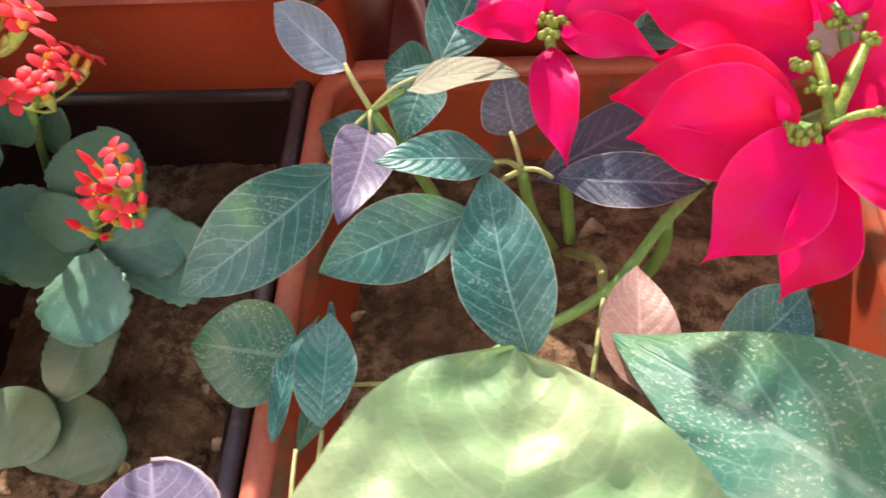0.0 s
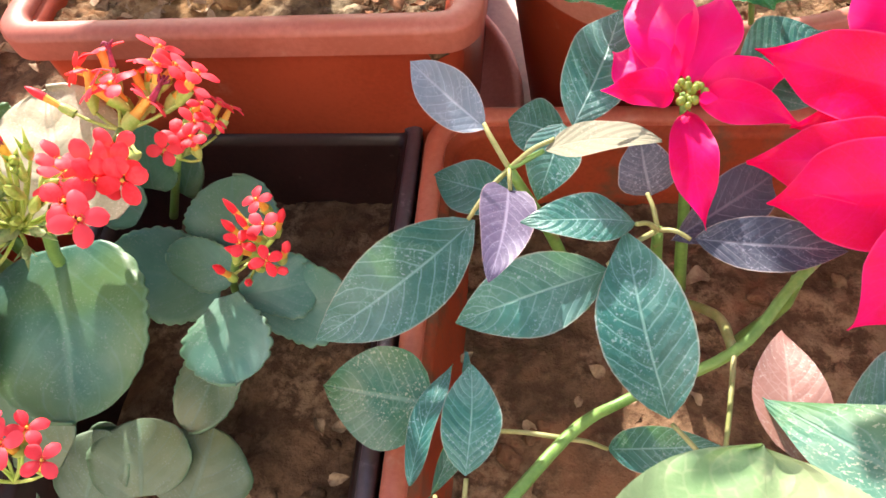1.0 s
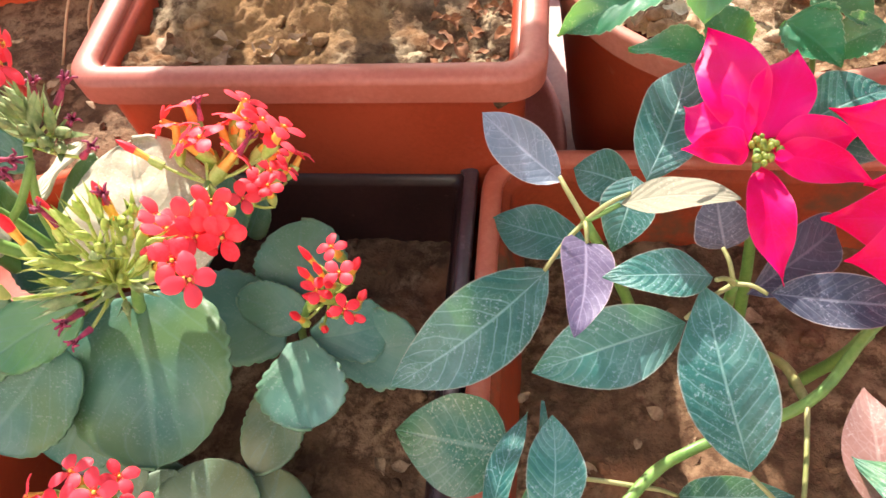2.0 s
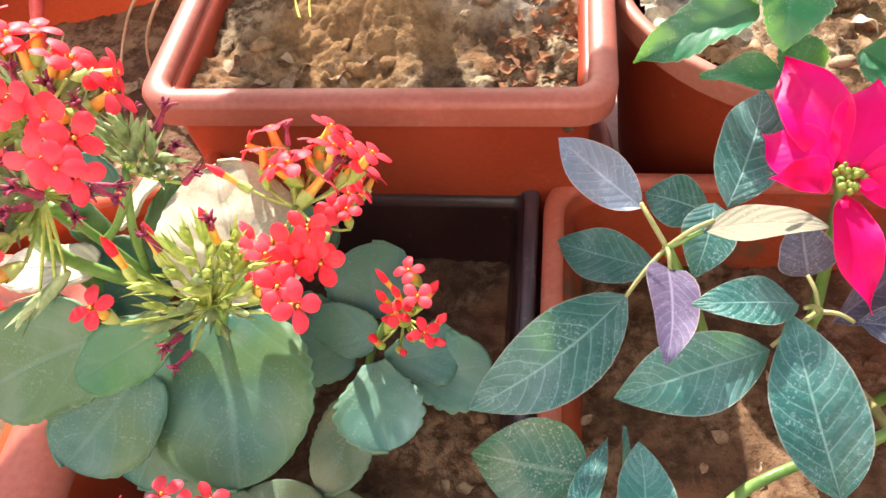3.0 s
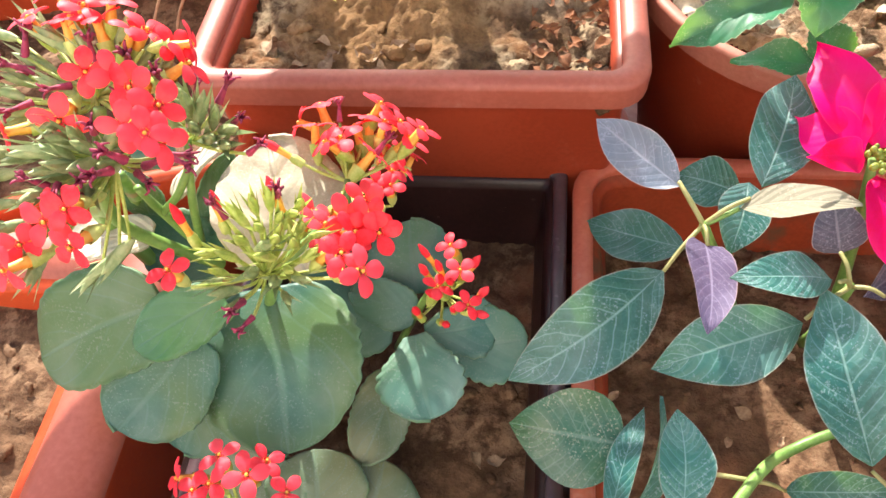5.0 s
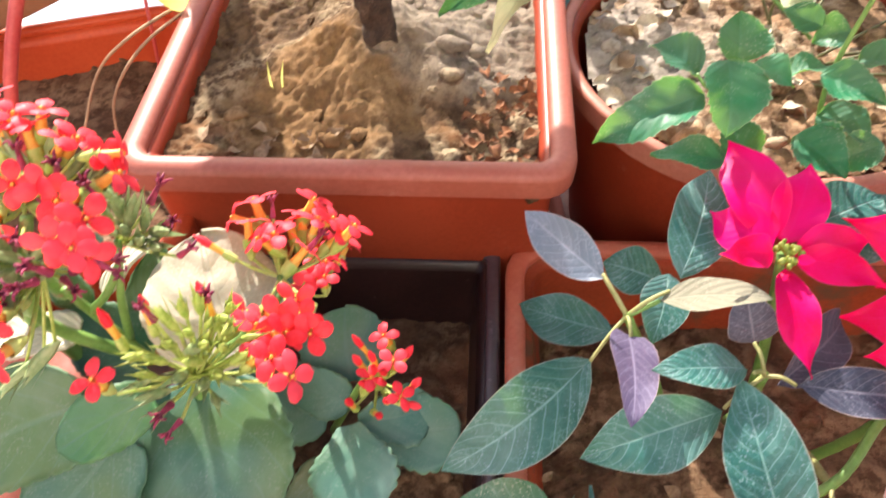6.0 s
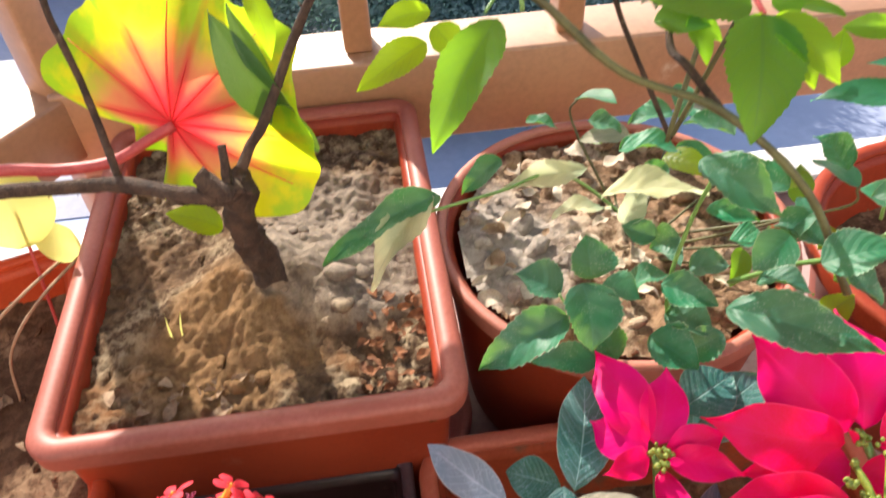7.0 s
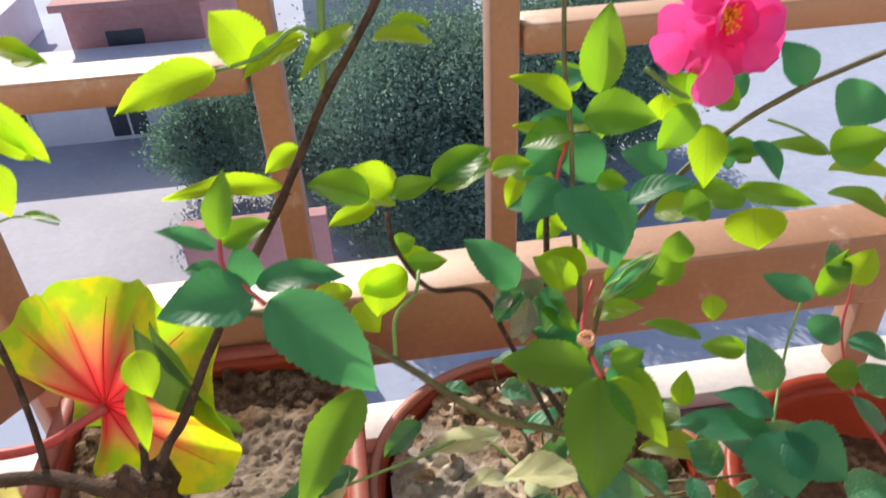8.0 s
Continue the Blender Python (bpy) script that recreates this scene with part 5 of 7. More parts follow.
head(kal_small, "flower", SPIKE, FLOWERS, [(-0.165, 0.222, 0.17)], 11, out=0.5, size=(0.78, 0.95))
head(kal_small, "bud", SPIKE_BUDS, BUDS, [(-0.165, 0.222, 0.17)], 12, lean=(0, 0.1, 0.8), reach=0.012, size=(1.1, 1.35))

# ---- low kalanchoe leaves at the front of the dark planter ----
kal_low = empty("kalanchoe", (-0.215, 0.11, 0.05), "low kalanchoe rosette with broad dim leaves", "plant", "kalanchoes")
leaf(kal_low, (-0.237, 0.103, 0.085), (-0.245, 0.145, 0.100), 0.063, SUCCULENT_OLIVE, **dict(KL, tooth=0.012))
leaf(kal_low, (-0.212, 0.101, 0.075), (-0.201, 0.145, 0.090), 0.061, SUCCULENT_OLIVE, **dict(KL, tooth=0.012))
leaf(kal_low, (-0.272, 0.096, 0.080), (-0.263, 0.137, 0.100), 0.046, SUCCULENT_OLIVE, **dict(KL, tooth=0.012))
leaf(kal_low, (-0.260, 0.141, 0.090), (-0.276, 0.119, 0.080), 0.031, SUCCULENT_OLIVE, **dict(KL, tooth=0.012))
leaf(kal_low, (-0.269, 0.116, 0.120), (-0.304, 0.131, 0.130), 0.045, SUCCULENT_OLIVE, **dict(KL, tooth=0.012))
leaf(kal_low, (-0.296, 0.102, 0.100), (-0.314, 0.094, 0.100), 0.058, SUCCULENT_OLIVE, **dict(KL, tooth=0.012))

# ---- rose stump in the tall planter ----
rose_old = empty("rose_bush", (-0.19, 0.455, 0.2), "old rose stump with thorny dark stems and yellow-green leaves", "plant", "rose bushes")
stem(rose_old, [(-0.181, 0.474, 0.215), (-0.183, 0.469, 0.245), (-0.187, 0.458, 0.285), (-0.185, 0.448, 0.325), (-0.178, 0.441, 0.362)], 0.0115, 0.0095, BARK, "trunk", n=14, knots=0.7)
stem(rose_old, [(-0.185, 0.431, 0.364), (-0.184, 0.436, 0.378), (-0.184, 0.442, 0.389)], 0.0036, 0.0028, BARK, knots=0.3)
stem(rose_old, [(-0.177, 0.430, 0.364), (-0.189, 0.427, 0.359), (-0.211, 0.429, 0.363), (-0.254, 0.443, 0.366), (-0.307, 0.446, 0.368), (-0.350, 0.448, 0.368)], 0.0058, 0.0048, BARK, knots=0.3)
stem(rose_old, [(-0.175, 0.437, 0.373), (-0.168, 0.444, 0.383), (-0.154, 0.452, 0.400), (-0.127, 0.463, 0.449), (-0.078, 0.465, 0.530), (-0.054, 0.458, 0.574), (-0.033, 0.457, 0.614), (-0.008, 0.460, 0.650), (0.010, 0.468, 0.678)], 0.0036, 0.0023, BARK, knots=0.25)
stem(rose_old, [(-0.182, 0.427, 0.360), (-0.193, 0.429, 0.367), (-0.202, 0.434, 0.373)], 0.0075, 0.0060, BARK, knots=0.5)
stem(rose_old, [(-0.256, 0.449, 0.363), (-0.261, 0.466, 0.385), (-0.268, 0.485, 0.420), (-0.275, 0.498, 0.460), (-0.272, 0.502, 0.486), (-0.269, 0.502, 0.508), (-0.268, 0.502, 0.530)], 0.0026, 0.0020, BARK, knots=0.25)
stem(rose_old, [(-0.032, 0.469, 0.646), (-0.043, 0.470, 0.650), (-0.062, 0.464, 0.639), (-0.086, 0.459, 0.635)], 0.0016, 0.0010, STEM)
stem(rose_old, [(-0.026, 0.479, 0.678), (-0.029, 0.469, 0.646), (-0.032, 0.459, 0.619)], 0.0022, 0.0022, STEM)
leaf(rose_old, (-0.068, 0.472, 0.633), (-0.086, 0.478, 0.660), 0.034, ROSE_LEAF, **RL)
leaf(rose_old, (-0.084, 0.450, 0.639), (-0.133, 0.433, 0.627), 0.022, ROSE_LEAF, **RL)
leaf(rose_old, (-0.038, 0.469, 0.646), (-0.073, 0.459, 0.629), 0.019, ROSE_LEAF, **RL)
leaf(rose_old, (-0.012, 0.461, 0.652), (-0.043, 0.452, 0.629), 0.015, ROSE_LEAF, **RL)
leaf(rose_old, (-0.003, 0.458, 0.645), (0.029, 0.454, 0.640), 0.022, ROSE_LEAF, **RL)
leaf(rose_old, (0.007, 0.460, 0.652), (0.028, 0.458, 0.649), 0.012, ROSE_LEAF, **RL)
leaf(rose_old, (-0.070, 0.523, 0.528), (-0.146, 0.510, 0.534), 0.016, ROSE_LEAF, **RL)
leaf(rose_old, (-0.055, 0.518, 0.558), (-0.078, 0.509, 0.546), 0.015, ROSE_LEAF, **RL)
leaf(rose_old, (-0.204, 0.510, 0.632), (-0.188, 0.516, 0.629), 0.018, ROSE_LEAF, **RL)
leaf(rose_old, (-0.215, 0.508, 0.641), (-0.187, 0.515, 0.627), 0.022, ROSE_LEAF, **RL)
leaf(rose_old, (-0.202, 0.453, 0.633), (-0.177, 0.449, 0.597), 0.015, ROSE_LEAF, **RL)
leaf(rose_old, (-0.202, 0.448, 0.620), (-0.184, 0.448, 0.600), 0.013, ROSE_LEAF, **RL)
leaf(rose_old, (-0.203, 0.441, 0.604), (-0.198, 0.430, 0.578), 0.018, ROSE_LEAF, **RL)
leaf(rose_old, (-0.033, 0.466, 0.638), (-0.023, 0.469, 0.646), 0.013, ROSE_LEAF, **RL)
leaf(rose_old, (-0.124, 0.338, 0.556), (-0.119, 0.325, 0.539), 0.017, ROSE_LEAF, **RL)
leaf(rose_old, (-0.131, 0.334, 0.538), (-0.125, 0.315, 0.516), 0.010, ROSE_LEAF, **RL)
stem(rose_old, [(-0.269, 0.502, 0.508), (-0.252, 0.495, 0.531), (-0.226, 0.488, 0.546), (-0.200, 0.482, 0.541)], 0.0009, 0.0007, STEM)
leaf(rose_old, (-0.222, 0.487, 0.546), (-0.198, 0.482, 0.543), 0.007, ROSE_LEAF_MID, **RL)
leaf(rose_old, (-0.168, 0.556, 0.371), (-0.203, 0.559, 0.388), 0.038, ROSE_LEAF, **RL)
leaf(rose_old, (-0.203, 0.454, 0.309), (-0.239, 0.457, 0.326), 0.021, ROSE_LEAF, **RL)

# ---- rose in the round pot ----
rose = empty("rose_bush", (0.12, 0.5, 0.18), "rose bush with serrated leaves, red-tinted stalks and a pink bloom", "plant", "rose bushes")
stem(rose, [(-0.095, 0.359, 0.557), (-0.071, 0.358, 0.552), (-0.047, 0.361, 0.539), (-0.008, 0.359, 0.509), (0.036, 0.353, 0.468), (0.090, 0.348, 0.442), (0.141, 0.328, 0.396), (0.174, 0.306, 0.332)], 0.0016, 0.0026, OLIVE, knots=0.2)
stem(rose, [(0.090, 0.348, 0.442), (0.077, 0.369, 0.457), (0.073, 0.389, 0.462), (0.085, 0.420, 0.493), (0.092, 0.456, 0.542), (0.095, 0.482, 0.578)], 0.0022, 0.0018, BARK, knots=0.2)
stem(rose, [(0.084, 0.384, 0.402), (0.090, 0.352, 0.499), (0.089, 0.346, 0.523), (0.087, 0.334, 0.556)], 0.0015, 0.0013, OLIVE)
stem(rose, [(0.104, 0.480, 0.668), (0.102, 0.463, 0.617), (0.103, 0.448, 0.586), (0.102, 0.426, 0.528), (0.104, 0.412, 0.478), (0.088, 0.397, 0.387)], 0.0014, 0.0016, OLIVE)
stem(rose, [(0.298, 0.453, 0.616), (0.275, 0.464, 0.600), (0.244, 0.466, 0.586), (0.205, 0.465, 0.563), (0.162, 0.454, 0.530), (0.123, 0.437, 0.501)], 0.0017, 0.0020, OLIVE, knots=0.15)
stem(rose, [(-0.005, 0.454, 0.542), (-0.002, 0.441, 0.524), (0.016, 0.433, 0.497), (0.046, 0.435, 0.488), (0.065, 0.435, 0.446), (0.094, 0.405, 0.382)], 0.0014, 0.0018, BARK)
stem(rose, [(-0.010, 0.378, 0.493), (-0.007, 0.394, 0.511), (0.005, 0.401, 0.520), (0.009, 0.416, 0.524)], 0.0012, 0.0010, STEM)
stem(rose, [(-0.061, 0.320, 0.587), (-0.071, 0.327, 0.595), (-0.077, 0.334, 0.599), (-0.078, 0.344, 0.605)], 0.0012, 0.0009, RED_STEM)
stem(rose, [(0.150, 0.466, 0.611), (0.172, 0.451, 0.598), (0.181, 0.455, 0.619), (0.189, 0.453, 0.638)], 0.0016, 0.0020, STEM)
stem(rose, [(0.276, 0.535, 0.534), (0.295, 0.520, 0.529), (0.309, 0.503, 0.518)], 0.0012, 0.0010, STEM)
leaf(rose, (-0.065, 0.323, 0.591), (-0.102, 0.313, 0.592), 0.027, ROSE_LEAF_DARK, **RL)
leaf(rose, (-0.059, 0.319, 0.590), (-0.020, 0.294, 0.556), 0.031, ROSE_LEAF_DARK, **RL)
leaf(rose, (-0.065, 0.330, 0.590), (-0.027, 0.333, 0.587), 0.015, ROSE_LEAF_DARK, **RL)
leaf(rose, (-0.069, 0.334, 0.586), (-0.071, 0.344, 0.603), 0.015, ROSE_LEAF_DARK, **RL)
leaf(rose, (-0.078, 0.336, 0.592), (-0.094, 0.335, 0.598), 0.011, ROSE_LEAF_DARK, **RL)
leaf(rose, (-0.078, 0.344, 0.605), (-0.073, 0.360, 0.630), 0.015, ROSE_LEAF_MID, **RL)
leaf(rose, (-0.081, 0.346, 0.600), (-0.104, 0.347, 0.611), 0.010, ROSE_LEAF_DARK, **RL)
leaf(rose, (-0.077, 0.343, 0.603), (-0.057, 0.350, 0.608), 0.014, ROSE_LEAF_MID, **RL)
leaf(rose, (-0.014, 0.441, 0.560), (-0.049, 0.445, 0.570), 0.027, ROSE_LEAF_MID, **RL)
leaf(rose, (-0.011, 0.439, 0.556), (-0.039, 0.433, 0.549), 0.013, ROSE_LEAF, **RL)
leaf(rose, (-0.002, 0.450, 0.556), (0.026, 0.451, 0.561), 0.015, ROSE_LEAF_MID, **RL)
leaf(rose, (0.025, 0.458, 0.553), (0.060, 0.464, 0.572), 0.027, ROSE_LEAF_MID, **RL)
leaf(rose, (0.059, 0.457, 0.559), (0.083, 0.454, 0.564), 0.017, ROSE_LEAF, **RL)
leaf(rose, (-0.002, 0.450, 0.518), (0.011, 0.452, 0.522), 0.014, ROSE_LEAF_MID, **RL)
leaf(rose, (0.004, 0.444, 0.510), (0.029, 0.442, 0.510), 0.014, ROSE_LEAF_MID, **RL)
leaf(rose, (-0.009, 0.460, 0.498), (-0.017, 0.441, 0.473), 0.032, ROSE_LEAF, **RL)
leaf(rose, (0.088, 0.342, 0.503), (0.044, 0.356, 0.504), 0.027, ROSE_LEAF_MID, **RL)
leaf(rose, (0.091, 0.338, 0.501), (0.078, 0.296, 0.461), 0.036, ROSE_LEAF_MID, **RL)
leaf(rose, (0.097, 0.336, 0.501), (0.117, 0.304, 0.482), 0.018, ROSE_LEAF, **RL)
leaf(rose, (0.101, 0.348, 0.499), (0.118, 0.347, 0.507), 0.015, ROSE_LEAF_MID, **RL)
leaf(rose, (0.116, 0.376, 0.538), (0.133, 0.367, 0.537), 0.016, ROSE_LEAF_MID, **RL)
leaf(rose, (0.092, 0.387, 0.523), (0.071, 0.402, 0.535), 0.018, ROSE_LEAF, **RL)
leaf(rose, (0.066, 0.417, 0.503), (0.038, 0.439, 0.526), 0.024, ROSE_LEAF_DARK, **RL)
leaf(rose, (0.097, 0.431, 0.482), (0.053, 0.432, 0.470), 0.029, DUSTY, **RL)
leaf(rose, (0.102, 0.445, 0.601), (0.070, 0.460, 0.616), 0.020, ROSE_LEAF, **RL)
leaf(rose, (0.108, 0.441, 0.597), (0.145, 0.427, 0.598), 0.027, ROSE_LEAF_MID, **RL)
leaf(rose, (0.113, 0.435, 0.613), (0.121, 0.449, 0.657), 0.023, ROSE_LEAF_MID, **RL)
leaf(rose, (0.092, 0.429, 0.565), (0.070, 0.421, 0.545), 0.024, ROSE_LEAF_DARK, **RL)
leaf(rose, (0.087, 0.417, 0.564), (0.119, 0.388, 0.539), 0.031, ROSE_LEAF_DARK, **RL)
leaf(rose, (0.105, 0.447, 0.585), (0.075, 0.451, 0.576), 0.025, ROSE_LEAF_MID, **RL)
leaf(rose, (0.114, 0.430, 0.560), (0.131, 0.425, 0.561), 0.014, ROSE_LEAF, **RL)
leaf(rose, (0.126, 0.411, 0.557), (0.160, 0.404, 0.570), 0.020, ROSE_LEAF_DARK, **RL)
leaf(rose, (0.173, 0.448, 0.594), (0.154, 0.444, 0.569), 0.021, ROSE_LEAF_MID, **RL)
leaf(rose, (0.184, 0.448, 0.581), (0.180, 0.431, 0.548), 0.022, ROSE_LEAF, **RL)
leaf(rose, (0.208, 0.447, 0.535), (0.177, 0.457, 0.526), 0.016, ROSE_LEAF_MID, **RL)
leaf(rose, (0.246, 0.505, 0.497), (0.290, 0.476, 0.496), 0.018, ROSE_LEAF_MID, **RL)
leaf(rose, (0.273, 0.523, 0.467), (0.272, 0.504, 0.441), 0.046, ROSE_LEAF, **RL)
leaf(rose, (0.309, 0.504, 0.519), (0.273, 0.528, 0.517), 0.016, ROSE_LEAF_MID, **RL)
leaf(rose, (0.309, 0.504, 0.519), (0.341, 0.489, 0.536), 0.031, ROSE_LEAF_MID, **RL)
leaf(rose, (0.307, 0.499, 0.509), (0.342, 0.472, 0.510), 0.030, ROSE_LEAF, **RL)
leaf(rose, (0.306, 0.491, 0.495), (0.339, 0.456, 0.485), 0.031, ROSE_LEAF_MID, **RL)
leaf(rose, (0.205, 0.453, 0.589), (0.187, 0.464, 0.591), 0.022, ROSE_LEAF_MID, **RL)
leaf(rose, (0.195, 0.337, 0.453), (0.169, 0.358, 0.455), 0.022, ROSE_LEAF_DARK, **RL)
leaf(rose, (0.192, 0.332, 0.447), (0.142, 0.354, 0.438), 0.022, ROSE_LEAF_DARK, **RL)
leaf(rose, (0.187, 0.327, 0.454), (0.189, 0.297, 0.434), 0.038, ROSE_LEAF_DARK, **RL)
leaf(rose, (0.195, 0.323, 0.456), (0.214, 0.294, 0.448), 0.033, ROSE_LEAF_DARK, **RL)
leaf(rose, (0.280, 0.441, 0.444), (0.254, 0.465, 0.449), 0.020, ROSE_LEAF_DARK, **RL)
leaf(rose, (0.283, 0.440, 0.445), (0.302, 0.450, 0.475), 0.019, ROSE_LEAF_MID, **RL)
leaf(rose, (0.300, 0.436, 0.457), (0.315, 0.442, 0.479), 0.022, ROSE_LEAF, **RL)
leaf(rose, (0.276, 0.424, 0.422), (0.291, 0.426, 0.437), 0.024, ROSE_LEAF_DARK, **RL)
leaf(rose, (0.283, 0.383, 0.422), (0.267, 0.394, 0.419), 0.021, ROSE_LEAF_MID, **RL)
leaf(rose, (0.001, 0.447, 0.551), (-0.026, 0.447, 0.550), 0.013, ROSE_LEAF, **RL)
leaf(rose, (0.132, 0.376, 0.531), (0.109, 0.379, 0.521), 0.019, ROSE_LEAF_MID, **RL)
leaf(rose, (0.180, 0.401, 0.457), (0.146, 0.420, 0.459), 0.013, ROSE_LEAF_MID, **RL)
leaf(rose, (0.144, 0.347, 0.461), (0.150, 0.359, 0.476), 0.013, ROSE_LEAF, **RL)
leaf(rose, (0.210, 0.457, 0.555), (0.218, 0.450, 0.550), 0.019, ROSE_LEAF_MID, **RL)
leaf(rose, (0.060, 0.459, 0.564), (0.022, 0.457, 0.551), 0.021, ROSE_LEAF_MID, **RL)
leaf(rose, (0.057, 0.463, 0.558), (0.030, 0.459, 0.546), 0.016, ROSE_LEAF_MID, **RL)
leaf(rose, (0.111, 0.440, 0.555), (0.122, 0.408, 0.514), 0.040, ROSE_LEAF_DARK, **RL)
leaf(rose, (0.102, 0.453, 0.572), (0.073, 0.466, 0.583), 0.021, ROSE_LEAF, **RL)
leaf(rose, (0.103, 0.459, 0.573), (0.078, 0.456, 0.555), 0.024, ROSE_LEAF_DARK, **RL)
leaf(rose, (0.110, 0.464, 0.574), (0.121, 0.445, 0.549), 0.028, ROSE_LEAF_DARK, **RL)
leaf(rose, (0.104, 0.405, 0.518), (0.078, 0.417, 0.523), 0.020, ROSE_LEAF, **RL)
leaf(rose, (0.072, 0.464, 0.556), (0.098, 0.454, 0.550), 0.019, ROSE_LEAF_MID, **RL)
leaf(rose, (0.118, 0.413, 0.502), (0.147, 0.409, 0.513), 0.018, ROSE_LEAF_MID, **RL)
leaf(rose, (0.112, 0.410, 0.479), (0.141, 0.404, 0.486), 0.018, ROSE_LEAF, **RL)
leaf(rose, (0.094, 0.408, 0.470), (0.072, 0.424, 0.481), 0.022, ROSE_LEAF_DARK, **RL)
leaf(rose, (0.104, 0.395, 0.475), (0.073, 0.407, 0.477), 0.020, ROSE_LEAF_DARK, **RL)
leaf(rose, (0.112, 0.364, 0.462), (0.128, 0.374, 0.479), 0.022, ROSE_LEAF_DARK, **RL)
leaf(rose, (0.117, 0.364, 0.479), (0.129, 0.336, 0.458), 0.019, ROSE_LEAF, **RL)
leaf(rose, (0.002, 0.452, 0.559), (-0.026, 0.458, 0.570), 0.022, ROSE_LEAF, **RL)
leaf(rose, (0.004, 0.449, 0.500), (-0.025, 0.443, 0.492), 0.021, ROSE_LEAF, **RL)
leaf(rose, (0.018, 0.450, 0.502), (-0.001, 0.458, 0.512), 0.016, ROSE_LEAF, **RL)
leaf(rose, (0.176, 0.456, 0.589), (0.165, 0.470, 0.608), 0.021, ROSE_LEAF_MID, **RL)
leaf(rose, (0.204, 0.460, 0.554), (0.227, 0.448, 0.556), 0.018, ROSE_LEAF_MID, **RL)
stem(rose, [(0.094, 0.442, 0.554), (0.097, 0.447, 0.564), (0.102, 0.451, 0.578), (0.104, 0.455, 0.600)], 0.0013, 0.0011, RED_STEM)
stem(rose, [(0.092, 0.338, 0.501), (0.090, 0.354, 0.508), (0.090, 0.366, 0.515), (0.101, 0.386, 0.526)], 0.0014, 0.0011, RED_STEM)
leaf(rose, (0.167, 0.441, 0.471), (0.180, 0.454, 0.495), 0.021, ROSE_LEAF_MID, **RL)
leaf(rose, (0.180, 0.398, 0.494), (0.178, 0.389, 0.482), 0.014, ROSE_LEAF, **RL)
leaf(rose, (0.127, 0.471, 0.593), (0.126, 0.460, 0.572), 0.016, ROSE_LEAF_MID, **RL)
leaf(rose, (0.082, 0.408, 0.497), (0.097, 0.392, 0.484), 0.013, ROSE_LEAF_MID, **RL)
leaf(rose, (0.117, 0.517, 0.551), (0.151, 0.507, 0.555), 0.016, ROSE_LEAF, **RL)
leaf(rose, (0.082, 0.389, 0.474), (0.088, 0.370, 0.456), 0.015, ROSE_LEAF_MID, **RL)
leaf(rose, (0.095, 0.465, 0.591), (0.114, 0.456, 0.585), 0.017, ROSE_LEAF_DARK, **RL)
leaf(rose, (0.085, 0.481, 0.543), (0.072, 0.471, 0.523), 0.014, ROSE_LEAF, **RL)
leaf(rose, (0.064, 0.392, 0.472), (0.093, 0.383, 0.471), 0.019, ROSE_LEAF_MID, **RL)
leaf(rose, (0.134, 0.474, 0.491), (0.154, 0.467, 0.492), 0.015, ROSE_LEAF, **RL)
leaf(rose, (0.101, 0.513, 0.548), (0.114, 0.519, 0.567), 0.018, ROSE_LEAF_DARK, **RL)
leaf(rose, (0.173, 0.442, 0.600), (0.173, 0.451, 0.621), 0.020, ROSE_LEAF_MID, **RL)
leaf(rose, (0.107, 0.474, 0.510), (0.091, 0.470, 0.498), 0.016, ROSE_LEAF_MID, **RL)
leaf(rose, (0.125, 0.487, 0.543), (0.133, 0.477, 0.530), 0.014, ROSE_LEAF_MID, **RL)
leaf(rose, (0.099, 0.486, 0.600), (0.125, 0.480, 0.602), 0.016, ROSE_LEAF_DARK, **RL)
leaf(rose, (0.175, 0.413, 0.551), (0.160, 0.415, 0.543), 0.020, ROSE_LEAF_MID, **RL)
leaf(rose, (0.134, 0.508, 0.555), (0.163, 0.499, 0.559), 0.014, ROSE_LEAF_MID, **RL)
leaf(rose, (0.089, 0.471, 0.531), (0.106, 0.454, 0.513), 0.015, ROSE_LEAF, **RL)
leaf(rose, (0.200, 0.418, 0.545), (0.175, 0.429, 0.539), 0.017, ROSE_LEAF_MID, **RL)
leaf(rose, (0.215, 0.486, 0.576), (0.226, 0.489, 0.595), 0.015, ROSE_LEAF_DARK, **RL)
leaf(rose, (0.092, 0.441, 0.537), (0.066, 0.448, 0.538), 0.016, ROSE_LEAF_DARK, **RL)
leaf(rose, (0.162, 0.413, 0.510), (0.165, 0.423, 0.526), 0.019, ROSE_LEAF_MID, **RL)
leaf(rose, (0.095, 0.393, 0.465), (0.092, 0.412, 0.485), 0.015, ROSE_LEAF_MID, **RL)
leaf(rose, (0.136, 0.423, 0.481), (0.123, 0.416, 0.467), 0.015, ROSE_LEAF_DARK, **RL)
leaf(rose, (0.127, 0.461, 0.485), (0.128, 0.478, 0.508), 0.017, ROSE_LEAF_MID, **RL)
leaf(rose, (0.206, 0.393, 0.452), (0.182, 0.404, 0.449), 0.015, ROSE_LEAF_MID, **RL)
leaf(rose, (0.129, 0.523, 0.576), (0.117, 0.534, 0.593), 0.020, ROSE_LEAF_MID, **RL)
leaf(rose, (0.110, 0.437, 0.524), (0.126, 0.440, 0.537), 0.021, ROSE_LEAF_MID, **RL)
leaf(rose, (0.179, 0.500, 0.560), (0.181, 0.507, 0.576), 0.021, ROSE_LEAF, **RL)
leaf(rose, (0.089, 0.425, 0.459), (0.113, 0.406, 0.447), 0.017, ROSE_LEAF_MID, **RL)
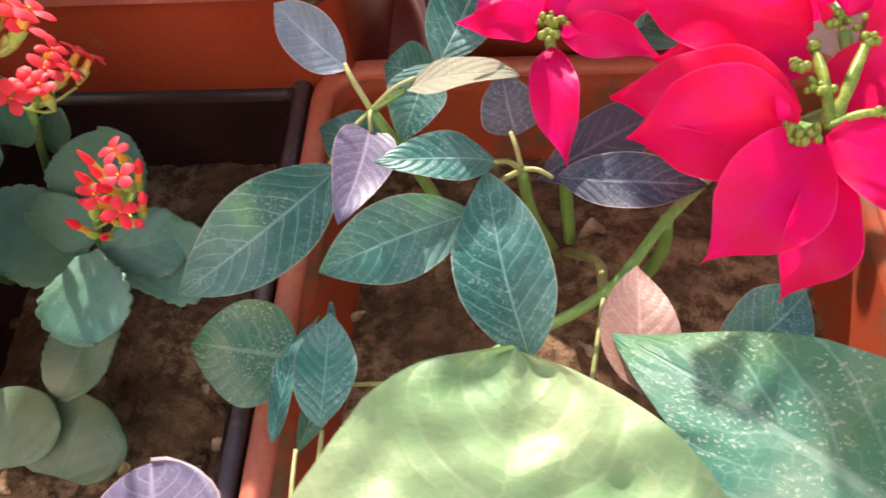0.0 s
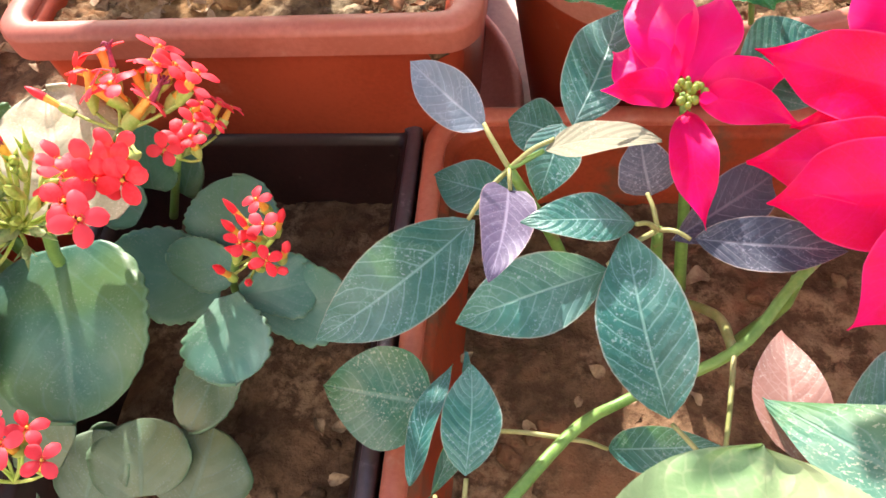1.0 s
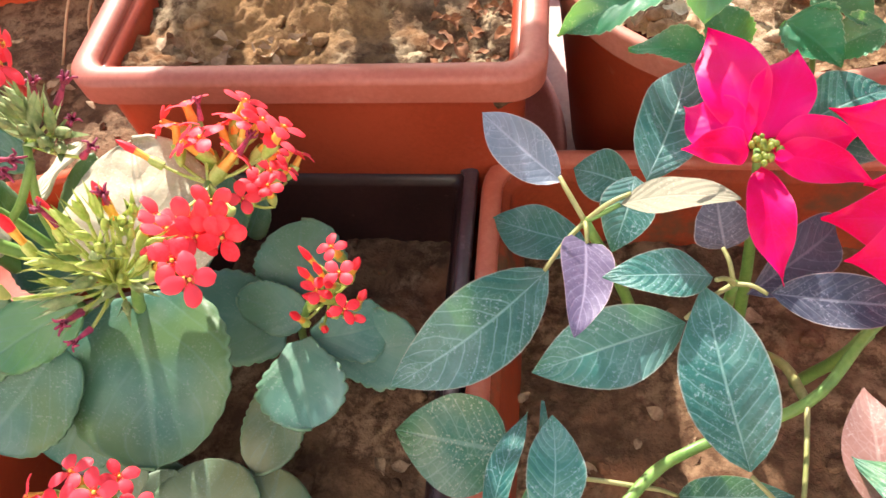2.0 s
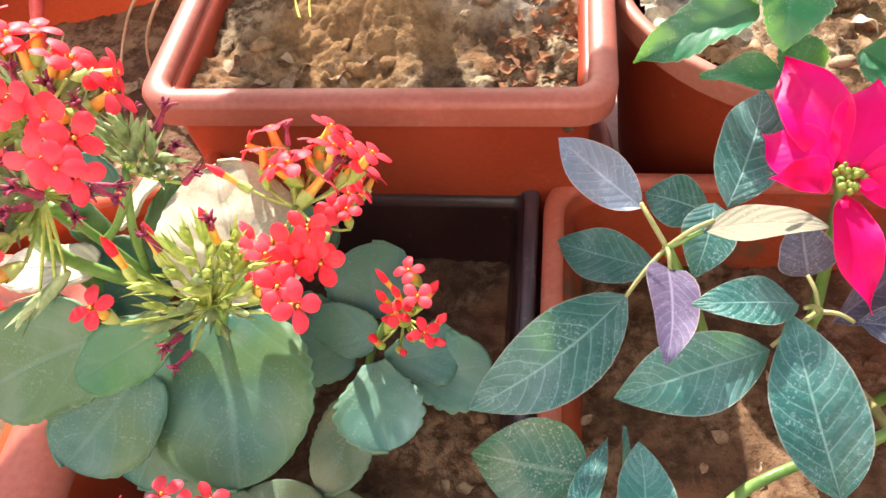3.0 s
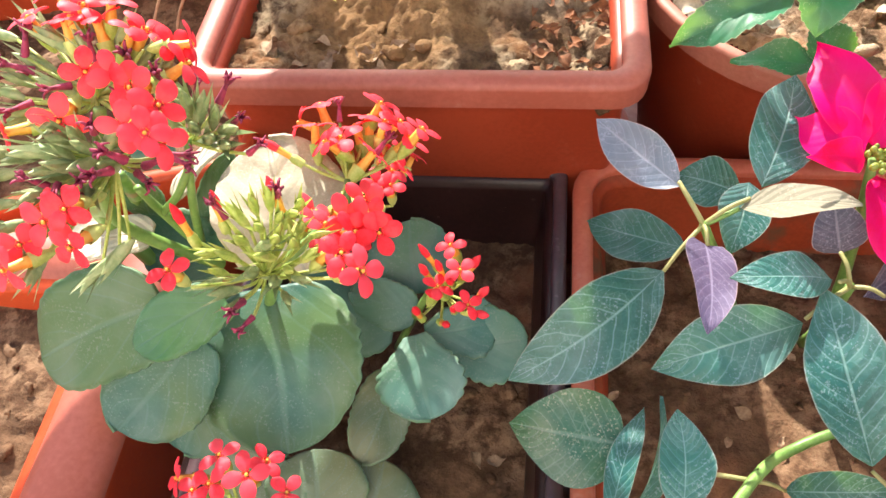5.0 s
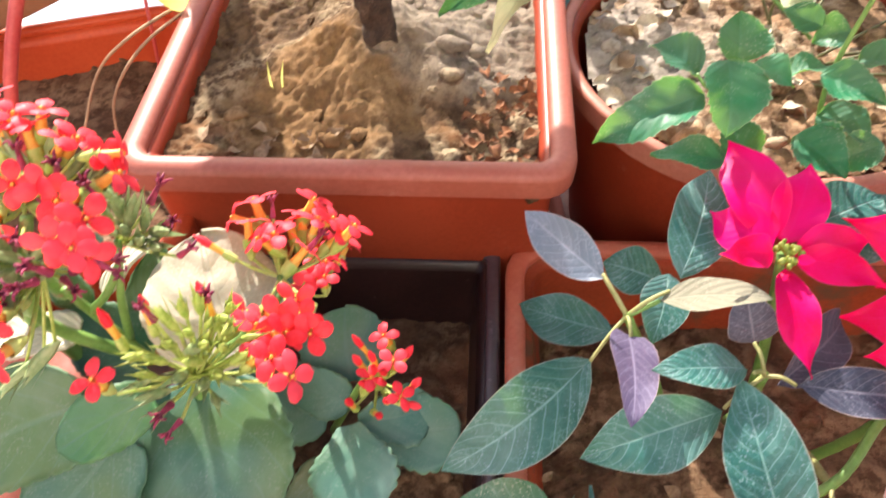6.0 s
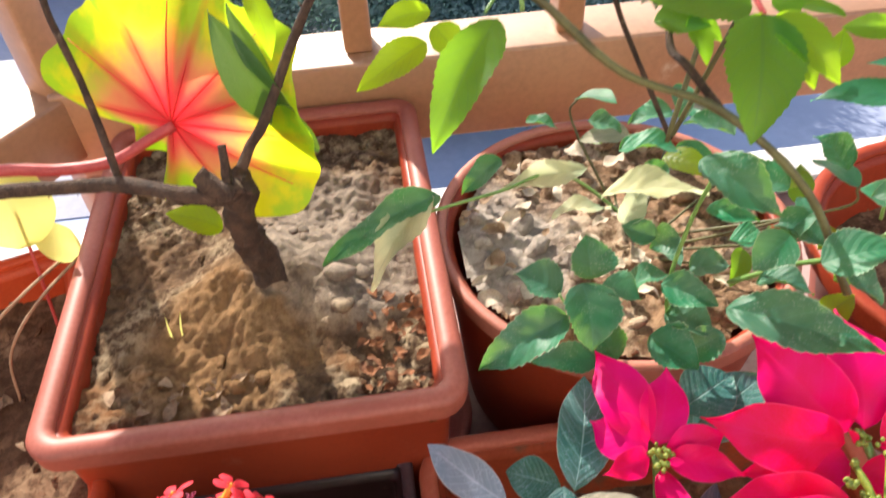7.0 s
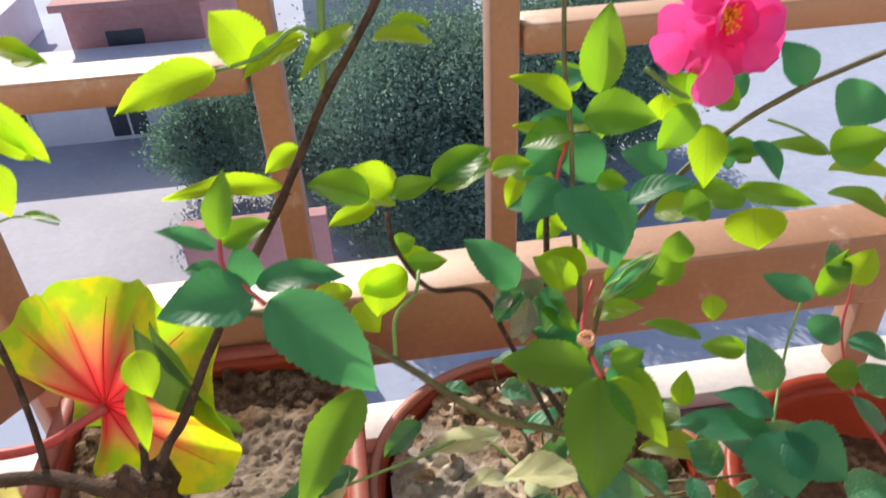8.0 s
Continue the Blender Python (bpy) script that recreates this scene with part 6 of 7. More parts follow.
leaf(rose, (0.063, 0.415, 0.500), (0.051, 0.412, 0.493), 0.013, DUSTY, **dict(RL, fold=0.6, wave=0.06))
leaf(rose, (0.069, 0.415, 0.501), (0.052, 0.406, 0.486), 0.017, ROSE_LEAF_LOW, **dict(RL, fold=0.6, wave=0.06))
leaf(rose, (0.073, 0.411, 0.497), (0.059, 0.399, 0.479), 0.017, DUSTY, **dict(RL, fold=0.6, wave=0.06))
leaf(rose, (0.077, 0.411, 0.499), (0.079, 0.396, 0.483), 0.017, ROSE_LEAF_LOW, **dict(RL, fold=0.6, wave=0.06))
leaf(rose, (0.070, 0.410, 0.495), (0.065, 0.395, 0.477), 0.013, DUSTY, **dict(RL, fold=0.6, wave=0.06))
leaf(rose, (0.079, 0.413, 0.501), (0.091, 0.400, 0.491), 0.015, ROSE_LEAF_LOW, **dict(RL, fold=0.6, wave=0.06))
leaf(rose, (-0.029, 0.344, 0.509), (-0.064, 0.308, 0.467), 0.024, ROSE_LEAF_MID, **RL)
leaf(rose, (0.245, 0.456, 0.595), (0.235, 0.473, 0.617), 0.025, ROSE_LEAF_DARK, **RL)
leaf(rose, (0.276, 0.437, 0.600), (0.260, 0.436, 0.577), 0.031, ROSE_LEAF_DARK, **RL)
leaf(rose, (0.220, 0.455, 0.562), (0.231, 0.437, 0.543), 0.021, ROSE_LEAF_DARK, **RL)
leaf(rose, (0.190, 0.450, 0.525), (0.156, 0.467, 0.526), 0.022, ROSE_LEAF_DARK, **RL)
leaf(rose, (0.173, 0.469, 0.541), (0.148, 0.484, 0.548), 0.026, ROSE_LEAF_DARK, **RL)
leaf(rose, (0.207, 0.454, 0.545), (0.193, 0.472, 0.565), 0.026, ROSE_LEAF_DARK, **RL)
leaf(rose, (-0.040, 0.573, 0.371), (-0.098, 0.554, 0.345), 0.029, ROSE_LEAF, **RL)
leaf(rose, (-0.036, 0.568, 0.399), (-0.077, 0.564, 0.392), 0.021, ROSE_LEAF, **RL)
leaf(rose, (-0.035, 0.561, 0.390), (-0.018, 0.546, 0.370), 0.027, ROSE_LEAF, **RL)
leaf(rose, (0.153, 0.434, 0.532), (0.181, 0.421, 0.542), 0.021, ROSE_LEAF, **RL)
stem(rose, [(-0.025, 0.356, 0.517), (-0.034, 0.346, 0.511)], 0.0010, 0.0008, STEM)
leaf(rose, (-0.051, 0.457, 0.312), (-0.105, 0.415, 0.267), 0.027, ROSE_LEAF_SUNLIT, **RLOW)
leaf(rose, (-0.047, 0.458, 0.313), (-0.136, 0.429, 0.283), 0.024, ROSE_LEAF_LOW, **RLOW)
leaf(rose, (0.007, 0.506, 0.302), (-0.026, 0.493, 0.280), 0.020, ROSE_LEAF_LOW, **RLOW)
leaf(rose, (0.071, 0.485, 0.298), (0.004, 0.491, 0.283), 0.021, ROSE_LEAF_SUNLIT, **RLOW)
leaf(rose, (0.026, 0.361, 0.277), (-0.038, 0.345, 0.251), 0.032, ROSE_LEAF_LOW, **RLOW)
leaf(rose, (0.038, 0.375, 0.292), (0.038, 0.339, 0.263), 0.041, ROSE_LEAF_LOW, **RLOW)
leaf(rose, (0.024, 0.378, 0.277), (-0.004, 0.397, 0.286), 0.035, ROSE_LEAF_LOW, **RLOW)
leaf(rose, (0.049, 0.388, 0.280), (0.049, 0.411, 0.301), 0.035, ROSE_LEAF_LOW, **RLOW)
leaf(rose, (0.053, 0.377, 0.285), (0.076, 0.362, 0.282), 0.024, ROSE_LEAF_LOW, **RLOW)
leaf(rose, (0.074, 0.383, 0.271), (0.103, 0.381, 0.282), 0.024, ROSE_LEAF_LOW, **RLOW)
leaf(rose, (0.093, 0.372, 0.284), (0.125, 0.349, 0.281), 0.025, ROSE_LEAF_LOW, **RLOW)
leaf(rose, (0.032, 0.439, 0.295), (0.074, 0.432, 0.303), 0.019, ROSE_LEAF_SUNLIT, **RLOW)
leaf(rose, (0.080, 0.423, 0.296), (0.096, 0.439, 0.321), 0.020, ROSE_LEAF_SUNLIT, **RLOW)
leaf(rose, (0.084, 0.354, 0.252), (0.110, 0.326, 0.244), 0.033, ROSE_LEAF_LOW, **RLOW)
leaf(rose, (0.099, 0.368, 0.256), (0.128, 0.347, 0.254), 0.033, ROSE_LEAF_LOW, **RLOW)
leaf(rose, (0.057, 0.412, 0.336), (0.121, 0.389, 0.344), 0.027, ROSE_LEAF_SUNLIT, **RLOW)
leaf(rose, (0.080, 0.450, 0.342), (0.119, 0.435, 0.346), 0.029, ROSE_LEAF_LOW, **RLOW)
leaf(rose, (0.115, 0.380, 0.288), (0.140, 0.372, 0.294), 0.025, ROSE_LEAF_LOW, **RLOW)
leaf(rose, (0.105, 0.313, 0.325), (0.171, 0.261, 0.332), 0.032, ROSE_LEAF_LOW, **RLOW)
leaf(rose, (0.098, 0.371, 0.392), (0.134, 0.331, 0.375), 0.030, ROSE_LEAF_LOW, **RLOW)
leaf(rose, (0.118, 0.384, 0.338), (0.146, 0.366, 0.339), 0.015, ROSE_LEAF_LOW, **RLOW)
leaf(rose, (0.168, 0.325, 0.349), (0.141, 0.350, 0.351), 0.023, ROSE_LEAF_LOW, **RLOW)
leaf(rose, (0.160, 0.307, 0.357), (0.175, 0.282, 0.349), 0.022, ROSE_LEAF_LOW, **RLOW)
leaf(rose, (0.134, 0.490, 0.339), (0.103, 0.496, 0.328), 0.025, ROSE_LEAF_LOW, **RLOW)
leaf(rose, (0.029, 0.519, 0.325), (0.052, 0.510, 0.322), 0.017, ROSE_LEAF_LOW, **RLOW)
leaf(rose, (0.075, 0.507, 0.327), (0.098, 0.494, 0.323), 0.021, ROSE_LEAF_LOW, **RLOW)
leaf(rose, (0.155, 0.435, 0.355), (0.125, 0.453, 0.356), 0.028, ROSE_LEAF_LOW, **RLOW)
leaf(rose, (0.101, 0.409, 0.292), (0.079, 0.422, 0.295), 0.020, ROSE_LEAF_LOW, **RLOW)
leaf(rose, (0.154, 0.361, 0.371), (0.124, 0.380, 0.369), 0.025, ROSE_LEAF_LOW, **RLOW)
leaf(rose, (0.120, 0.410, 0.288), (0.099, 0.411, 0.279), 0.024, ROSE_LEAF_LOW, **RLOW)
leaf(rose, (0.129, 0.366, 0.326), (0.149, 0.353, 0.328), 0.026, ROSE_LEAF_LOW, **RLOW)
leaf(rose, (0.065, 0.358, 0.222), (0.051, 0.388, 0.240), 0.028, ROSE_LEAF_LOW, **RLOW)
leaf(rose, (0.118, 0.312, 0.346), (0.143, 0.295, 0.349), 0.023, ROSE_LEAF_LOW, **RLOW)
leaf(rose, (0.149, 0.342, 0.348), (0.166, 0.345, 0.365), 0.021, ROSE_LEAF_LOW, **RLOW)
leaf(rose, (0.113, 0.440, 0.332), (0.089, 0.435, 0.314), 0.020, ROSE_LEAF_LOW, **RLOW)
leaf(rose, (0.133, 0.345, 0.255), (0.102, 0.340, 0.237), 0.024, ROSE_LEAF_LOW, **RLOW)
leaf(rose, (0.051, 0.355, 0.228), (0.004, 0.366, 0.224), 0.024, ROSE_LEAF_LOW, **RLOW)
leaf(rose, (0.181, 0.353, 0.386), (0.167, 0.374, 0.397), 0.025, ROSE_LEAF_LOW, **RLOW)
stem(rose, [(0.137, 0.364, 0.286), (0.159, 0.340, 0.324), (0.171, 0.322, 0.347), (0.201, 0.318, 0.370)], 0.0018, 0.0015, STEM)
stem(rose, [(0.057, 0.386, 0.253), (0.031, 0.371, 0.273), (0.024, 0.380, 0.278)], 0.0012, 0.0010, STEM)
stem(rose, [(-0.056, 0.451, 0.304), (-0.001, 0.475, 0.294), (0.054, 0.486, 0.294), (0.110, 0.436, 0.264)], 0.0012, 0.0014, STEM)
stem(rose, [(0.112, 0.362, 0.205), (0.103, 0.378, 0.266), (0.111, 0.387, 0.322), (0.119, 0.384, 0.371)], 0.0018, 0.0014, STEM)
stem(rose, [(0.076, 0.387, 0.209), (0.044, 0.389, 0.265)], 0.0014, 0.0012, STEM)

# ---- thin rose in the far round pot ----
rose_thin = empty("rose_bush", (0.4, 0.44, 0.14), "young rose with thin stalks and small grey-green leaves", "plant", "rose bushes")
stem(rose_thin, [(0.224, 0.359, 0.335), (0.228, 0.377, 0.392), (0.259, 0.426, 0.411), (0.274, 0.444, 0.441)], 0.0012, 0.0009, STEM)
stem(rose_thin, [(0.297, 0.355, 0.381), (0.290, 0.382, 0.396), (0.290, 0.416, 0.426), (0.302, 0.436, 0.457)], 0.0014, 0.0009, RED_STEM)
leaf(rose_thin, (0.296, 0.440, 0.457), (0.294, 0.458, 0.476), 0.017, ROSE_LEAF_LOW, **dict(RL, face=(0.0, -0.2, 0.97)))
leaf(rose_thin, (0.288, 0.408, 0.433), (0.304, 0.388, 0.429), 0.025, ROSE_LEAF_LOW, **dict(RL, face=(0.0, -0.2, 0.97)))
leaf(rose_thin, (0.290, 0.383, 0.411), (0.306, 0.384, 0.427), 0.025, ROSE_LEAF_LOW, **dict(RL, face=(0.0, -0.2, 0.97)))
leaf(rose_thin, (0.291, 0.359, 0.394), (0.281, 0.385, 0.406), 0.021, ROSE_LEAF_LOW, **dict(RL, face=(0.0, -0.2, 0.97)))
leaf(rose_thin, (0.219, 0.345, 0.363), (0.200, 0.360, 0.363), 0.020, ROSE_LEAF_LOW, **dict(RL, face=(0.0, -0.2, 0.97)))
leaf(rose_thin, (0.256, 0.331, 0.377), (0.279, 0.328, 0.391), 0.025, ROSE_LEAF_LOW, **dict(RL, face=(0.0, -0.2, 0.97)))
leaf(rose_thin, (0.210, 0.359, 0.398), (0.234, 0.355, 0.416), 0.023, ROSE_LEAF_LOW, **dict(RL, face=(0.0, -0.2, 0.97)))
leaf(rose_thin, (0.212, 0.367, 0.440), (0.205, 0.393, 0.463), 0.022, ROSE_LEAF_LOW, **dict(RL, face=(0.0, -0.2, 0.97)))
leaf(rose_thin, (0.207, 0.324, 0.396), (0.183, 0.331, 0.384), 0.019, ROSE_LEAF_LOW, **dict(RL, face=(0.0, -0.2, 0.97)))
leaf(rose_thin, (0.192, 0.311, 0.375), (0.211, 0.295, 0.380), 0.022, ROSE_LEAF_LOW, **dict(RL, face=(0.0, -0.2, 0.97)))
leaf(rose_thin, (0.145, 0.302, 0.366), (0.179, 0.292, 0.381), 0.032, ROSE_LEAF_LOW, **dict(RL, face=(0.0, -0.2, 0.97)))
leaf(rose_thin, (0.144, 0.332, 0.360), (0.122, 0.324, 0.342), 0.026, ROSE_LEAF_LOW, **dict(RL, face=(0.0, -0.2, 0.97)))
leaf(rose_thin, (0.198, 0.323, 0.389), (0.202, 0.337, 0.403), 0.015, ROSE_LEAF_LOW, **dict(RL, face=(0.0, -0.2, 0.97)))
BLOOM = (0.186, 0.450, 0.641)
DROOP = [(0.176, 0.440, 0.633), (0.172, 0.428, 0.601), (0.166, 0.446, 0.636), (0.148, 0.448, 0.622), (0.190, 0.433, 0.636), (0.198, 0.423, 0.623)]
BUD = ((0.087, 0.334, 0.556), (0.112, 0.337, 0.576))
BRANCH = [(-0.211, 0.429, 0.363), (-0.254, 0.443, 0.366), (-0.307, 0.446, 0.368), (-0.127, 0.463, 0.449), (-0.078, 0.465, 0.530), (-0.033, 0.457, 0.614)]

# begonia points
BEG_CENTRE = (-0.229, 0.508, 0.365)
BEG_STALK = [(-0.227, 0.505, 0.365), (-0.244, 0.497, 0.361), (-0.270, 0.486, 0.354), (-0.302, 0.480, 0.356), (-0.337, 0.474, 0.365), (-0.387, 0.465, 0.367)]


def bloom(parent, centre, face, size, seed):
    """An open rose: three whorls of cupped petals round orange stamens."""
    rng = random.Random(seed)
    centre, face = Vector(centre), Vector(face).normalized()
    u = face.orthogonal().normalized()
    for whorl, n, tilt, ln, wd in ((0, 6, 0.05, 1.0, 1.05), (1, 5, 0.55, 0.85, 0.9), (2, 5, 1.0, 0.6, 0.7)):
        for k in range(n):
            q = Matrix.Rotation(2 * math.pi * (k + 0.5 * whorl) / n + rng.uniform(-0.2, 0.2), 3, face)
            d = q @ u
            t = tilt + rng.uniform(-0.25, 0.15)
            way = d * math.cos(t) + face * math.sin(t)
            up = face * math.cos(t) - d * math.sin(t)
            way = (way + Vector((0.0, 0.0, -0.35 if whorl == 0 else -0.1))).normalized()
            reach = size * ln * rng.uniform(0.78, 1.06)
            leaf(parent, centre + d * 0.002, centre + way * reach, size * wd * rng.uniform(0.75, 1.0), PINK_PETAL, "petal", shape="spoon", face=up, droop=-0.16, fold=0.25, wave=0.035, nv=10)
    bm = bmesh.new()
    for _ in range(46):
        d = Vector((rng.gauss(0, 1), rng.gauss(0, 1), rng.gauss(0, 1))).normalized()
        d = (d + face * 1.5).normalized()
        e_ = centre + d * size * rng.uniform(0.22, 0.36)
        tube(bm, [centre, e_], 0.0005, 0.0004, n=4, steps=1)
        bmesh.ops.create_icosphere(bm, subdivisions=1, radius=0.0011, matrix=Matrix.Translation(e_))
    part("stamen_tuft", bm, STAMEN, parent, "orange stamen tuft")


bloom(rose, BLOOM, (-0.1, -0.75, 0.35), 0.037, 3)
for a_, b_, w in zip(DROOP[0::2], DROOP[1::2], (0.026, 0.028, 0.024)):
    leaf(rose, a_, b_, w, PINK_PETAL, "petal", shape="spoon", face=(-0.1, -0.9, 0.3), fold=0.25, wave=0.04, nv=10)
bud_bm = bmesh.new()
b0, b1 = Vector(BUD[0]), Vector(BUD[1])
along, size_ = (b1 - b0).to_track_quat("Z", "Y").to_matrix().to_4x4(), (b1 - b0).length
ring_skin(bud_bm, [circle(r_, z_ * size_, 10) for r_, z_ in ((0.0014, 0.0), (0.0030, 0.10), (0.0035, 0.26), (0.0028, 0.38), (0.0038, 0.55), (0.0030, 0.75), (0.0014, 0.92), (0.0004, 1.0))], 0)
bud_bm.transform(Matrix.Translation(b0) @ along)
bud = part("bud", bud_bm, STEM, rose, "closed green rose bud")
for k in range(5):
    out_ = along.to_3x3() @ Vector((math.cos(k * 1.257), math.sin(k * 1.257), 0.0))
    lift = along.to_3x3() @ Vector((0.0, 0.0, 1.0))
    leaf(bud, b0 + out_ * 0.0033 + lift * 0.004, b0 + out_ * (0.0012 + 0.001 * (k % 3)) + lift * size_ * (0.88 + 0.1 * (k % 2)), 0.0036, ROSE_LEAF_DARK, "sepal", face=out_, droop=0.12, nv=8, nu=2)
tie_bm = bmesh.new()
for turn_ in range(2):
    tube(tie_bm, [Vector((0.084, 0.342, 0.524)) + Vector((0.0036 * math.cos(0.7 * q), 0.0036 * math.sin(0.7 * q), 0.0022 * turn_ + 0.0006 * math.sin(1.4 * q))) for q in range(10)], 0.0009, 0.0009, n=6, steps=3)
thing("plant_tie", tie_bm, TIE, "pale orange twisted tie round a rose stem", "plant tie")


def thorns(parent, points, n, seed, r=0.0045):
    """Small thorns standing off a stem, each a part of its own."""
    rng = random.Random(seed)
    line = smooth_line(points, 6)
    for _ in range(n):
        i = rng.randrange(1, len(line) - 1)
        d = (line[i + 1] - line[i - 1]).normalized()
        o = d.orthogonal().normalized()
        o.rotate(Matrix.Rotation(rng.uniform(0, 6.28), 3, d))
        bm = bmesh.new()
        tube(bm, [line[i], line[i] + o * r * rng.uniform(0.7, 1.5) + d * 0.001], 0.0013, 0.0002, n=5, steps=1)
        part("thorn", bm, BARK, parent)


thorns(rose_old, [BRANCH[0], BRANCH[1], BRANCH[2]], 16, 1)
thorns(rose_old, [BRANCH[3], BRANCH[4], BRANCH[5]], 16, 2, 0.004)

# ---- begonia beside the stump ----
begonia = empty("begonia", (-0.449, 0.412, 0.125), "begonia with one large yellow-green leaf and red veins", "plant")
bc = Vector(BEG_CENTRE)
e1 = Vector((0.88, -0.47, 0.04)).normalized()
e2 = Vector((0.13, 0.37, 0.92))
e2 = (e2 - e1 * e2.dot(e1)).normalized()
e3 = e1.cross(e2)
RIM_BY_ANGLE = ((0, 0.112), (30, 0.114), (58, 0.104), (90, 0.094), (120, 0.098), (150, 0.108), (172, 0.112), (185, 0.092), (194, 0.05), (215, 0.030), (238, 0.028), (252, 0.046), (275, 0.052), (300, 0.062), (332, 0.106), (360, 0.112))


def begonia_radius(a_):
    """Rim of the lopsided leaf round its stalk, with a deep notch below the long lobe and a scalloped edge."""
    d = math.degrees(a_) % 360
    for (d0, r0), (d1, r1) in zip(RIM_BY_ANGLE, RIM_BY_ANGLE[1:]):
        if d0 <= d <= d1:
            k = (d - d0) / (d1 - d0)
            return (r0 + (r1 - r0) * k * k * (3 - 2 * k)) * (1 + 0.025 * math.sin(a_ * 11) + 0.012 * math.sin(a_ * 23))
    return 0.1


beg_bm = bmesh.new()
uvl = beg_bm.loops.layers.uv.new("UVMap")
info = {}
mid_v = beg_bm.verts.new(bc)
info[mid_v] = (0.0, 0.0)
NA, NR = 168, 12
VEIN_ANGLES = (0.05, 0.38, 0.78, 1.25, 1.62, 2.05, 2.6, 3.1, 5.95, 5.45, 4.75)
grid = []
for j in range(1, NR + 1):
    row = []
    for i in range(NA):
        a_ = 2 * math.pi * i / NA
        r = begonia_radius(a_) * j / NR
        v_ = beg_bm.verts.new(bc + e1 * (r * math.cos(a_)) + e2 * (r * math.sin(a_)) + e3 * (0.25 * r * r / 0.1 * math.sin(a_ * 3 + 0.5) * 0.4 - 0.7 * r * r + 0.012 * (j / NR) ** 2 * math.sin(a_ * 7)))
        info[v_] = (min(1.0, min(abs((a_ - q + math.pi) % (2 * math.pi) - math.pi) for q in VEIN_ANGLES) * r / 0.02), j / NR)
        row.append(v_)
    grid.append(row)
for i in range(NA):
    beg_bm.faces.new((mid_v, grid[0][i], grid[0][(i + 1) % NA]))
for a__, b__ in zip(grid, grid[1:]):
    for i in range(NA):
        beg_bm.faces.new((a__[i], b__[i], b__[(i + 1) % NA], a__[(i + 1) % NA]))
for f in beg_bm.faces:
    for lp in f.loops:
        lp[uvl].uv = info[lp.vert]
part("leaf", beg_bm, BEGONIA, begonia, "large yellow-green leaf, orange at the centre")
for k, a_ in enumerate(VEIN_ANGLES):
    bm = bmesh.new()
    pts = []
    for s in (0.0, 0.35, 0.65, 0.9):
        r = begonia_radius(a_) * s
        pts.append(bc + e1 * (r * math.cos(a_)) + e2 * (r * math.sin(a_)) + e3 * (0.25 * r * r / 0.1 * math.sin(a_ * 3 + 0.5) * 0.4 - 0.7 * r * r + 0.0012))
    tube(bm, pts, 0.0011 if k in (1, 4, 10) else 0.0007, 0.0003, n=6)
    part("vein", bm, BEGONIA_VEIN, begonia)
stem(begonia, BEG_STALK, 0.0038, 0.0045, RED_STEM, "leaf_stalk", knots=0.05)
stem(begonia, [BEG_STALK[-1], (-0.448, 0.407, 0.220), (-0.449, 0.412, 0.125)], 0.0045, 0.005, RED_STEM, "leaf_stalk", knots=0.05)

for a_, b_, w in (((-0.178, 0.478, 0.460), (-0.128, 0.478, 0.350), 0.030), ((-0.165, 0.474, 0.466), (-0.142, 0.472, 0.405), 0.014)):
    leaf(begonia, a_, b_, w, FOLD_GREEN, "folded_edge", label="dark green folded leaf edge", shape="lance", face=(-0.35, -0.8, 0.4), fold=0.5, wave=0.03)

# ---- yellow leaves, dry stalks and litter round the planters ----
for a_, b_, w in (((-0.399, 0.590, 0.280), (-0.404, 0.552, 0.226), 0.075), ((-0.388, 0.570, 0.232), (-0.362, 0.556, 0.204), 0.030)):
    leaf(begonia, a_, b_, w, YELLOW_LEAF, shape="round", face=CAM_FACING, nv=16)
stem(begonia, [(-0.401, 0.577, 0.263), (-0.395, 0.55, 0.212), (-0.40, 0.53, 0.12)], 0.0014, 0.0016, RED_STEM, "leaf_stalk")
for k, pts in enumerate(([(-0.37, 0.575, 0.20), (-0.404, 0.522, 0.20), (-0.44, 0.508, 0.17), (-0.461, 0.474, 0.12)], [(-0.36, 0.56, 0.205), (-0.39, 0.507, 0.20), (-0.422, 0.49, 0.16), (-0.426, 0.472, 0.12)])):
    bm = bmesh.new()
    tube(bm, pts, 0.0016, 0.0013, n=6, knots=0.2)
    thing("dry_stalk", bm, TAN, "thin tan dry stalk bent over the soil", "stalk", "dry stalks")
leaf(kal_low, (-0.100, 0.03, 0.165), (-0.113, 0.083, 0.172), 0.062, LEAF_PURPLE, **dict(KL, tooth=0.012))


def crisp(loc, size, turn, seed, material=None):
    """A curled scrap of dead leaf."""
    rng = random.Random(seed)
    d = Vector((math.cos(turn), math.sin(turn), rng.uniform(-0.1, 0.25)))
    loc = Vector(loc)
    bm = leaf_bm(loc - d * size / 2, loc + d * size / 2, size * rng.uniform(0.4, 0.7), face=(rng.uniform(-0.5, 0.5), rng.uniform(-0.5, 0.5), 1), shape="ovate", droop=rng.uniform(-0.35, 0.35), fold=rng.uniform(0.2, 0.9), wave=0.09, nv=9, nu=3, seed=seed)
    return thing("dead_leaf", bm, material or DRY, ("rusty brown crumb of dead leaf on the soil" if material is RUST else "pale dry curled leaf on the soil") if material else "curled brown scrap of dead leaf on the soil", "dead leaf", "dead leaves on the soil")


rng = random.Random(77)
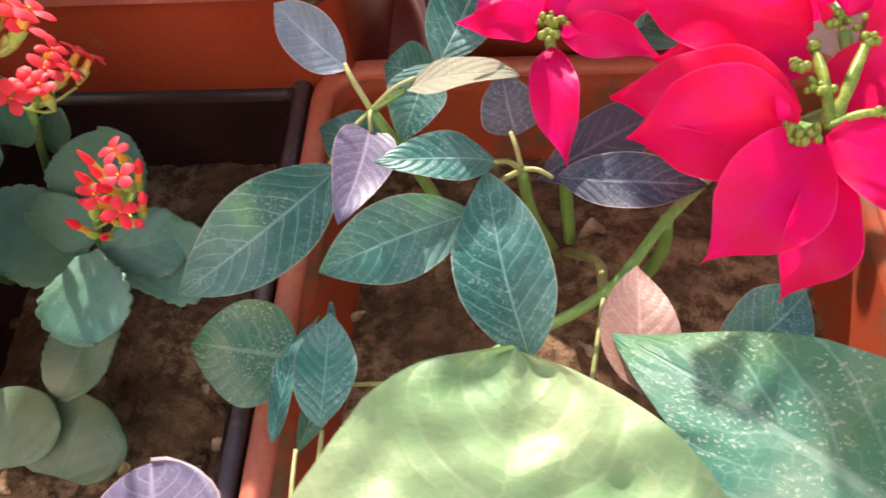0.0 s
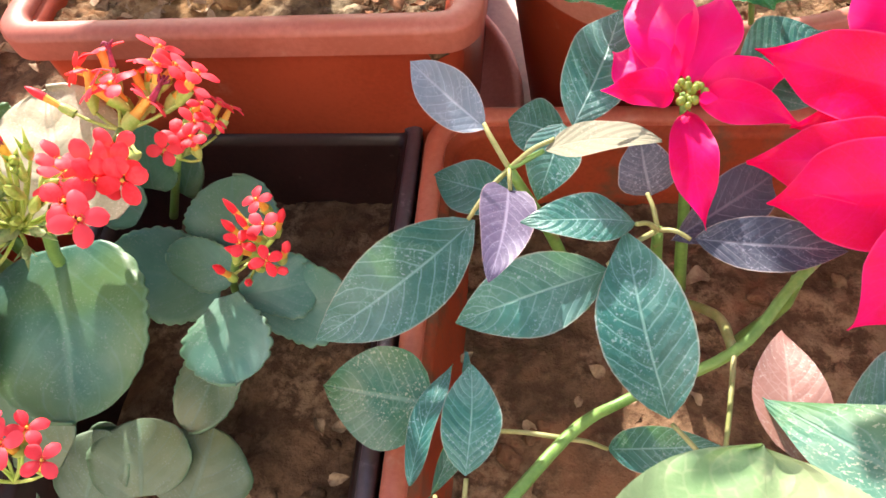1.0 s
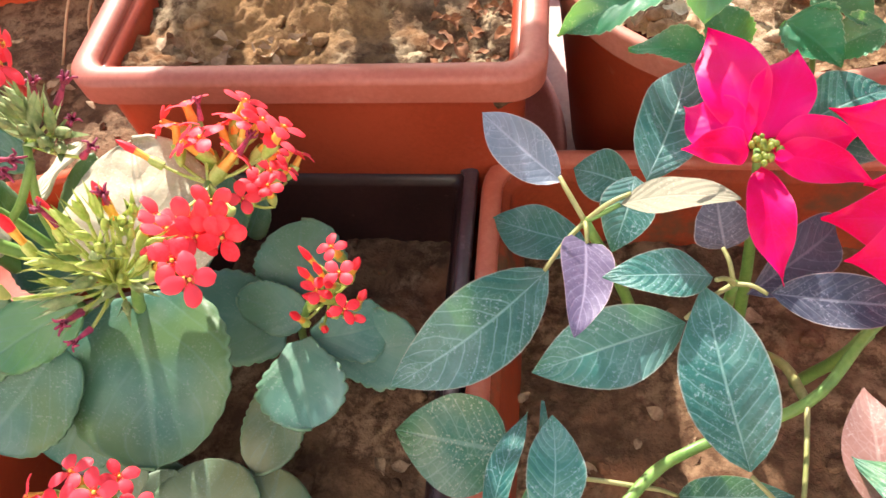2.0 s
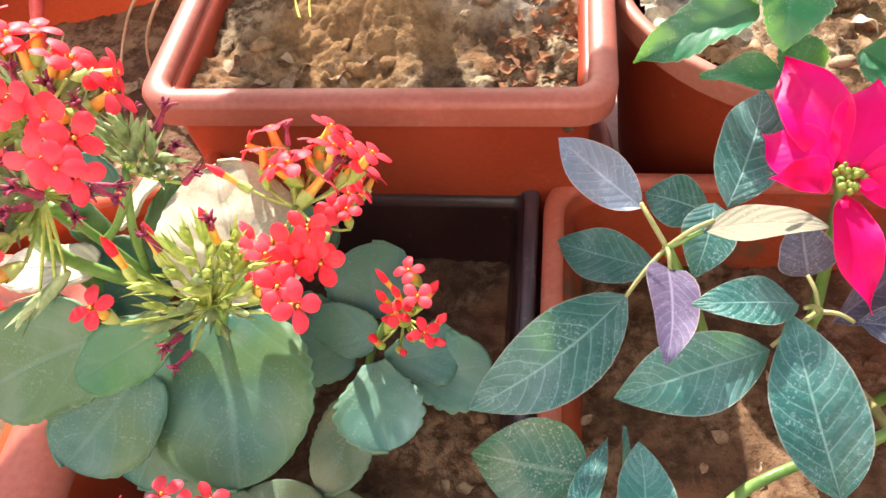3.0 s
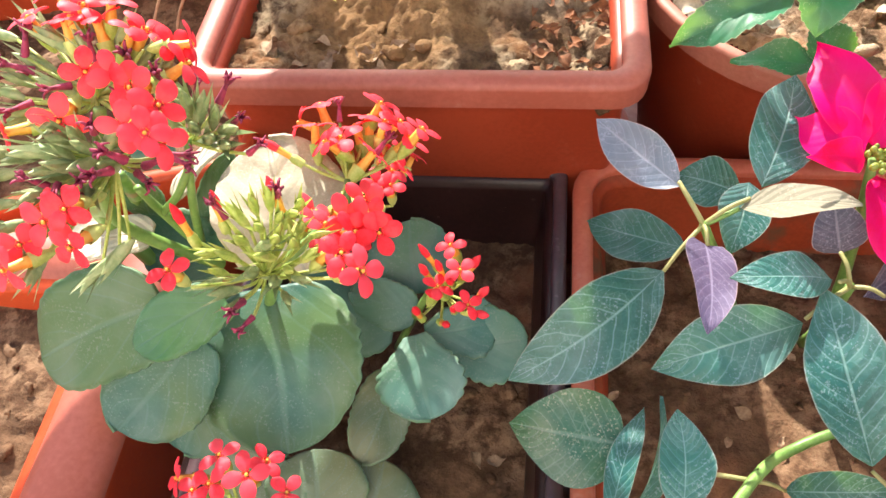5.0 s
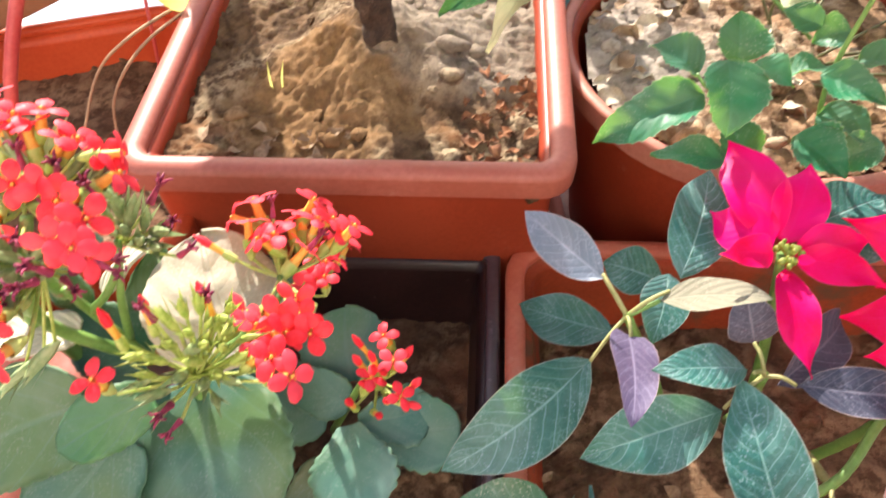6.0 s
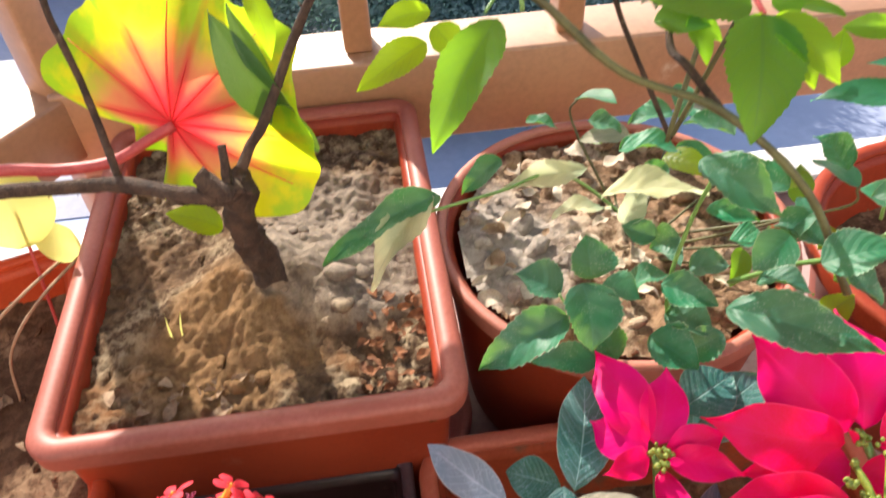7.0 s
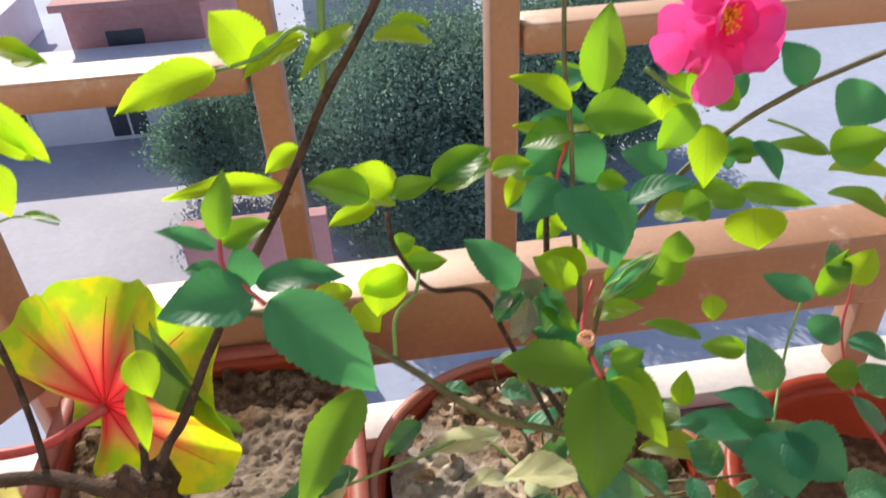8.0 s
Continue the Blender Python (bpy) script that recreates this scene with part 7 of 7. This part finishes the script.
for k in range(26):
    crisp((rng.uniform(-0.31, -0.20), rng.uniform(0.355, 0.40), 0.204 + rng.uniform(0, 0.006)), rng.uniform(0.008, 0.022), rng.uniform(0, 6.3), 100 + k)
for k in range(46):
    crisp((-0.068 - 0.055 * rng.random() ** 1.5, 0.362 + 0.10 * rng.random() ** 1.3, 0.209 + rng.uniform(0, 0.005)), rng.uniform(0.006, 0.016), rng.uniform(0, 6.3), 700 + k, RUST)
for k in range(14):
    crisp((rng.uniform(-0.02, 0.06), rng.uniform(0.40, 0.62), 0.196 + rng.uniform(0, 0.006)), rng.uniform(0.01, 0.024), rng.uniform(0, 6.3), 170 + k)
for k in range(16):
    crisp((rng.uniform(-0.06, 0.12), rng.uniform(0.10, 0.32), 0.058 + rng.uniform(0, 0.005)), rng.uniform(0.008, 0.022), rng.uniform(0, 6.3), 200 + k)
for k in range(10):
    crisp((rng.uniform(-0.22, -0.125), rng.uniform(0.08, 0.2), 0.054 + rng.uniform(0, 0.005)), rng.uniform(0.008, 0.02), rng.uniform(0, 6.3), 230 + k)
for k in range(12):
    crisp((rng.uniform(-0.46, -0.33), rng.uniform(0.36, 0.5), 0.124 + rng.uniform(0, 0.005)), rng.uniform(0.01, 0.022), rng.uniform(0, 6.3), 260 + k)

for k in range(14):
    crisp((rng.uniform(0.02, 0.20), rng.uniform(0.42, 0.64), 0.200 + rng.uniform(0, 0.012)), rng.uniform(0.016, 0.032), rng.uniform(0, 6.3), 300 + k, PALE_LITTER)
for k in range(16):
    crisp((rng.uniform(-0.02, 0.09), rng.uniform(0.42, 0.62), 0.196 + rng.uniform(0, 0.01)), rng.uniform(0.012, 0.026), rng.uniform(0, 6.3), 330 + k, PALE_LITTER)
for k in range(22):
    c_ = Vector((rng.uniform(0.09, 0.25), rng.uniform(0.37, 0.62), rng.uniform(0.21, 0.33)))
    d = Vector((rng.uniform(-1, 1), rng.uniform(-1, 0.6), rng.uniform(-0.4, 0.4))).normalized() * rng.uniform(0.014, 0.024)
    leaf(rose, c_ - d, c_ + d, d.length * 1.1, (ROSE_LEAF_LOW, ROSE_LEAF_MID, DUSTY, ROSE_LEAF_LOW, ROSE_LEAF)[k % 5], **RL)
    if k % 3 == 0:
        stem(rose, [c_ - d, c_ - d + Vector((0, 0.01, -0.03)), Vector((0.12, 0.5, 0.18)).lerp(c_, 0.3)], 0.001, 0.0013, OLIVE)

grass = empty("grass_blade", (-0.262, 0.44, 0.2), "two thin pale green grass blades in the dry soil", "grass")
for dx in (0.0, 0.006):
    leaf(grass, (-0.262 + dx, 0.44, 0.198), (-0.268 + dx * 2, 0.455, 0.228), 0.0016, YELLOW_LEAF, "blade", nv=8, nu=1, face=CAM_FACING)

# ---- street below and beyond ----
# Bluish tones of paving and white walls put bright haze into the colour.
PALE_GROUND = surface("haze_tinted_paving", (0.38, 0.42, 0.56), (0.47, 0.51, 0.65), rough=0.85, coarse=0.35, fine=6, bump=0.2, depth=0.02)
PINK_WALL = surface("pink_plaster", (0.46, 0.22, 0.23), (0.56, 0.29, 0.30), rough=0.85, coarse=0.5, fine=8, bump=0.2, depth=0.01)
# Paler ground for an added slab that lightens the house's shadow.
SHADOW_LIFT = surface("lightened_concrete", (0.47, 0.45, 0.52), (0.56, 0.54, 0.61), rough=0.85, coarse=0.4, fine=8, bump=0.2, depth=0.01)
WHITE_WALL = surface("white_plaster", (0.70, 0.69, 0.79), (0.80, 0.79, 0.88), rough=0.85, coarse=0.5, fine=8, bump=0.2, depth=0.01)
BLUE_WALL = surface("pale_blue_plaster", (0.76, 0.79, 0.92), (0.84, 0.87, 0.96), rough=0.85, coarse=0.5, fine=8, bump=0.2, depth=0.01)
DARK_GLASS = surface("dark_window_glass", (0.05, 0.05, 0.07), (0.09, 0.09, 0.11), rough=0.2, coarse=1.5, fine=20, bump=0.05)
# Crown leaves are paled to grey-green, with haze put into their colour.
CROWN = foliage("hazy_tree_leaf", (0.15, 0.22, 0.21), (0.28, 0.37, 0.355), (0.26, 0.34, 0.31), dust_amount=0.05, rough=0.9, spec=0.05, glow=0.4, glow_colour=(0.24, 0.42, 0.26))
ground_bm = bmesh.new()
bmesh.ops.create_grid(ground_bm, x_segments=8, y_segments=8, size=600, matrix=Matrix.Translation((0, 0, -7.2)))
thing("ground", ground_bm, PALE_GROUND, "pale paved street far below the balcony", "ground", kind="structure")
lift_bm = bmesh.new()
box(lift_bm, -12.0, -0.9, 9.6, 17.5, -7.2, -7.18, 0.004)
thing("pavement", lift_bm, SHADOW_LIFT, "pale slab added to lighten the low white house's shadow", "pavement", kind="structure")
own_bm = bmesh.new()
box(own_bm, -2.2, 2.2, -6.0, 0.78, -7.2, -0.165)
thing("wall_north", own_bm, WALL, "cream wall of the house under the balcony", "wall", kind="structure")


def house(x0, x1, y0, y1, z1, wall, rows, cols, label, sill=-6.3):
    """A house with framed, recessed windows on the face that looks at the balcony, a roof slab and a parapet."""
    ob = empty("house", ((x0 + x1) / 2, (y0 + y1) / 2, -7.2), label, "house", "houses across the street")
    bm = bmesh.new()
    box(bm, x0, x1, y0, y1, -7.2, z1, 0.02)
    part("wall", bm, wall, ob, smooth=False)
    bm = bmesh.new()
    box(bm, x0 - 0.2, x1 + 0.2, y0 - 0.25, y1 + 0.2, z1, z1 + 0.18, 0.02)
    part("roof", bm, wall, ob, smooth=False)
    bm = bmesh.new()
    box(bm, x0 + 0.9, x0 + 1.8, y0 - 0.04, y0 - 0.004, -7.2, min(z1 - 0.2, -5.2), 0.01)
    part("door", bm, DARK_GLASS, ob, smooth=False)
    for r in range(rows):
        for c_ in range(cols):
            cx = x0 + (x1 - x0) * (c_ + 0.5) / cols
            cz = sill + 0.7 + r * 3.0
            if cz + 0.75 > z1:
                continue
            bm = bmesh.new()
            box(bm, cx - 0.5, cx + 0.5, y0 - 0.05, y0 - 0.004, cz - 0.7, cz + 0.7, 0.01)
            win = part("window", bm, WHITE_WALL, ob, smooth=False)
            for s in (-1, 1):
                bm = bmesh.new()
                box(bm, cx + s * 0.23 - 0.2, cx + s * 0.23 + 0.2, y0 - 0.065, y0 - 0.054, cz - 0.6, cz + 0.6)
                part("pane", bm, DARK_GLASS, win, smooth=False)


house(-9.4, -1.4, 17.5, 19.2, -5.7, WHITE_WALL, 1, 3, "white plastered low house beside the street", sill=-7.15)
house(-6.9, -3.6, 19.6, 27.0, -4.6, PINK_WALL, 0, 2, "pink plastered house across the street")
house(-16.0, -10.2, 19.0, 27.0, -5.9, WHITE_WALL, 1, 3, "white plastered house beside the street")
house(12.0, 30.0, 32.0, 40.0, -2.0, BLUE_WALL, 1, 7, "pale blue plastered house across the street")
house(-1.0, 3.0, 18.0, 23.0, -4.2, WHITE_WALL, 2, 2, "white house behind the dark trees")
fence_bm = bmesh.new()
box(fence_bm, -2.6, -0.6, 9.0, 9.25, -7.2, -4.7, 0.02)
thing("garden_wall", fence_bm, PINK_WALL, "low pink garden wall beside the street", "wall", smooth=False)


def tree(x, y, h, r, n, seed, label):
    """A tapered trunk with limbs and a loose crown of many small leaves."""
    rng_ = random.Random(seed)
    ob = empty("tree", (x, y, -7.2), label, "tree", "trees in the street")
    base_ = Vector((x, y, -7.2))
    bm = bmesh.new()
    top = base_ + Vector((rng_.uniform(-0.3, 0.3), 0, h))
    tube(bm, [base_, base_.lerp(top, 0.4) + Vector((0.15, 0, 0)), top], 0.2, 0.05, n=8)
    tips = []
    for k in range(9):
        s = base_.lerp(top, 0.15 + 0.09 * k)
        a__ = k * 2.4
        e_ = s + Vector((math.cos(a__) * r * 0.75, math.sin(a__) * r * 0.75, r * rng_.uniform(0.1, 0.6)))
        tube(bm, [s, s.lerp(e_, 0.5) + Vector((0, 0, 0.15)), e_], 0.07, 0.02, n=6, steps=3)
        tips += [e_, s.lerp(e_, 0.6)]
    part("trunk", bm, BARK, ob)
    verts, faces = [], []
    tips.append(top)
    for _ in range(n):
        c_ = tips[rng_.randrange(len(tips))] + Vector((rng_.gauss(0, r * 0.26), rng_.gauss(0, r * 0.26), rng_.gauss(0, r * 0.22)))
        d = Vector((rng_.gauss(0, 1), rng_.gauss(0, 1), rng_.gauss(0, 0.6))).normalized() * rng_.uniform(0.03, 0.06)
        o = d.orthogonal().normalized() * d.length * 0.5
        i = len(verts)
        verts += [c_ - d, c_ + o, c_ + d, c_ - o]
        faces.append((i, i + 1, i + 2, i + 3))
    me = bpy.data.meshes.new("crown")
    me.from_pydata([tuple(v_) for v_ in verts], [], faces)
    me.uv_layers.new(name="UVMap")
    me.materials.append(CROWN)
    me.transform(Matrix.Translation(-base_))
    crown = new("crown", me)
    crown.parent = ob


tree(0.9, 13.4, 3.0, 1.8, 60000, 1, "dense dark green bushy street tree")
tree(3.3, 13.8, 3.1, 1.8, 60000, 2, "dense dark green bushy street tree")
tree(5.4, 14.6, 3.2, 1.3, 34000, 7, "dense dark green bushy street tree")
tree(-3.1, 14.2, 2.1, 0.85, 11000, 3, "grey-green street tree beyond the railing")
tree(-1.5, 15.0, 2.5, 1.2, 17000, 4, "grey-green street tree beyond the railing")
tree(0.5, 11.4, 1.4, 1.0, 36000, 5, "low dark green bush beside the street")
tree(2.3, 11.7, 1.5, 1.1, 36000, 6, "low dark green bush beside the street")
